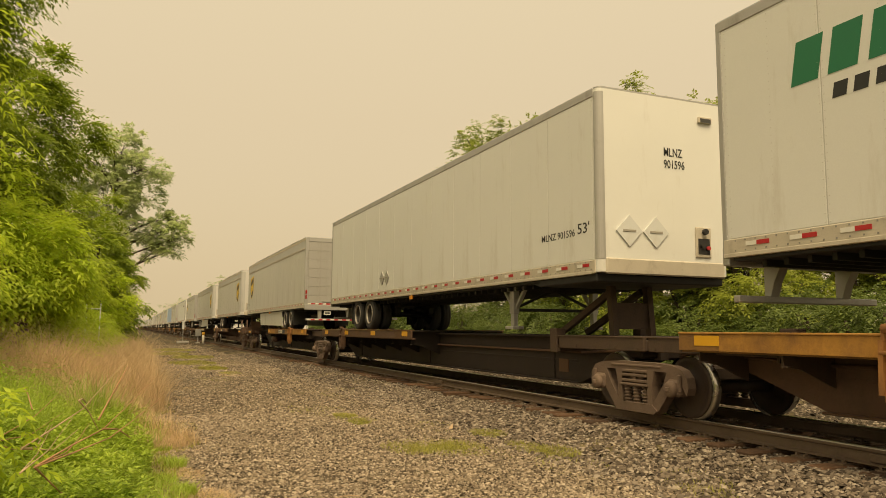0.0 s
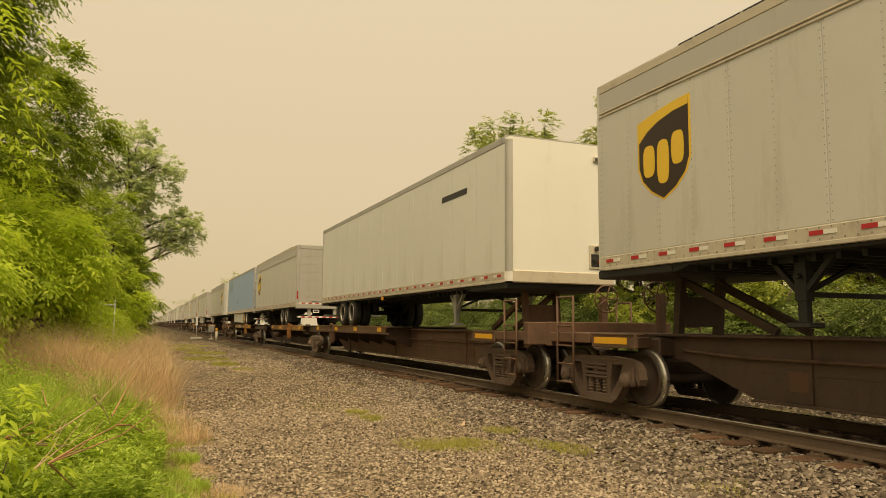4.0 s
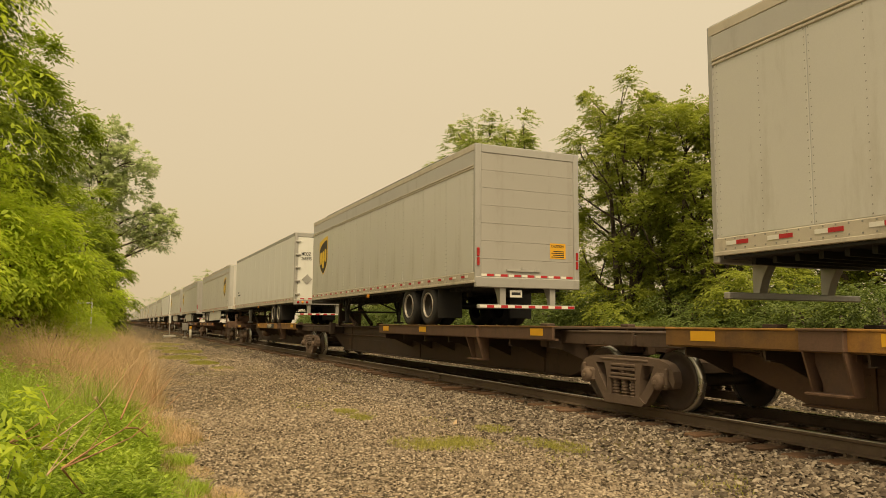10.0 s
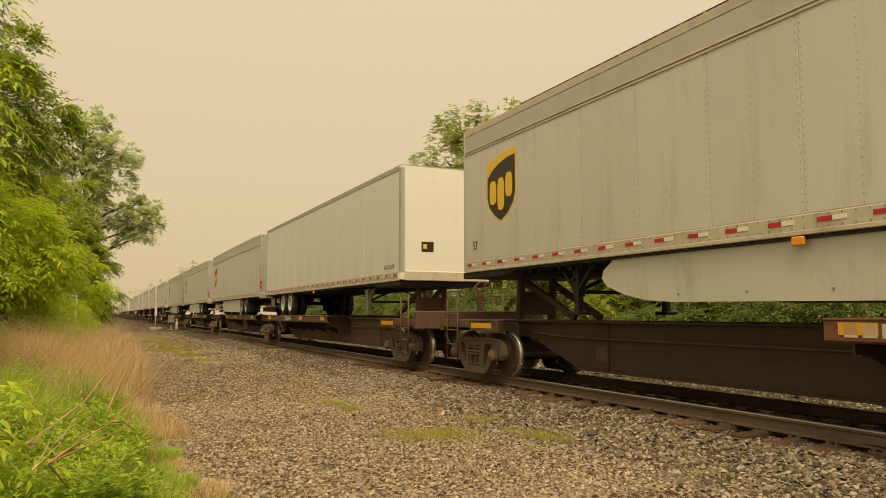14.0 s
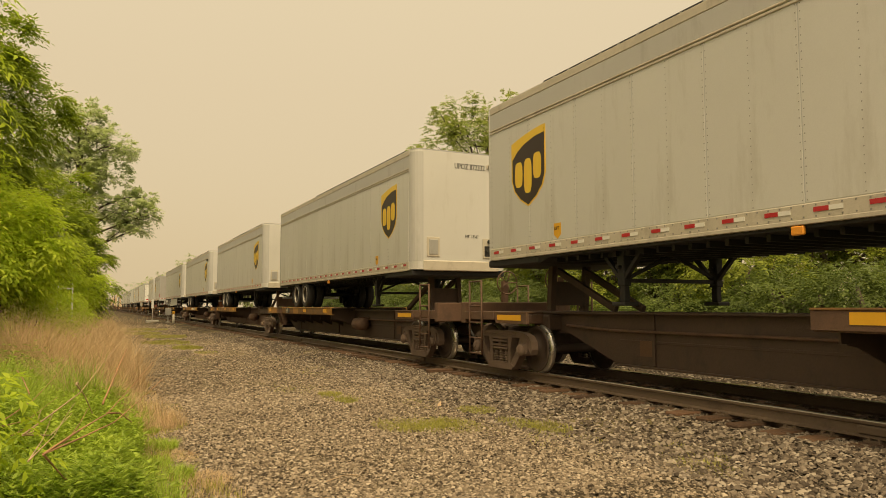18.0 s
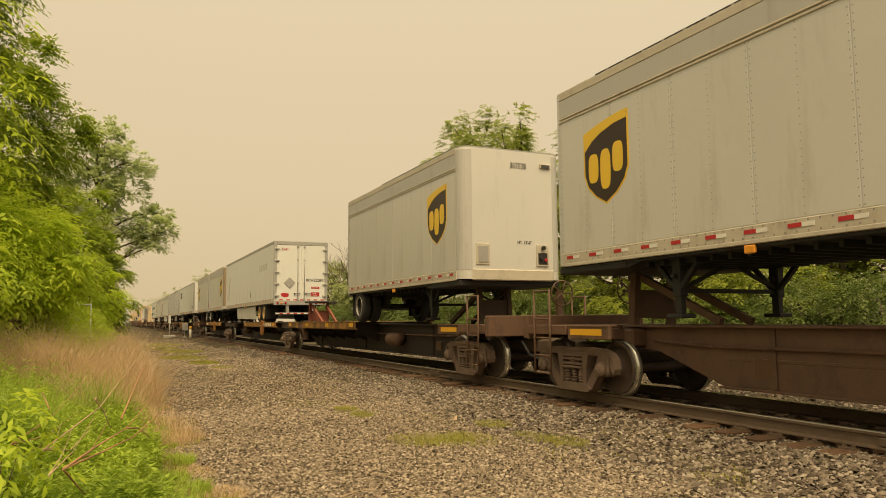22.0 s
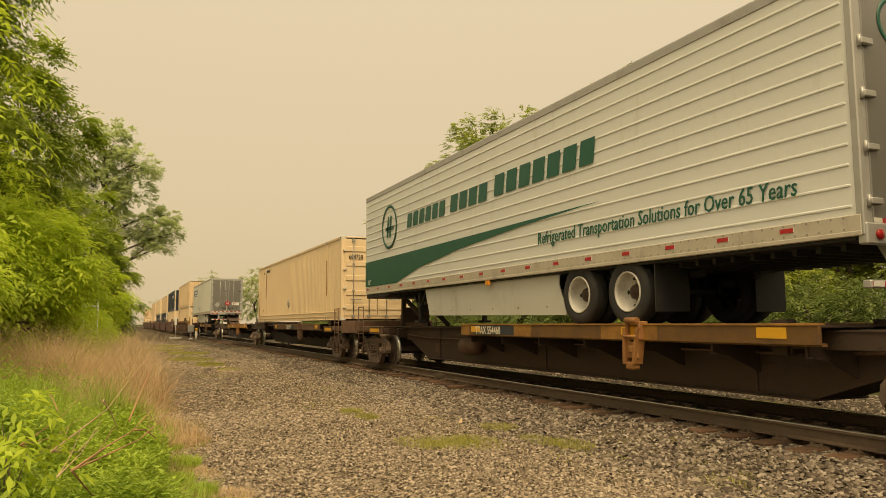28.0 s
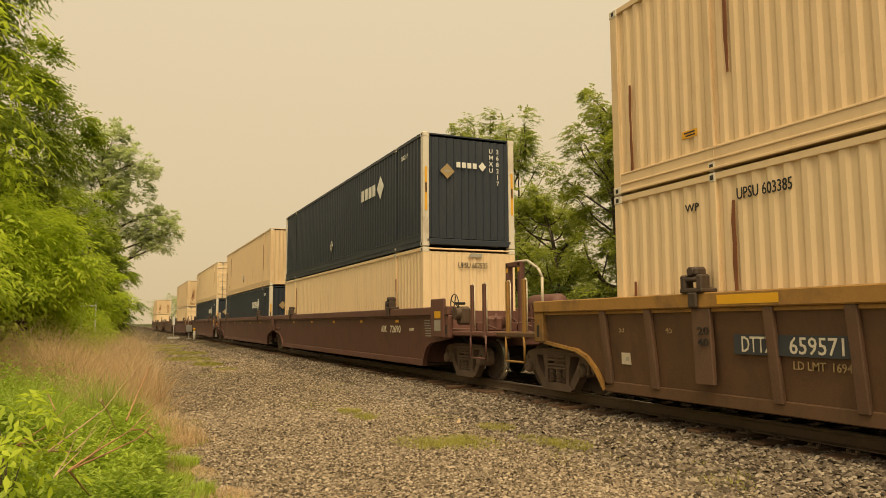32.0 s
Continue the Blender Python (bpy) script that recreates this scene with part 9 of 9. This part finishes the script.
    blades("far_path_grass", "short green grass spreading over the far path", 12000, 0, 1, 0, 1, 0.05, 0.15, 0.006, "lime_grass", 104, 0.8, patches=[(2.8, 35.0, 1.3), (3.2, 30.0, 0.7), (3.3, 42.0, 1.4), (2.4, 48.0, 1.5), (3.0, 56.0, 2.0)])
    blades("edge_grass", "short yellowing grass at the gravel's edge", 9000, 0.2, 0.85, 4.5, 30.0, 0.03, 0.12, 0.004, "lime_grass", 96, 0.7, 0.2, 1.5)
    tufts = [(4.04, 9.3, 0.34), (4.04, 9.3, 0.5), (4.3, 9.3, 0.3), (3.7, 9.3, 0.4), (4.4, 9.0, 0.4), (5.15, 8.6, 0.3), (5.3, 8.1, 0.3), (3.9, 13.2, 0.25), (3.85, 12.1, 0.22), (2.9, 36.0, 0.9), (3.0, 31.0, 0.8), (3.5, 27.0, 0.5), (5.2, 9.9, 0.3)]
    blades("short_tufts", "pale yellow-green grass growing through the gravel", 14000, 0, 1, 0, 1, 0.03, 0.09, 0.0024, "lime_grass", 101, 0.8, patches=tufts)
    blades("edge_tufts", "fresh green tufts at the gravel's edge", 5000, 0, 1, 0, 1, 0.04, 0.13, 0.0026, "weed", 102, 0.9, patches=[(0.55, 8.0, 0.2), (0.72, 7.4, 0.15), (0.68, 9.0, 0.22), (0.55, 10.2, 0.25), (0.6, 11.4, 0.25)])
    blades("matted_straw", "flattened tan dead grass over the gravel's edge", 9000, 0, 1, 0, 1, 0.02, 0.06, 0.0024, "straw", 103, 2.2, patches=[(0.8, 8.4, 0.25), (0.85, 10.0, 0.3), (0.85, 11.8, 0.35), (0.9, 13.6, 0.4), (1.0, 17.0, 0.8), (1.1, 21.0, 1.0), (3.4, 26.0, 0.6), (0.95, 7.2, 0.25)])
    # dead branches lying in the weeds
    dry_branch("fallen_branch", "bare red-brown fallen branch in the weeds", -0.27, 4.60, 0.82, [[(0.0, 0.0, 0.0), (0.11, 0.25, 0.04), (0.22, 0.5, 0.07), (0.34, 0.78, 0.17), (0.44, 1.0, 0.26)], [(0.0, 0.0, 0.0), (0.12, 0.25, 0.01), (0.25, 0.5, 0.03), (0.38, 0.78, 0.1), (0.49, 1.0, 0.17)], [(0.0, 0.0, 0.0), (0.03, 0.25, -0.1), (0.06, 0.5, -0.2), (0.09, 0.78, -0.26), (0.12, 1.0, -0.29)], [(0.22, 0.45, 0.08), (0.28, 0.73, 0.04), (0.34, 1.0, -0.04)], [(0.0, 0.0, 0.0), (0.04, 0.25, -0.01), (0.07, 0.5, -0.03), (0.11, 0.78, 0.0), (0.14, 1.0, 0.04)], [(0.2, 0.45, 0.12), (0.26, 0.73, 0.24), (0.31, 1.0, 0.33)]], "red_stick", 1.45)
    dry_branch("fallen_branch", "bare pale dry branch in the weeds", -0.43, 5.40, 0.81, [[(0.0, 0.0, 0.0), (0.1, 0.3, 0.05), (0.21, 0.6, 0.11), (0.32, 0.94, 0.24), (0.41, 1.2, 0.34)], [(0.0, 0.0, 0.0), (0.04, 0.3, -0.05), (0.08, 0.6, -0.1), (0.13, 0.94, -0.08), (0.16, 1.2, -0.07)], [(0.19, 0.54, 0.16), (0.23, 0.87, 0.06), (0.27, 1.2, -0.08)], [(0.0, 0.0, 0.0), (-0.0, 0.3, -0.04), (-0.0, 0.6, -0.08), (-0.0, 0.94, -0.06), (-0.0, 1.2, -0.04)], [(0.19, 0.54, 0.16), (0.19, 0.87, 0.14), (0.2, 1.2, 0.08)]], "dry_stick", 1.45)
    dry_branch("fallen_branch", "bare red-brown fallen branch in the weeds", -0.61, 5.40, 0.86, [[(0.0, 0.0, 0.0), (0.1, 0.3, 0.05), (0.19, 0.6, 0.1), (0.3, 0.94, 0.22), (0.39, 1.2, 0.33)], [(0.0, 0.0, 0.0), (0.08, 0.3, -0.02), (0.16, 0.6, -0.04), (0.25, 0.94, 0.01), (0.32, 1.2, 0.05)], [(0.0, 0.0, 0.0), (0.04, 0.3, -0.07), (0.07, 0.6, -0.14), (0.11, 0.94, -0.15), (0.14, 1.2, -0.15)], [(0.17, 0.54, 0.15), (0.1, 0.87, 0.23), (0.03, 1.2, 0.27)]], "red_stick")
    dry_branch("fallen_branch", "bare pale dry branch in the weeds", -0.34, 4.60, 0.79, [[(0.0, 0.0, 0.0), (0.02, 0.2, 0.02), (0.04, 0.4, 0.04), (0.06, 0.62, 0.1), (0.08, 0.8, 0.17)], [(0.0, 0.0, 0.0), (0.05, 0.2, 0.03), (0.1, 0.4, 0.06), (0.15, 0.62, 0.14), (0.2, 0.8, 0.21)]], "dry_stick")
    dry_branch("stick", "dry stick lying on the gravel", 5.55, 24.3, 0.08, [[(0, 0, 0), (0.3, 0.1, 0.03), (0.62, 0.05, 0.0)], [(0.3, 0.1, 0.03), (0.4, 0.3, 0.06)]], "dry_stick")
    dry_branch("stick", "short pale splinter on the gravel", 5.25, 7.0, 0.03, [[(0, 0, 0), (0.18, -0.12, 0.01), (0.3, -0.2, 0.0)]], "dry_stick")
    dry_branch("stick", "dry stick lying on the gravel", 1.9, 6.6, 0.03, [[(0, 0, 0), (0.2, 0.08, 0.02), (0.36, 0.1, 0.0)], [(0.2, 0.08, 0.02), (0.3, 0.0, 0.03)]], "dry_stick")
    leaf = thing("dead_leaf", "curled dry brown leaf on the gravel", "leaf")
    part("blade", Geo().prism([(-0.09, 0.0), (0.0, 0.035), (0.1, 0.02), (0.02, -0.02)], "z", 0.0, 0.012).mesh("blade", M["dry_stick"]), leaf)
    leaf.matrix_basis = pose(4.92, 10.6, 0.05, 25, -30, 40)


# ---- small railway equipment beside the track ----
def build_lineside():
    t = thing("signal_cabinet", "grey lineside junction box on a post", "junction box")
    part("post", Geo().bbox(-0.05, 0.05, -0.05, 0.05, -0.2, 1.2, 0.01).mesh("post", M["post_grey"]), t)
    part("box", Geo().bbox(-0.28, 0.28, -0.16, 0.16, 0.75, 1.45, 0.03).bbox(-0.24, 0.24, -0.19, -0.16, 0.80, 1.40, 0.01).mesh("box", M["post_grey"]), t)
    part("footing", Geo().bbox(-0.2, 0.2, -0.2, 0.2, -0.1, 0.15, 0.03).mesh("footing", M["concrete"]), t)
    t.location = (6.25, 76.0, 0.05)
    t = thing("marker_post", "yellow-topped white marker post", "marker post")
    part("post", Geo().rod((0, 0, -0.2), (0, 0, 0.85), 0.11, 12).mesh("post", M["white_post"]), t)
    part("cap", Geo().rod((0, 0, 0.85), (0, 0, 1.12), 0.12, 12).mesh("cap", M["signal_yellow"]), t, "yellow cap")
    t.location = (6.5, 73.0, 0.1)
    t = thing("sign_post", "pale narrow sign on a thin post over a concrete base", "sign post")
    part("post", Geo().rod((0, 0, 0), (0, 0, 1.6), 0.035, 8).mesh("post", M["post_grey"]), t)
    part("plate", Geo().bbox(-0.12, 0.12, -0.03, -0.01, 1.5, 2.35, 0.01).mesh("plate", M["white_old"]), t)
    part("base", Geo().bbox(-0.6, 0.6, -0.5, 0.5, -0.1, 0.25, 0.04).mesh("base", M["concrete"]), t, "pale concrete base")
    t.location = (5.2, 82.0, 0.0)
    t = thing("pipe_frame", "white H-shaped pipe frame among the shrubs", "pipe frame")
    for x in (-0.19, 0.19):
        part("upright", Geo().rod((x, 0, -0.1), (x, 0, 2.21), 0.017, 10).mesh("upright", M["white_old"]), t)
    part("crossbar", Geo().rod((-0.19, 0, 2.06), (0.19, 0, 2.06), 0.021, 10).mesh("crossbar", M["white_old"]), t)
    t.location = (-0.89, 24.0, 0.1)


build_plants()
build_lineside()


# ---- what moves: the train rolls past at a steady pace ----
def motions():
    for ob, s, z, turn in TRAIN:
        walk(ob, [(0.0, pose(XC, s, z, 0, 0, turn)), (SECONDS, pose(XC, s - SPEED * SECONDS, z, 0, 0, turn))])
    # wheels: two steps of one rolling beat, shared by all axles at the same end of their trucks
    for k in (-1, 1):
        first = WHEELSETS[k][0]
        rows = [(i / FPS, pose(0, k * 0.84, 0.419, 74.0 * i)) for i in range(int(SECONDS * FPS) + 1)]
        walk(first, rows)
        keys = first.animation_data
        for w in WHEELSETS[k][1:]:
            w.rotation_mode = "QUATERNION"
            w.animation_data_create()
            w.animation_data.action = keys.action
            w.animation_data.action_slot = keys.action_slot


motions()
